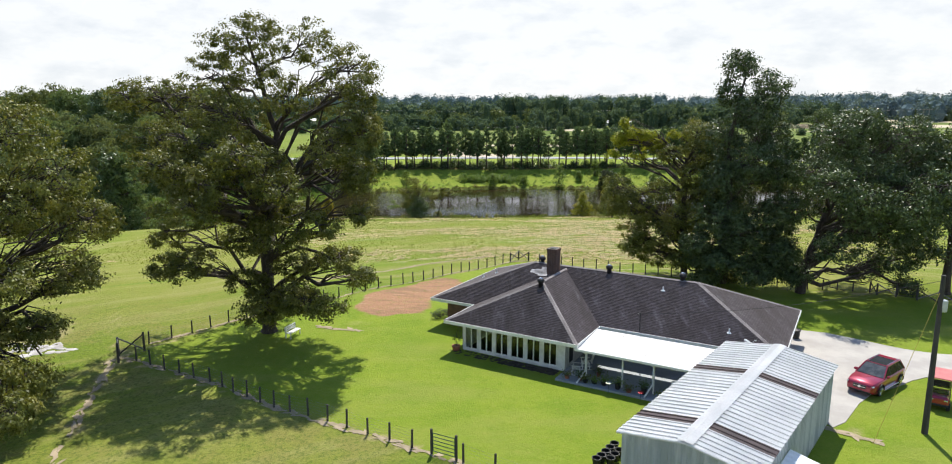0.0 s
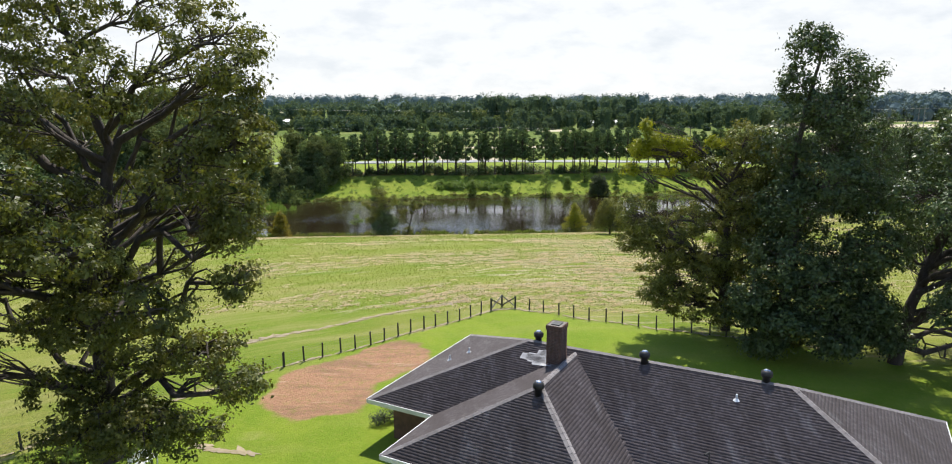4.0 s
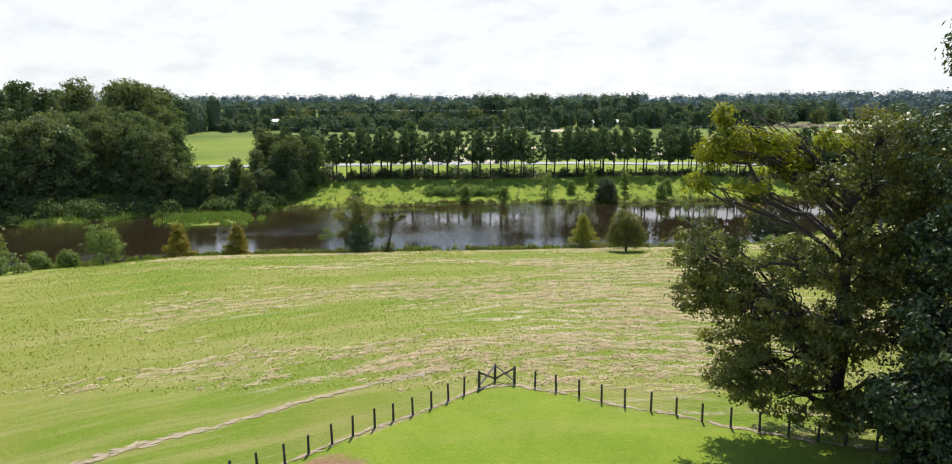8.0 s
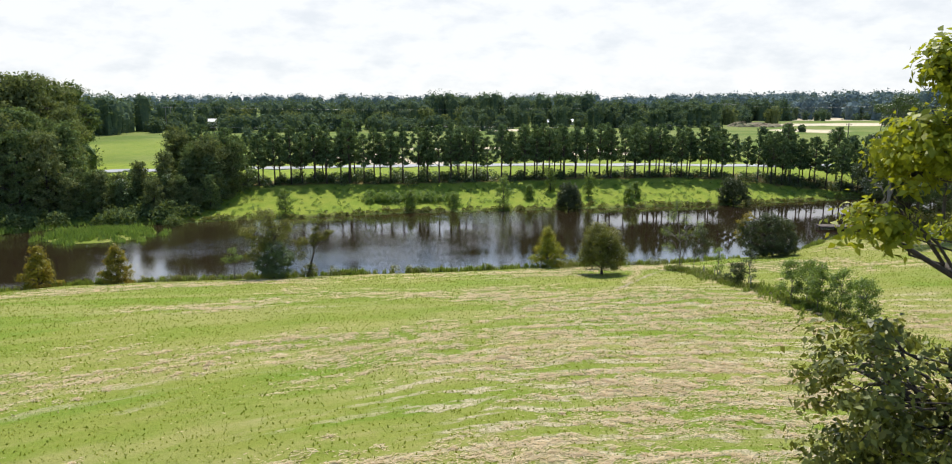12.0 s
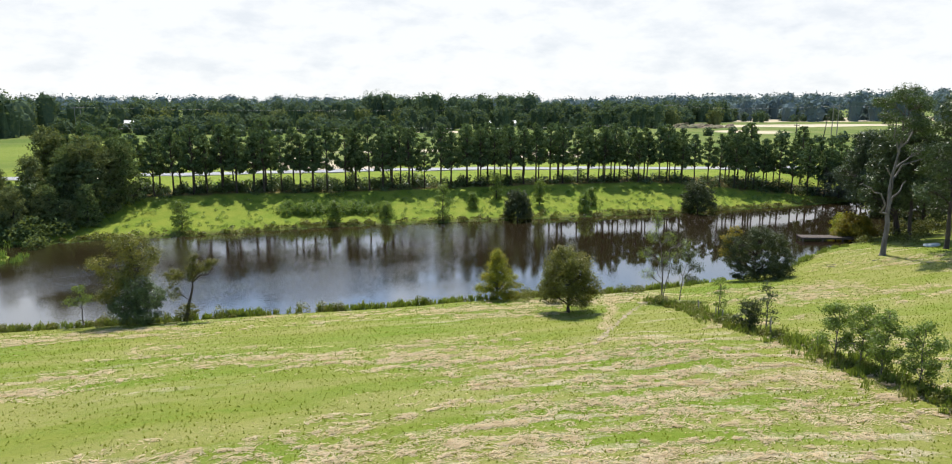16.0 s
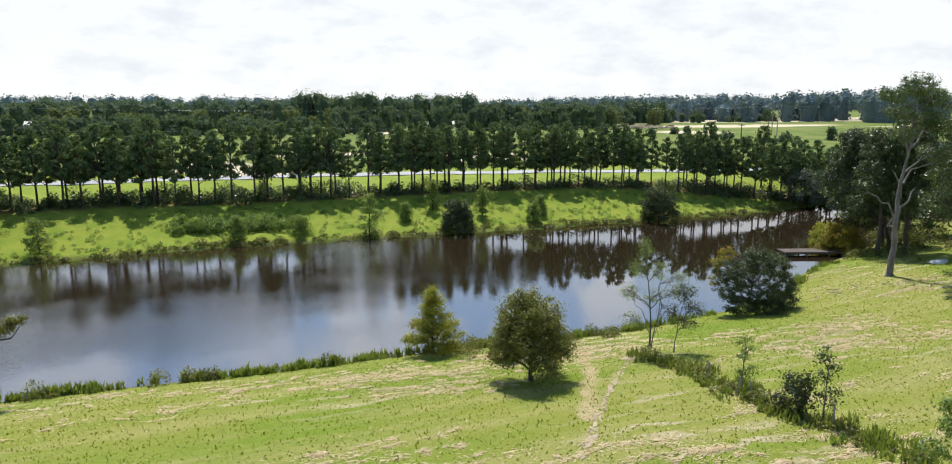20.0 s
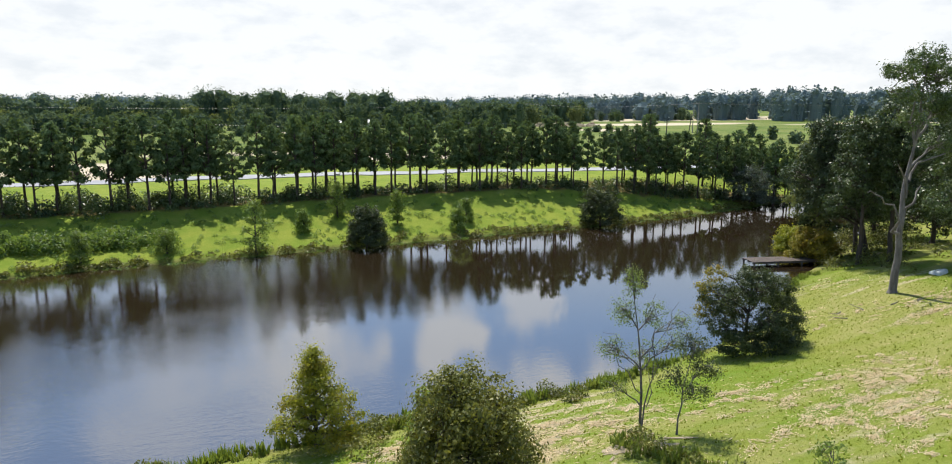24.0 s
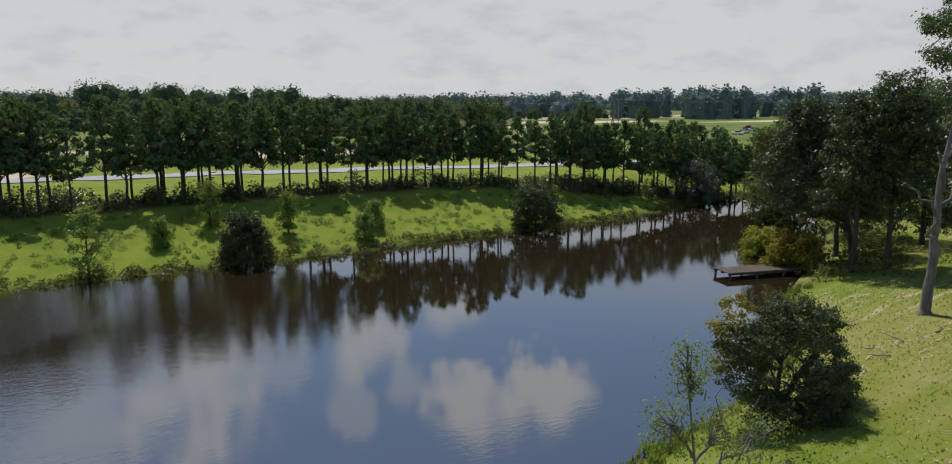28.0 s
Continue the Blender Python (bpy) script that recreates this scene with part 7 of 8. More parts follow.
def suv(m):
    """Front towards +x."""
    t = thing("suv", m, "red mid-size SUV with a black glass roof parked on the drive", "car")
    # lower body: cross-sections along the length
    secs = [(-2.42, 0.80, 0.48, 0.98, 0.12), (-2.36, 0.90, 0.36, 1.06, 0.12), (-1.9, 0.96, 0.27, 1.10, 0.1), (-0.9, 0.97, 0.27, 1.08, 0.08), (0.6, 0.97, 0.27, 1.06, 0.08), (1.1, 0.97, 0.27, 1.07, 0.12), (1.7, 0.95, 0.27, 1.04, 0.16), (2.2, 0.90, 0.27, 0.96, 0.18), (2.40, 0.80, 0.32, 0.86, 0.2), (2.46, 0.68, 0.4, 0.76, 0.14)]
    bm = bmesh.new()
    rings = [[bm.verts.new((x, y, z)) for y, z in rounded_section(w, z0, z1, tk)] for x, w, z0, z1, tk in secs]
    for a, b in zip(rings, rings[1:]):
        for i in range(6):
            bm.faces.new((a[i], b[i], b[(i + 1) % 6], a[(i + 1) % 6]))
    bm.faces.new(rings[0])
    bm.faces.new(rings[-1][::-1])
    bmesh.ops.recalc_face_normals(bm, faces=bm.faces)
    bmesh.ops.bevel(bm, geom=[e for e in bm.edges], offset=0.02, segments=1, affect="EDGES")
    body = part("body", bm, M_RED, t, "glossy red bodywork", True)
    # cabin: glass house tapering to the roof
    bm = bmesh.new()
    low = [(-2.25, 0.86), (-2.25, -0.86), (1.05, -0.90), (1.05, 0.90)]
    high = [(-1.85, 0.66), (-1.85, -0.66), (0.15, -0.68), (0.15, 0.68)]
    lo = [bm.verts.new((x, y, 1.04)) for x, y in low]
    hi = [bm.verts.new((x, y, 1.66)) for x, y in high]
    for i in range(4):
        bm.faces.new((lo[i], lo[(i + 1) % 4], hi[(i + 1) % 4], hi[i]))
    bm.faces.new(hi)
    bmesh.ops.recalc_face_normals(bm, faces=bm.faces)
    part("cabin", bm, M_DARK, t, "dark shaded cabin")

    def sheet(name, pts, mat, out, parent=t, label=""):
        bm = bmesh.new()
        vs = [bm.verts.new(Vector(p) + Vector(out)) for p in pts]
        bm.faces.new(vs)
        bmesh.ops.solidify(bm, geom=bm.faces[:], thickness=0.012)
        return part(name, bm, mat, parent, label)
    glassy = plain("car_window", (0.03, 0.035, 0.04), (0.045, 0.05, 0.055), 1.0, 0.06, 0.0, 20, 0.0)
    # paler than the side glass: a sky reflection painted into the colour
    wind = plain("windscreen", (0.10, 0.12, 0.14), (0.2, 0.22, 0.24), 2.2, 0.05, 0.0, 20, 0.0)
    sheet("windscreen", [(1.0, -0.84, 1.08), (1.0, 0.84, 1.08), (0.2, 0.64, 1.62), (0.2, -0.64, 1.62)], wind, (0.02, 0, 0.02), label="windscreen with pale reflected sky put into its colour")
    sheet("rear_window", [(-2.24, -0.78, 1.1), (-2.24, 0.78, 1.1), (-1.9, 0.62, 1.6), (-1.9, -0.62, 1.6)], glassy, (-0.02, 0, 0.01))
    for s in (-1, 1):
        for a, b, c, d in ((0.85, 0.0, -0.02, 0.18), (-0.06, -1.0, -1.02, -0.08), (-1.08, -2.05, -1.75, -1.1)):
            sheet("side_window", [(a, s * 0.885, 1.1), (b, s * 0.885, 1.1), (c, s * 0.685, 1.6), (d, s * 0.685, 1.6)], glassy, (0, s * 0.012, 0.006))
        bm = bmesh.new()
        for p, q in (((1.05, s * 0.9, 1.06), (0.15, s * 0.68, 1.67)), ((0.15, s * 0.68, 1.67), (-1.85, s * 0.66, 1.67)), ((-1.85, s * 0.66, 1.67), (-2.27, s * 0.86, 1.05))):
            rod(bm, p, q, 0.05, sides=6)
        part("roof_pillar", bm, M_RED, t)
        bm = bmesh.new()
        rod(bm, (-1.7, s * 0.60, 1.74), (0.0, s * 0.62, 1.74), 0.018, sides=6)
        part("roof_rail", bm, M_CHROME, t)
        bm = bmesh.new()
        box(bm, 0.62, min(s * 0.95, s * 1.15), 1.08, 0.84, max(s * 0.95, s * 1.15), 1.24, 0.04)
        part("wing_mirror", bm, M_RED, t)
        bm = bmesh.new()
        box(bm, -1.1, min(s * 0.95, s * 1.04), 0.30, 1.1, max(s * 0.95, s * 1.04), 0.36, 0.01)
        part("running_board", bm, M_CHROME, t)
        bm = bmesh.new()
        box(bm, 2.14, min(s * 0.52, s * 0.86), 0.74, 2.4, max(s * 0.52, s * 0.86), 0.84, 0.03)
        part("headlight", bm, plain("headlamp", (0.5, 0.52, 0.55), (0.3, 0.3, 0.33), 5, 0.08), t, "clear headlight")
        bm = bmesh.new()
        box(bm, -2.46, min(s * 0.45, s * 0.84), 0.86, -2.34, max(s * 0.45, s * 0.84), 0.98, 0.02)
        part("tail_light", bm, plain("tail_lamp", (0.3, 0.01, 0.01), (0.2, 0.01, 0.01), 5, 0.1), t)
        bm = bmesh.new()
        for hx in (-0.75, 0.3):
            box(bm, hx, min(s * 0.965, s * 1.0), 0.94, hx + 0.2, max(s * 0.965, s * 1.0), 0.97, 0.006)
        part("door_handle", bm, M_CHROME, t)
    bm = bmesh.new()
    box(bm, -1.86, -0.68, 1.64, 0.16, 0.68, 1.70, 0.03)
    part("roof_frame", bm, M_RED, t)
    bm = bmesh.new()
    box(bm, -1.35, -0.56, 1.695, 0.10, 0.56, 1.715, 0.008)
    part("sunroof", bm, glassy, t, "black panoramic glass roof")
    bm = bmesh.new()
    box(bm, 2.38, -0.42, 0.52, 2.49, 0.42, 0.80, 0.04)
    part("grille", bm, M_BLACK, t, "black grille")
    bm = bmesh.new()
    box(bm, 2.48, -0.38, 0.65, 2.50, 0.38, 0.68)
    lathe(bm, [(0.09, 0), (0.09, 0.015)], 16, (0, 0, 0))
    bmesh.ops.transform(bm, matrix=Matrix.Translation((2.495, 0, 0.665)) @ Matrix.Rotation(radians(90), 4, "Y"), verts=bm.verts[-32:])
    part("grille_bar", bm, M_CHROME, t, "chrome bar with a round badge")
    bm = bmesh.new()
    box(bm, 2.3, -0.7, 0.27, 2.47, 0.7, 0.42, 0.04)
    part("bumper", bm, M_BLACK, t)
    for x in (-1.48, 1.50):
        for s in (-1, 1):
            bm = bmesh.new()
            lathe(bm, [(0.26, -0.12), (0.36, -0.12), (0.385, -0.08), (0.385, 0.08), (0.36, 0.12), (0.26, 0.12)], 22)
            bmesh.ops.transform(bm, matrix=Matrix.Translation((x, s * 0.87, 0.385)) @ Matrix.Rotation(radians(90), 4, "X"), verts=bm.verts)
            w = part("wheel", bm, M_RUBBER, t, "black tyre")
            bm = bmesh.new()
            lathe(bm, [(0.26, 0.0), (0.26, 0.02), (0.2, 0.0), (0.07, 0.0), (0.06, 0.03), (0.01, 0.03)], 18)
            for k in range(5):
                box(bm, 0.05, -0.03, 0.0, 0.25, 0.03, 0.03, 0, Matrix.Rotation(k * TAU / 5, 4, "Z"))
            bmesh.ops.transform(bm, matrix=Matrix.Translation((x, s * 0.99, 0.385)) @ Matrix.Rotation(radians(-90 * s), 4, "X"), verts=bm.verts)
            part("rim", bm, M_CHROME, w, "silver alloy rim")
            bm = bmesh.new()
            lathe(bm, [(0.46, -0.06), (0.46, 0.03), (0.40, 0.03), (0.40, -0.06)], 22)
            bmesh.ops.delete(bm, geom=[v for v in bm.verts if v.co.y < -0.12], context="VERTS")
            bmesh.ops.transform(bm, matrix=Matrix.Translation((x, s * 0.955, 0.385)) @ Matrix.Rotation(radians(90), 4, "X"), verts=bm.verts)
            part("wheel_arch", bm, M_BLACK, t)
    return t


suv(Matrix.Translation((25.55, 40.7, land_at(25.55, 40.7) + 0.035)) @ Matrix.Rotation(radians(217), 4, "Z") @ Matrix.Scale(0.93, 4))


def golf_cart(m):
    t = thing("golf_cart", m, "red golf cart with a pinkish canopy parked on the grass", "golf cart")
    bm = bmesh.new()
    box(bm, -1.1, -0.55, 0.28, 0.75, 0.55, 0.62, 0.06)
    box(bm, 0.6, -0.52, 0.3, 1.15, 0.52, 0.85, 0.12)
    part("body", bm, M_RED, t)
    bm = bmesh.new()
    box(bm, -1.15, -0.6, 1.82, 0.85, 0.6, 1.90, 0.035)
    part("canopy", bm, plain("faded_red_plastic", (0.52, 0.16, 0.15), (0.45, 0.12, 0.12), 2, 0.5), t, "faded red plastic canopy")
    for x, y in ((0.72, -0.52), (0.72, 0.52), (-1.0, -0.52), (-1.0, 0.52)):
        bm = bmesh.new()
        rod(bm, (x + (0.15 if x > 0 else 0), y, 0.6), (x, y, 1.83), 0.022, sides=6)
        part("canopy_post", bm, M_BLACK, t)
    bm = bmesh.new()
    box(bm, -0.55, -0.5, 0.62, 0.0, 0.5, 0.80, 0.05)
    part("seat", bm, M_BLACK, t)
    bm = bmesh.new()
    box(bm, -0.65, -0.5, 0.85, -0.52, 0.5, 1.3, 0.05)
    part("backrest", bm, M_BLACK, t)
    bm = bmesh.new()
    box(bm, 0.80, -0.5, 0.86, 0.82, 0.5, 1.5)
    part("windscreen", bm, M_GLASS, t)
    bm = bmesh.new()
    rod(bm, (0.62, -0.25, 0.75), (0.4, -0.25, 1.05), 0.02, sides=6)
    lathe(bm, [(0.17, -0.012), (0.17, 0.012), (0.145, 0.012), (0.145, -0.012)], 16, (0.4, -0.25, 1.06))
    part("steering_wheel", bm, M_BLACK, t)
    for y in (-0.35, 0.35):
        bm = bmesh.new()
        box(bm, 1.12, y - 0.1, 0.62, 1.17, y + 0.1, 0.70, 0.02)
        part("headlight", bm, M_CHROME, t)
    bm = bmesh.new()
    box(bm, 1.08, -0.5, 0.28, 1.2, 0.5, 0.42, 0.04)
    part("bumper", bm, M_BLACK, t)
    for x in (-0.8, 0.85):
        for s in (-1, 1):
            bm = bmesh.new()
            lathe(bm, [(0.13, -0.1), (0.22, -0.1), (0.24, -0.06), (0.24, 0.06), (0.22, 0.1), (0.13, 0.1)], 16)
            bmesh.ops.transform(bm, matrix=Matrix.Translation((x, s * 0.5, 0.24)) @ Matrix.Rotation(radians(90), 4, "X"), verts=bm.verts)
            part("wheel", bm, M_RUBBER, t)
    return t


golf_cart(Matrix.Translation((27.9, 38.2, land_at(27.9, 38.2))) @ Matrix.Rotation(radians(235), 4, "Z"))

# ---- utility pole by the drive ----
pole = thing("utility_pole", stand(24.7, 34.5), "tall dark wooden utility pole beside the drive", "utility pole")
bm = bmesh.new()
rod(bm, (0, 0, -0.4), (0.1, 0.3, 8.9), 0.17, 0.11, 12)
part("shaft", bm, M_POST, pole)
bm = bmesh.new()
box(bm, 0.12, 0.1, 6.9, 0.42, 0.4, 7.55, 0.04)
part("transformer", bm, plain("pale_enamel", (0.55, 0.57, 0.58), (0.48, 0.5, 0.5), 3, 0.4), pole, "pale grey transformer can")
bm = bmesh.new()
rod(bm, (0.1, 0.3, 8.2), (-3.6, -1.3, 0.05), 0.012, sides=5)
part("guy_wire", bm, plain("yellow_guard", (0.5, 0.36, 0.05), (0.4, 0.3, 0.05), 3, 0.5), pole, "yellow-sleeved guy wire")
wire = thing("power_cable", Matrix.Translation((24.8, 34.8, 16.0)), "thin service cable from the pole to the house", "cable")
bm = bmesh.new()
end = HOUSE @ Vector((3.6, -4.15, on_roof(3.6, -4.1) + 1.25))
a, b = Vector((0, 0, -0.1)), end - Vector((24.8, 34.8, 16.0))
pts = [a + (b - a) * (i / 12) - Vector((0, 0, 0.5 * math.sin(math.pi * i / 12))) for i in range(13)]
for p, q in zip(pts, pts[1:]):
    rod(bm, p, q, 0.012, sides=4)
part("strand", bm, M_BLACK, wire)
t = thing("rubbish_bin", stand(24.6, 49.6, 0, 1.0, 0.035), "black plastic bin beside the house corner", "bin")
bm = bmesh.new()
lathe(bm, [(0.24, 0), (0.29, 0.6), (0.32, 0.6), (0.32, 0.68), (0.1, 0.76), (0.01, 0.76)], 16)
part("bin_body", bm, M_BLACK, t)

# ---- dock ----
M_DOCK = plain("dock_planks", (0.12, 0.09, 0.07), (0.06, 0.048, 0.04), 1.2, 0.85, 0.0, 20.0, 0.4, 0.01, None, 0.4)
DOCK = Matrix.Translation((77.2, 169.6, 0)) @ Matrix.Rotation(radians(-14), 4, "Z")
dock = thing("dock", DOCK, "low weathered wooden dock on dark piles", "dock")
k = 0
for i in range(44):
    bm = bmesh.new()
    box(bm, i * 0.205, -1.2 + random.uniform(-0.03, 0.03), 0.60, i * 0.205 + 0.185, 1.2 + random.uniform(-0.03, 0.03), 0.64 + random.uniform(0, 0.008))
    part("plank", bm, M_DOCK, dock)
for y in (-1.1, 0, 1.1):
    bm = bmesh.new()
    box(bm, 0, y - 0.05, 0.38, 9.0, y + 0.05, 0.60)
    part("joist", bm, M_POST, dock)
for x in (0.2, 3.2, 6.2, 8.8):
    for y in (-1.15, 1.15):
        bm = bmesh.new()
        rod(bm, (x, y, -1.4), (x, y, 0.62), 0.11, sides=8)
        part("pile", bm, M_POST, dock)


# ---- road beyond the pines ----
def ribbon(name, line, width, mat, lift, label, category):
    pts = [tuple(p) for p in line]
    dense = []
    for (ax, ay), (bx, by) in zip(pts, pts[1:]):
        n = max(1, int(math.hypot(bx - ax, by - ay) / 4))
        dense += [(ax + (bx - ax) * i / n, ay + (by - ay) * i / n) for i in range(n)]
    dense.append(pts[-1])
    bm = bmesh.new()
    prev = None
    for i, (x, y) in enumerate(dense):
        ax, ay = dense[max(0, i - 1)]
        bx, by = dense[min(len(dense) - 1, i + 1)]
        d = Vector((bx - ax, by - ay, 0)).normalized()
        n = Vector((-d.y, d.x, 0)) * width / 2
        row = [bm.verts.new((x + s * n.x, y + s * n.y, max(land_at(x + s * n.x, y + s * n.y), land_at(x, y)) + lift)) for s in (-1, 0, 1)]
        if prev:
            for j in range(2):
                bm.faces.new((prev[j], row[j], row[j + 1], prev[j + 1]))
        prev = row
    bmesh.ops.recalc_face_normals(bm, faces=bm.faces)
    r = bmesh.ops.extrude_face_region(bm, geom=bm.faces[:])
    bmesh.ops.translate(bm, vec=(0, 0, -0.4), verts=[v for v in r["geom"] if isinstance(v, bmesh.types.BMVert)])
    bmesh.ops.recalc_face_normals(bm, faces=bm.faces)
    return tagged(part(name, bm, mat), label, category, kind="structure")


M_ROAD = plain("pale_road", (0.31, 0.31, 0.32), (0.25, 0.25, 0.26), 0.15, 0.85, 0.0, 6.0, 0.2)
ribbon("road", [(-260, 228), (-140, 240), (-70, 249), (-45, 253), (10, 256), (40, 255), (75, 250), (104, 243), (136, 238), (190, 232), (300, 225)], 7.0, M_ROAD, 0.12, "pale concrete road behind the pine row", "road")


# ---- by the bare tree ----
def upturned_boat(x, y, turn):
    t = thing("boat", stand(x, y, radians(turn)), "small pale upturned boat lying on the grass", "boat")
    bm = bmesh.new()
    rings = []
    for s in (-1.3, -1.0, -0.5, 0.2, 0.8, 1.2, 1.38):
        w = 0.55 * (1 - max(0.0, s / 1.4) ** 2 * 0.85) * (0.9 if s < -1.2 else 1.0)
        h = 0.36 * (1 - max(0.0, s / 1.5) ** 3 * 0.6)
        rings.append([bm.verts.new((s, w * math.cos(a), 0.03 + h * math.sin(a) ** 0.7)) for a in (0.0, 0.5, 1.1, math.pi / 2, math.pi - 1.1, math.pi - 0.5, math.pi - 1e-6)])
    for a, b in zip(rings, rings[1:]):
        for i in range(6):
            bm.faces.new((a[i], b[i], b[i + 1], a[i + 1]))
    bm.faces.new(rings[0])
    bm.faces.new(rings[-1][::-1])
    part("hull", bm, plain("pale_hull", (0.62, 0.66, 0.64), (0.45, 0.5, 0.48), 2.0, 0.4), t, smooth=True)
    bm = bmesh.new()
    box(bm, -1.2, -0.02, 0.36, 1.0, 0.02, 0.42, 0.01)
    part("keel", bm, M_GREYWOOD, t)


upturned_boat(84.6, 152.2, 10)
rng = np.random.default_rng(640)
for x, y in ((67.6, 149.2), (69.0, 148.2), (66.2, 147.4), (71.5, 147.6)):
    a = rng.uniform(0, TAU)
    bm = bmesh.new()
    p = Vector((0, 0, 0.06))
    for i in range(4):
        q = p + Vector((math.cos(a) * 0.4, math.sin(a) * 0.4, rng.uniform(-0.02, 0.05)))
        rod(bm, p, q, 0.05 - 0.009 * i, 0.041 - 0.009 * i, 6)
        p, a = q, a + rng.normal() * 0.35
    ob = part("fallen_branch", bm, M_BARK_PALE)
    ob.matrix_world = stand(x, y)
    tagged(ob, "bare grey branch fallen on the grass", "branch")


# ---- far off: houses, poles, wires, vehicles ----
M_ROOFPALE = plain("pale_metal_roof", (0.7, 0.7, 0.7), (0.55, 0.55, 0.55), 0.5, 0.5)
M_ROOFRED = plain("red_roof", (0.34, 0.14, 0.11), (0.26, 0.11, 0.09), 0.5, 0.8)
M_WALLS = plain("far_house_wall", (0.55, 0.52, 0.47), (0.42, 0.39, 0.35), 0.4, 0.85)


def far_house(x, y, turn, lx, ly, h, roof_mat, label):
    t = thing("house", stand(x, y, radians(turn)), label, "house")
    bm = bmesh.new()
    box(bm, -lx / 2, -ly / 2, -0.6, lx / 2, ly / 2, h)
    part("wall", bm, M_WALLS, t)
    bm = bmesh.new()
    k = h + ly * 0.28
    vs = [bm.verts.new(p) for p in ((-lx / 2 - 0.4, -ly / 2 - 0.4, h), (lx / 2 + 0.4, -ly / 2 - 0.4, h), (lx / 2 + 0.4, ly / 2 + 0.4, h), (-lx / 2 - 0.4, ly / 2 + 0.4, h), (-lx / 2 - 0.4, 0, k), (lx / 2 + 0.4, 0, k))]
    for f in ((0, 1, 5, 4), (2, 3, 4, 5), (1, 2, 5), (3, 0, 4), (3, 2, 1, 0)):
        bm.faces.new([vs[i] for i in f])
    part("roof", bm, roof_mat, t)
    for i in range(max(2, int(lx / 4))):
        wx = -lx / 2 + (i + 0.5) * lx / max(2, int(lx / 4))
        bm = bmesh.new()
        box(bm, wx - 0.6, -ly / 2 - 0.05, h * 0.35, wx + 0.6, -ly / 2 + 0.02, h * 0.8)
        part("window", bm, M_DARK, t)


for spec in ((-74, 520, 10, 11, 7, 2.8, M_ROOFRED, "low house with a red roof before the woods"), (-62, 532, -8, 7, 6, 2.6, M_ROOFPALE, "small house with a pale roof before the woods"), (106, 540, 5, 8, 6, 2.4, M_ROOFPALE, "pale-roofed farm shed before the woods"),
             (118, 544, 0, 10, 6, 2.4, M_ROOFPALE, "long pale-roofed shed before the woods"), (130, 548, 0, 6, 5, 2.4, M_ROOFRED, "small outbuilding before the woods"), (-135, 556, 12, 10, 7, 2.8, M_ROOFPALE, "house with a pale roof among trees"),
             (252, 660, 0, 18, 9, 3.6, M_ROOFPALE, "large pale barn on the plain"), (275, 670, 8, 12, 8, 3.4, M_ROOFPALE, "pale barn on the plain")):
    far_house(*spec)


def power_pole(x, y, h, frame_type=False, lean=0.0):
    t = thing("power_pole", stand(x, y), "tall H-frame transmission pole" if frame_type else "wooden power pole with a cross arm", "power pole", "power line poles")
    for dx in ((-1.6, 1.6) if frame_type else (0.0,)):
        bm = bmesh.new()
        rod(bm, (dx, 0, -0.5), (dx + lean, 0, h), 0.24, 0.16, 8)
        part("shaft", bm, M_GREYWOOD if frame_type else M_POST, t)
    bm = bmesh.new()
    w = 3.4 if frame_type else 1.3
    box(bm, -w + lean, -0.1, h - 1.0, w + lean, 0.1, h - 0.75)
    part("cross_arm", bm, M_GREYWOOD, t)
    for dx in (-w + 0.2, 0, w - 0.2):
        bm = bmesh.new()
        rod(bm, (dx + lean, 0, h - 0.75), (dx + lean, 0, h - 0.3), 0.08, sides=6)
        part("insulator", bm, M_CHROME, t)


POLES = [(258, 394, 16, True, 0.0), (228, 363, 11, False, 1.6), (252, 573, 15, True, 0.0), (108, 332, 9, False, 0.0), (20, 330, 9, False, 0.0), (-70, 330, 9, False, 0.0), (190, 330, 9, False, 0.0), (420, 300, 16, True, 0.0), (-150, 520, 14, True, 0.0)]
for spec in POLES:
    power_pole(*spec)


def wires(a, b, za, zb, sag, offs, label, thick=0.02):
    t = thing("power_line", Matrix.Translation((a[0], a[1], za)), label, "cable")
    for off in offs:
        bm = bmesh.new()
        p0, p1 = Vector((0, off, 0)), Vector((b[0] - a[0], b[1] - a[1] + off, zb - za))
        pts = [p0 + (p1 - p0) * (i / 16) - Vector((0, 0, sag * 4 * (i / 16) * (1 - i / 16))) for i in range(17)]
        bm.free()
        v, f = tube([p[:] for p in pts], [thick] * 17, 4)
        arrays("strand", v, f, M_WIRE, t)


z1 = land_at(252, 573) + 14.3
wires((-150, 520), (252, 573), land_at(-150, 520) + 13.3, z1, 3.0, (-1.6, 1.6), "pale transmission wires across the fields")
wires((252, 573), (258, 394), z1, land_at(258, 394) + 15.3, 2.0, (-1.6, 1.6), "pale transmission wires across the fields")
wires((258, 394), (420, 300), land_at(258, 394) + 15.3, land_at(420, 300) + 15.3, 2.0, (-1.6, 1.6), "pale transmission wires across the fields")
for a, b in (((-70, 330), (20, 330)), ((20, 330), (108, 332)), ((108, 332), (190, 330))):
    wires(a, b, land_at(*a) + 8.4, land_at(*b) + 8.4, 0.9, (-0.5, 0.5), "thin roadside power wires", 0.009)

M_BLUE = plain("blue_paint", (0.08, 0.25, 0.42), (0.06, 0.2, 0.36), 1, 0.4)


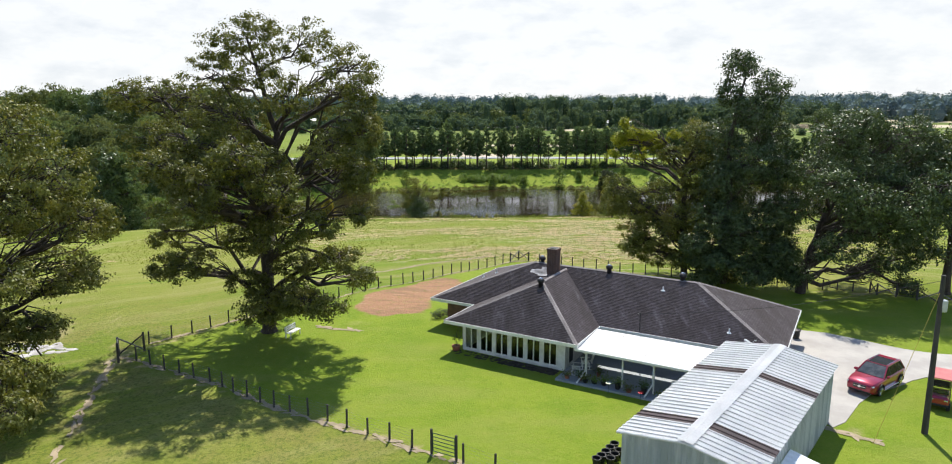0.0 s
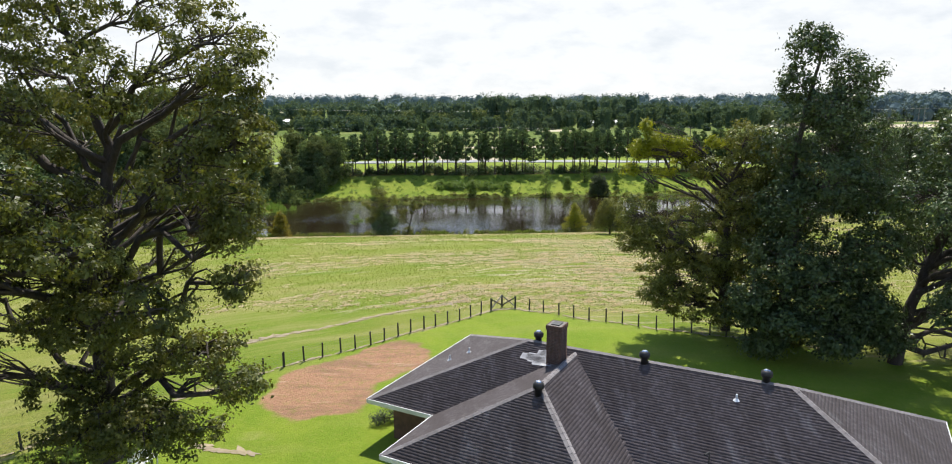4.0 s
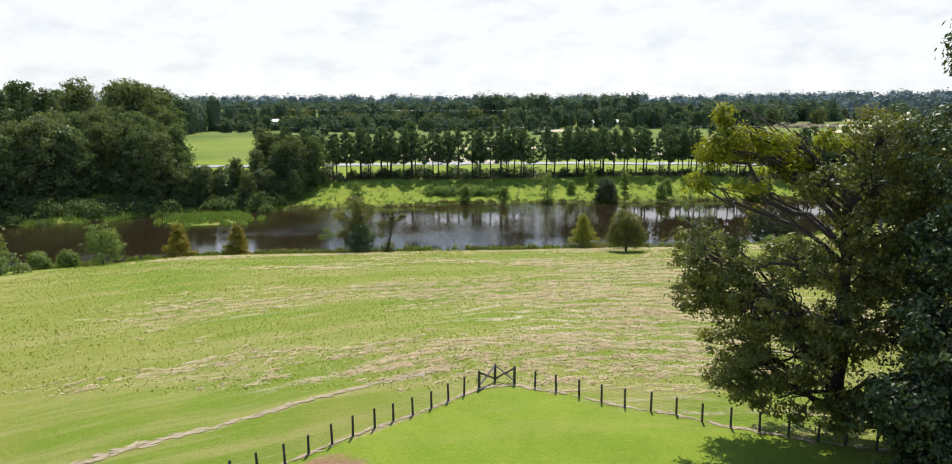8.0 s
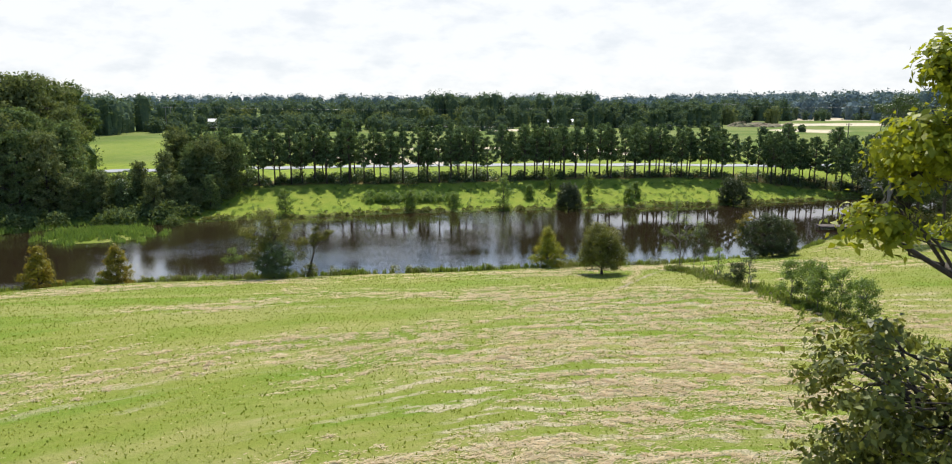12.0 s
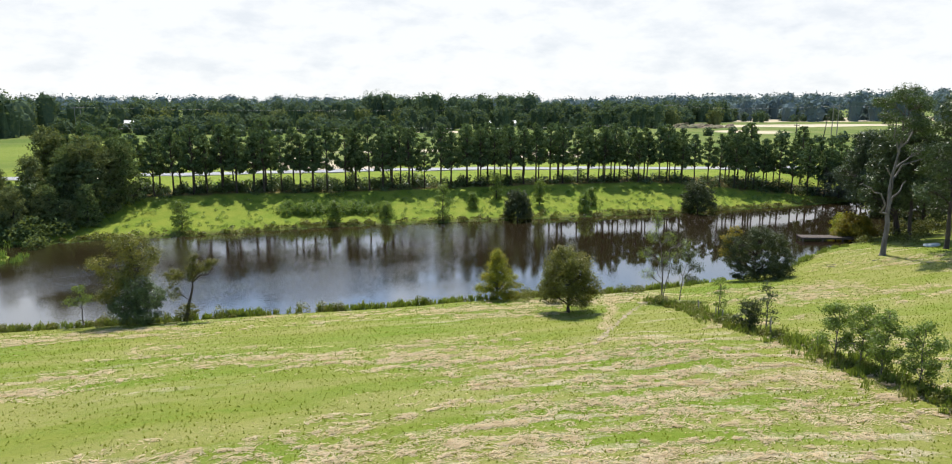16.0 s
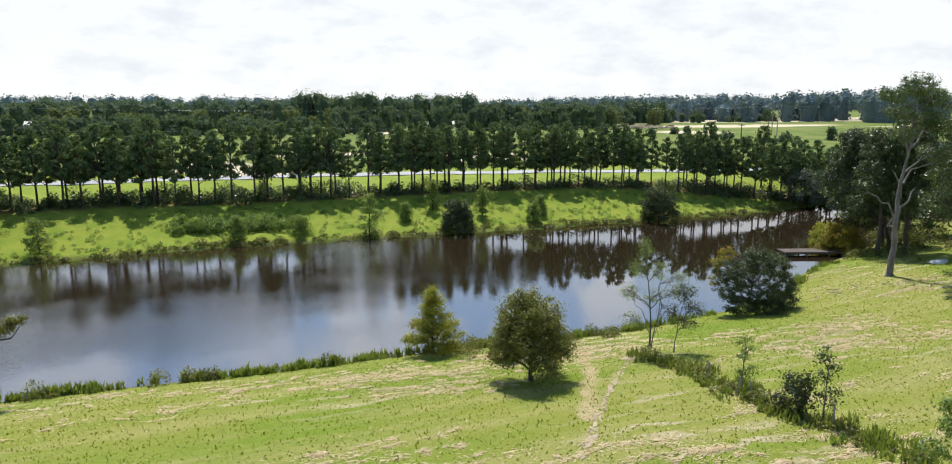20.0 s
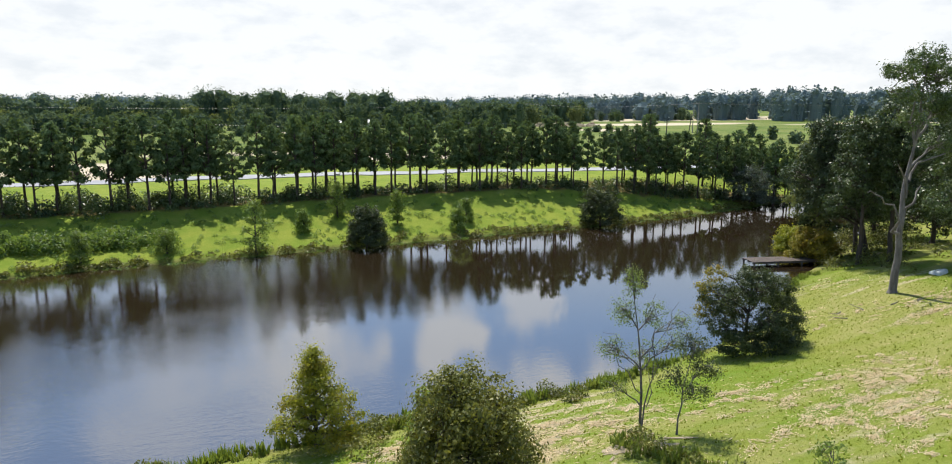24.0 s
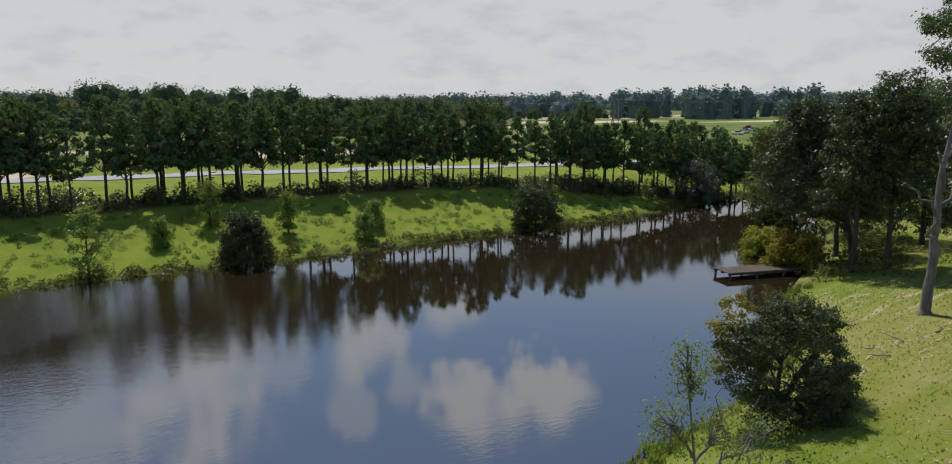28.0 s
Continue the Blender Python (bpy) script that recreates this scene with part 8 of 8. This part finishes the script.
def far_vehicle(x, y, turn, long, mat, label):
    t = thing("vehicle", stand(x, y, radians(turn)), label, "vehicle", "vehicles on the far lot")
    bm = bmesh.new()
    box(bm, -long / 2, -1.0, 0.5, long / 2, 1.0, 1.3, 0.15)
    part("body", bm, mat, t)
    bm = bmesh.new()
    box(bm, -long * 0.3, -0.9, 1.3, long * 0.25, 0.9, 2.0, 0.2)
    part("cabin", bm, M_DARK, t)
    for wx in (-long * 0.32, long * 0.32):
        for wy in (-0.95, 0.95):
            bm = bmesh.new()
            rod(bm, (wx, wy - 0.12, 0.36), (wx, wy + 0.12, 0.36), 0.38, sides=10)
            part("wheel", bm, M_RUBBER, t)


for i, (x, y) in enumerate(((286, 338), (292, 342), (300, 340), (272, 330), (310, 352), (262, 300), (330, 372), (246, 292))):
    mat = (M_WHITE, M_BLUE, M_RED, M_WHITE)[i % 4]
    far_vehicle(x, y, 20 + 25 * i, 5.0 + (i % 3) * 1.5, mat, ("white", "blue", "red", "white")[i % 4] + " vehicle parked on the far lot")
# red earth bank on the plain
rng = np.random.default_rng(900)
bm = bmesh.new()
for i in range(26):
    m = Matrix.Translation((240 + rng.normal() * 12, 500 + rng.normal() * 5, land_at(246, 500) - 1)) @ Matrix.Diagonal((rng.uniform(3, 7), rng.uniform(3, 6), rng.uniform(2, 4.5), 1))
    bmesh.ops.create_icosphere(bm, subdivisions=2, radius=1.0, matrix=m)
for v in bm.verts:
    v.co += Vector((rng.normal() * 0.4, rng.normal() * 0.4, rng.normal() * 0.3))
tagged(part("earth_bank", bm, plain("red_clay", (0.24, 0.17, 0.11), (0.12, 0.13, 0.06), 0.2, 0.95, 0.0, 3.0, 0.6, 0.2)), "eroded red earth bank on the plain", "earth bank", kind="stuff")


# ---- low growth ----
def scrub(name, spots, leaf, label, category="bushes", size=0.2, density=26, upright=False, place=None):
    """Low bushes or tufts, joined: (x, y, radius, height) each."""
    rng = np.random.default_rng(len(spots) + int(size * 100))
    P = []
    for x, y, r, h in spots:
        n = max(6, int(density * (0.4 + r) * (0.5 + h)))
        d = rng.normal(size=(n, 3))
        d /= np.linalg.norm(d, axis=1, keepdims=True)
        d[:, 2] = np.abs(d[:, 2])
        d *= rng.uniform(0.35, 1.0, size=(n, 1)) ** 0.5
        P.append(np.array([x, y, max(land_at(x, y), -0.05)]) + d * np.array([r, r, h]))
    P = np.concatenate(P)
    if upright:
        n = len(P)
        a = rng.uniform(0, TAU, size=n)
        w = np.stack([np.cos(a), np.sin(a), np.zeros(n)], axis=1) * size * 0.16
        lean = rng.normal(size=(n, 3)) * size * 0.22
        lean[:, 2] = size * rng.uniform(0.7, 1.3, size=n)
        foot = P.copy()
        foot[:, 2] -= size * 0.3
        v = np.stack([foot - w, foot + w, foot + lean], axis=1).reshape(-1, 3)
        f = np.arange(3 * n).reshape(-1, 3)
    else:
        v, f = leaf_quads(rng, P, size)
    return tagged(arrays(name, v, f, leaf), label, category, kind="stuff")


def along(rng, line, count, spread, r, h):
    """Spots strewn along a line of points."""
    line = np.asarray(line, dtype=float)
    seg = np.hypot(*np.diff(line, axis=0).T)
    s = np.concatenate([[0], np.cumsum(seg)])
    out = []
    for u in rng.uniform(0, s[-1], size=count):
        x, y = np.interp(u, s, line[:, 0]), np.interp(u, s, line[:, 1])
        k = rng.uniform(0.5, 1.3)
        out.append((x + rng.normal() * spread, y + rng.normal() * spread, r * k, h * k * rng.uniform(0.7, 1.3)))
    return out


rng = np.random.default_rng(500)
NEAR = [(-66, 130.5), (-50, 136), (-41, 141.7), (-30, 142.9), (-14, 143.2), (0, 144), (10, 144), (23, 145.2), (30, 145.3), (40, 145.2), (48, 147.2), (55, 148.7), (63, 151.6), (72, 159), (80, 163)]
FARB = [(-40, 188.5), (-32, 190.6), (-18, 191.8), (0, 195.8), (20, 196.8), (45, 198.1), (70, 199.8), (90, 201.8), (111, 206.4), (122, 210)]
scrub("shore_reeds", along(rng, NEAR[:11], 420, 0.35, 0.4, 0.55), M_REED, "reeds and tall grass along the lake edge", "reeds", 0.5, 34, True)
scrub("shore_reeds", along(rng, NEAR[10:], 90, 0.4, 0.3, 0.35), M_REED, "short reeds along the lake edge", "reeds", 0.4, 30, True)
scrub("shore_bushes", along(rng, NEAR[3:10], 54, 0.4, 0.6, 0.75) + along(rng, [(26, 145), (33, 145.4), (40, 145)], 26, 0.8, 0.7, 0.8) + [(2.6, 143.6, 0.9, 1.3), (-5.2, 143.3, 0.9, 1.5), (24.8, 141, 1.0, 1.4), (25.6, 143, 1.0, 1.6), (-10.4, 142, 1.2, 1.3), (-15, 142.4, 1.4, 1.4)], M_LEAF, "low green bushes along the near shore", "bushes", 0.17, 120)
scrub("bank_brush", along(rng, FARB, 330, 0.5, 0.7, 0.6), M_LEAF, "dark low brush along the far shore", "bushes", 0.28, 46)
scrub("bank_lilies", along(rng, [(x, y - 0.9) for x, y in FARB], 200, 0.3, 0.8, 0.16), M_WEED, "pale water plants along the far shore", "water plants", 0.25, 40)
# bare soil in narrow broken strips along the fences and tracks
def worn_strip(lines, label):
    """Thin uneven patches of soil strewn along lines: (points, width, patches to the metre)."""
    V, Q = [], []
    for line, width, often in lines:
        line = np.asarray(line, dtype=float)
        seg = np.hypot(*np.diff(line, axis=0).T)
        s = np.concatenate([[0], np.cumsum(seg)])
        for u in rng.uniform(0, s[-1], size=int(s[-1] * often)):
            x, y = np.interp(u, s, line[:, 0]) + rng.normal() * width * 0.4, np.interp(u, s, line[:, 1]) + rng.normal() * width * 0.4
            k = int(np.clip(np.searchsorted(s, u), 1, len(line) - 1))
            a = math.atan2(line[k][1] - line[k - 1][1], line[k][0] - line[k - 1][0]) + rng.normal() * 0.3
            p, q = rng.uniform(0.25, 0.75) * (0.5 + width), rng.uniform(0.08, 0.2) * (0.5 + width)
            o = len(V)
            for b in range(6):
                r = rng.uniform(0.6, 1.2)
                ex, ey = p * r * math.cos(b * TAU / 6), q * r * math.sin(b * TAU / 6)
                V.append((x + ex * math.cos(a) - ey * math.sin(a), y + ex * math.sin(a) + ey * math.cos(a)))
            Q += [(o, o + 1, o + 2, o + 3), (o, o + 3, o + 4, o + 5)]
    V = np.array(V)
    z = land(V[:, 0], V[:, 1]) + 0.025 + 0.004 * (np.arange(len(V)) // 6 % 4)
    return tagged(arrays("bare_soil", np.stack([V[:, 0], V[:, 1], z], axis=1), Q, M_SOIL), label, "bare soil", kind="stuff")


M_SOIL = plain("dry_soil", (0.40, 0.32, 0.215), (0.29, 0.245, 0.13), 1.5, 0.95, 0.0, 14.0, 0.4, 0.02, None, 0.4)
worn_strip([([(-24.5, 48.3), (-20.4, 53.6), (-10.6, 62.8), (-7.3, 65.7), (-3.5, 69.1), (3.9, 75.6), (6.1, 76.2), (9.6, 74.3), (14.4, 71.8), (19.1, 68.8), (28.5, 65.2)], 0.16, 6.0),
            ([(-25.3, 45.6), (-23.8, 44.9), (-17.3, 41.4), (-12.1, 37.7), (-3.4, 32.9), (3.6, 28.6)], 0.3, 6.0)], "narrow strip of dry soil under the fence wires")
worn_strip([([(-16.5, 66.0), (-10.9, 70.8), (-8.5, 72.5), (-5.3, 74.6), (-1.7, 77.2), (2.4, 79.4)], 0.35, 6.0), ([(-21, 30), (-24, 40), (-25.6, 45.4)], 0.45, 4.0),
            ([(24.7, 119.6), (28.8, 125.8), (32, 130.5), (36.4, 136)], 0.3, 3.0), ([(35.6, 135.4), (38.6, 134.8)], 1.0, 9.0), ([(-12.6, 52.4), (-9.4, 51.4)], 0.5, 7.0), ([(19.8, 34.9), (21.6, 33.4)], 0.5, 8.0)], "worn track of pale dry soil in the grass")
# ash of a burnt brush pile
bm = bmesh.new()
for k in range(46):
    a, r = rng.uniform(0, TAU), rng.uniform(0, 1) ** 0.6
    x, y = -32.3 + 2.6 * r * math.cos(a), 47.3 + 1.5 * r * math.sin(a)
    bmesh.ops.create_icosphere(bm, subdivisions=1, radius=1.0, matrix=Matrix.Translation((x, y, land_at(x, y))) @ Matrix.Diagonal((rng.uniform(0.25, 0.6), rng.uniform(0.2, 0.45), rng.uniform(0.03, 0.09), 1)))
tagged(part("ash_pile", bm, plain("pale_ash", (0.50, 0.48, 0.46), (0.30, 0.28, 0.26), 1.5, 0.95, 0.0, 12.0, 0.6, 0.02)), "pale ash of a burnt brush pile on the grass", "ash", kind="stuff")
# the hedge line with saplings
HEDGE = [(36.8, 136), (37.4, 130.2), (37.3, 124.0), (37.4, 120.4), (38.3, 116.6), (38.5, 110.7), (38.7, 106), (39.2, 98)]
scrub("hedge_row", along(rng, HEDGE, 110, 0.45, 0.55, 0.55), M_LEAF, "low overgrown hedge line between two fields", "hedge", 0.15, 130)
scrub("hedge_grass", along(rng, HEDGE, 300, 0.8, 0.4, 0.4), M_REED, "rough grass along the hedge line", "grass", 0.4, 26, True)
for seed, foot, h, r, leaf, n, label in ((101, (37.6, 120.8), 2.4, 1.1, M_LEAF_OLIVE, 80, "rounded grey-green bush in the hedge line"), (102, (38.2, 119.6), 4.0, 0.9, M_LEAF_OLIVE, 22, "thin bare-stemmed sapling in the hedge line"),
                                         (103, (37.7, 125.4), 3.6, 0.8, M_LEAF_GREEN, 26, "slender sapling with sparse leaves"), (104, (38.5, 112.6), 4.0, 1.3, M_LEAF_GREEN, 130, "light green young trees in the hedge line"), (105, (38.9, 110.8), 4.2, 1.4, M_LEAF_GREEN, 130, "light green young trees in the hedge line"),
                                         (106, (38.6, 108.8), 4.1, 1.4, M_LEAF_GREEN, 130, "light green young trees in the hedge line"), (107, (39.1, 106.6), 4.0, 1.3, M_LEAF_GREEN, 130, "light green young trees in the hedge line"), (108, (38.9, 103.4), 3.8, 1.3, M_LEAF_GREEN, 130, "light green young trees in the hedge line")):
    big(seed, foot, [(0, 0, 0), (0, 0, h * 0.4), (0.1, 0, h * 0.95)], auto_lobes(seed, h, 0.25 * h, r, 8, 0, 0.2), n, 26, 0.15, 0.36, 0.05, M_BARK_PALE, leaf, label)
# old fence posts left in the hedge line
for x, y, h in ((37.6, 128.4, 1.2), (37.2, 125.0, 1.1), (37.3, 124.1, 1.0), (37.9, 118.6, 1.3), (38.4, 114.2, 1.2)):
    bm = bmesh.new()
    rod(bm, (0, 0, -0.3), (rng.normal() * 0.04, rng.normal() * 0.04, h), 0.05, 0.045, 7)
    box(bm, -0.055, -0.055, h * 0.8, 0.055, 0.055, h * 0.84, 0.01)
    post = part("fence_post", bm, M_GREYWOOD)
    post.matrix_world = stand(x, y)
    tagged(post, "old grey wooden post standing in the hedge line", "fence post", "posts in the hedge line")
# weeds on the far bank
weeds = [(rng.uniform(-5, 15), 202.2 + rng.normal() * 1.1, rng.uniform(0.7, 1.4), rng.uniform(1.2, 2.1)) for _ in range(90)]
scrub("bank_thicket", weeds, M_WEED, "bright green thicket on the far bank", "bushes", 0.3, 60)
weeds = []
while len(weeds) < 620:
    x, y = rng.uniform(-36, 118), rng.uniform(191, 213)
    d = float(lake_distance(np.array([x]), np.array([y]))[0])
    if 1.2 < d < 15:
        weeds.append((x, y, rng.uniform(0.2, 0.6), rng.uniform(0.2, 0.75)))
scrub("bank_weeds", weeds, M_WEED, "scattered weeds and rough grass on the bank", "weeds", 0.15, 90)
# under the pines
under = [(x, y + 2.2, r, h) for x, y, r, h in along(rng, PINE_LINE, 330, 1.9, 1.0, 0.9)]
scrub("pine_understorey", under, M_LEAF_DARK, "dark brush and litter under the pine row", "bushes", 0.34, 34)
under = [(x, y + 4, r, h) for x, y, r, h in along(rng, [(-48, 211), (-10, 213), (24, 215)], 150, 1.8, 1.3, 2.2)]
scrub("pine_understorey", under, M_LEAF_DARK, "dark young growth under the pine row", "bushes", 0.36, 40)
brush = np.random.default_rng(77)
under = [(x, y + 1.2, r, h) for x, y, r, h in along(brush, PINE_LINE, 260, 1.6, 1.3, 1.9)]
scrub("pine_understorey", under, M_LEAF_DARK, "dark waist-high brush between the pine trunks", "bushes", 0.36, 36)
# the islet and the foot of the woods
scrub("islet_grass", [(-48 + rng.normal() * 4.0, 176.5 + rng.normal() * 3.0, 0.8, 0.5) for _ in range(240)], M_WEED, "bright marsh grass on a low islet", "grass", 0.6, 34, True)
scrub("marsh_edge", along(rng, [(-40, 188), (-60, 185), (-67, 178), (-85, 171)], 90, 1.0, 1.4, 0.5), M_WEED, "bright marsh grass at the foot of the woods", "grass", 0.6, 30, True)
scrub("woods_edge", along(rng, [(-38, 191), (-60, 188), (-70, 181), (-88, 174), (-130, 166)], 170, 2.2, 2.2, 2.6), M_WOODS, "dense bushes along the edge of the woods", "bushes", 0.55, 30)
scrub("woods_edge", along(rng, [(-54, 124), (-66, 121), (-90, 108), (-120, 95)], 80, 1.6, 1.8, 2.0), M_WOODS, "bushes at the edge of the pasture", "bushes", 0.5, 26)
scrub("grove_edge", along(rng, [(84, 163), (92, 164), (100, 168), (110, 176)], 60, 2.6, 1.4, 1.4), M_LEAF, "undergrowth between the lakeside trees", "bushes", 0.26, 44)

# ---- cut hay lying in broken rows on the field ----
def field_noise(x, y, s, o):
    return np.array([noise.noise((a * s + o, b * s * 2.2, o)) for a, b in zip(x, y)])


def hay_weight(x, y):
    """How much hay lies about a place: most over the slope behind the lawn."""
    return (0.10 + 0.85 * np.exp(-((x - 19) / 13) ** 2 - ((y - 95) / 15) ** 2) + 1.5 * field_noise(x, swath(x, y), 0.045, 3.1) + 0.6 * field_noise(x, swath(x, y), 0.17, 7.7)
            + 0.14 * np.clip((x + 5) / 25, 0, 1) + 0.34 * np.clip((x + 2) / 25, -1, 0) - 0.22 * (x > 39))


n = 24000
hx, hy = rng.uniform(-52, 82, size=n), rng.uniform(76, 158, size=n)
off = swath(hx, hy)
hy = hy + np.round(off / ROW) * ROW - off + rng.normal(size=n) * 0.46 + 0.3 * np.sin(hx * 0.31 + np.round(off / ROW) * 2.3)
keep = (rng.uniform(size=n) < np.clip(hay_weight(hx, hy), 0.0, 1.0) ** 1.3) & (lake_distance(hx, hy) > 2.5) & ~in_poly(hx, hy, YARD)
hx, hy = hx[keep], hy[keep]
slope = -(swath(hx + 0.5, hy) - swath(hx - 0.5, hy)) / (swath(hx, hy + 0.5) - swath(hx, hy - 0.5))
k = 46
heap = len(hx)
turn = np.repeat(np.arctan(slope) + rng.normal(size=heap) * 0.3, k)
reach = np.repeat(rng.uniform(0.25, 1.0, size=heap) ** 1.4, k) * 1.2
u, v = rng.normal(size=heap * k) * 0.55 * reach, rng.normal(size=heap * k) * np.repeat(rng.uniform(0.08, 0.24, size=heap), k)
lx, ly = np.repeat(hx, k) + u * np.cos(turn) - v * np.sin(turn), np.repeat(hy, k) + u * np.sin(turn) + v * np.cos(turn)
n = 60000
sx, sy = rng.uniform(-52, 82, size=n), rng.uniform(76, 158, size=n)
keep = (rng.uniform(size=n) < np.clip(0.25 + hay_weight(sx, sy), 0.0, 1.0)) & (lake_distance(sx, sy) > 2.5) & ~in_poly(sx, sy, YARD)
sx, sy = sx[keep], sy[keep]
pile = np.concatenate([np.maximum(0.0, 0.09 - 0.35 * np.abs(v)), np.zeros(len(sx))])
ang = np.concatenate([turn, np.zeros(len(sx))])
hx, hy = np.concatenate([lx, sx]), np.concatenate([ly, sy])
m = len(hx)
ang = ang + rng.normal(size=m) * 0.5
hz = land(hx, hy) + 0.015 + pile * rng.uniform(0, 1, size=m)
half = np.stack([np.cos(ang), np.sin(ang), rng.normal(size=m) * 0.12], axis=1) * rng.uniform(0.06, 0.22, size=(m, 1))
wide = np.stack([-np.sin(ang), np.cos(ang), rng.normal(size=m) * 0.2], axis=1) * rng.uniform(0.010, 0.032, size=(m, 1))
c = np.stack([hx, hy, hz], axis=1)
hv = np.stack([c - half, c - wide * 0.9, c + half, c + wide], axis=1).reshape(-1, 3)
M_HAY = leafy("cut_hay", (0.42, 0.34, 0.21), (0.68, 0.57, 0.41), None, 0.3, 0.8)
tagged(arrays("cut_hay", hv, np.arange(4 * m).reshape(-1, 4), M_HAY), "pale cut hay lying in broken rows on the field", "hay", kind="stuff")

# ---- grass standing in the stubble ----
n = 110000
bx, by = rng.uniform(-50, 84, size=n), rng.uniform(76, 160, size=n)
bx, by = bx + rng.normal(size=n) * 0.1, by + rng.normal(size=n) * 0.1
ok = (lake_distance(bx, by) > 1.0) & ~in_poly(bx, by, YARD)
bx, by = bx[ok], by[ok]
n = len(bx)
foot = np.stack([bx, by, land(bx, by) - 0.01], axis=1)
a = rng.uniform(0, TAU, size=n)
w = np.stack([np.cos(a), np.sin(a), np.zeros(n)], axis=1) * rng.uniform(0.02, 0.07, size=(n, 1))
tip = rng.normal(size=(n, 3)) * 0.06
tip[:, 2] = rng.uniform(0.05, 0.16, size=n)
v = np.stack([foot - w, foot + w, foot + tip], axis=1).reshape(-1, 3)
tagged(arrays("field_grass", v, np.arange(3 * n).reshape(-1, 3), leafy("stubble_grass", (0.13, 0.195, 0.015), (0.235, 0.265, 0.04), (0.30, 0.275, 0.08), 0.35, 0.8)), "short green grass standing in the mown field", "grass", kind="stuff")

# ---- shingles ----
SH_W, SH_E = 0.30, 0.155


def covered(x, y, z, plane):
    if plane.startswith("wing"):
        return main_z(x, y) > z + 0.01
    return WX0 < x < WX1 and y < WTOP + 0.1 and wing_z(x, y) > z + 0.01


SV, SF = [], []
for plane, poly in PLANES.items():
    P = [Vector(p) for p in poly]
    e = (P[1] - P[0]).normalized()
    nrm = (P[1] - P[0]).cross(P[2] - P[0]).normalized()
    if nrm.z < 0:
        nrm = -nrm
    up = nrm.cross(e)
    if up.z < 0:
        up = -up
    flat = [((p - P[0]).dot(e), (p - P[0]).dot(up)) for p in P]
    top = max(f[1] for f in flat)
    for i in range(int(top / SH_E)):
        s0 = i * SH_E
        cuts = []
        for (ax, ay), (bx, by) in zip(flat, flat[1:] + flat[:1]):
            if (ay > s0 + 0.05) != (by > s0 + 0.05):
                cuts.append(ax + (s0 + 0.05 - ay) * (bx - ax) / (by - ay))
        if len(cuts) < 2:
            continue
        lo, hi = min(cuts), max(cuts)
        x = lo - (SH_W / 2 if i % 2 else 0)
        while x < hi:
            a, b = max(lo, x + 0.004), min(hi, x + SH_W - 0.004)
            x += SH_W
            if b - a < 0.05:
                continue
            mid = P[0] + e * ((a + b) / 2) + up * (s0 + SH_E / 2)
            if covered(mid.x, mid.y, mid.z, plane):
                continue
            lift = 0.016 + random.uniform(0, 0.008)
            q = random.uniform(-0.008, 0.008)
            base = P[0] + up * (s0 + q)
            o = len(SV)
            for s, d, h in ((a, 0, 0.002), (b, 0, 0.002), (a, 0, lift), (b, 0, lift), (b, SH_E + 0.02, 0.004), (a, SH_E + 0.02, 0.004)):
                SV.append(base + e * s + up * d + nrm * h)
            two = [(o, o + 1, o + 3, o + 2), (o + 2, o + 3, o + 4, o + 5)]
            SF += two if e.cross(up).dot(nrm) > 0 else [q[::-1] for q in two]
arrays("shingle_field", [tuple(v) for v in SV], SF, M_SHINGLE, roof)["kind"] = "stuff"
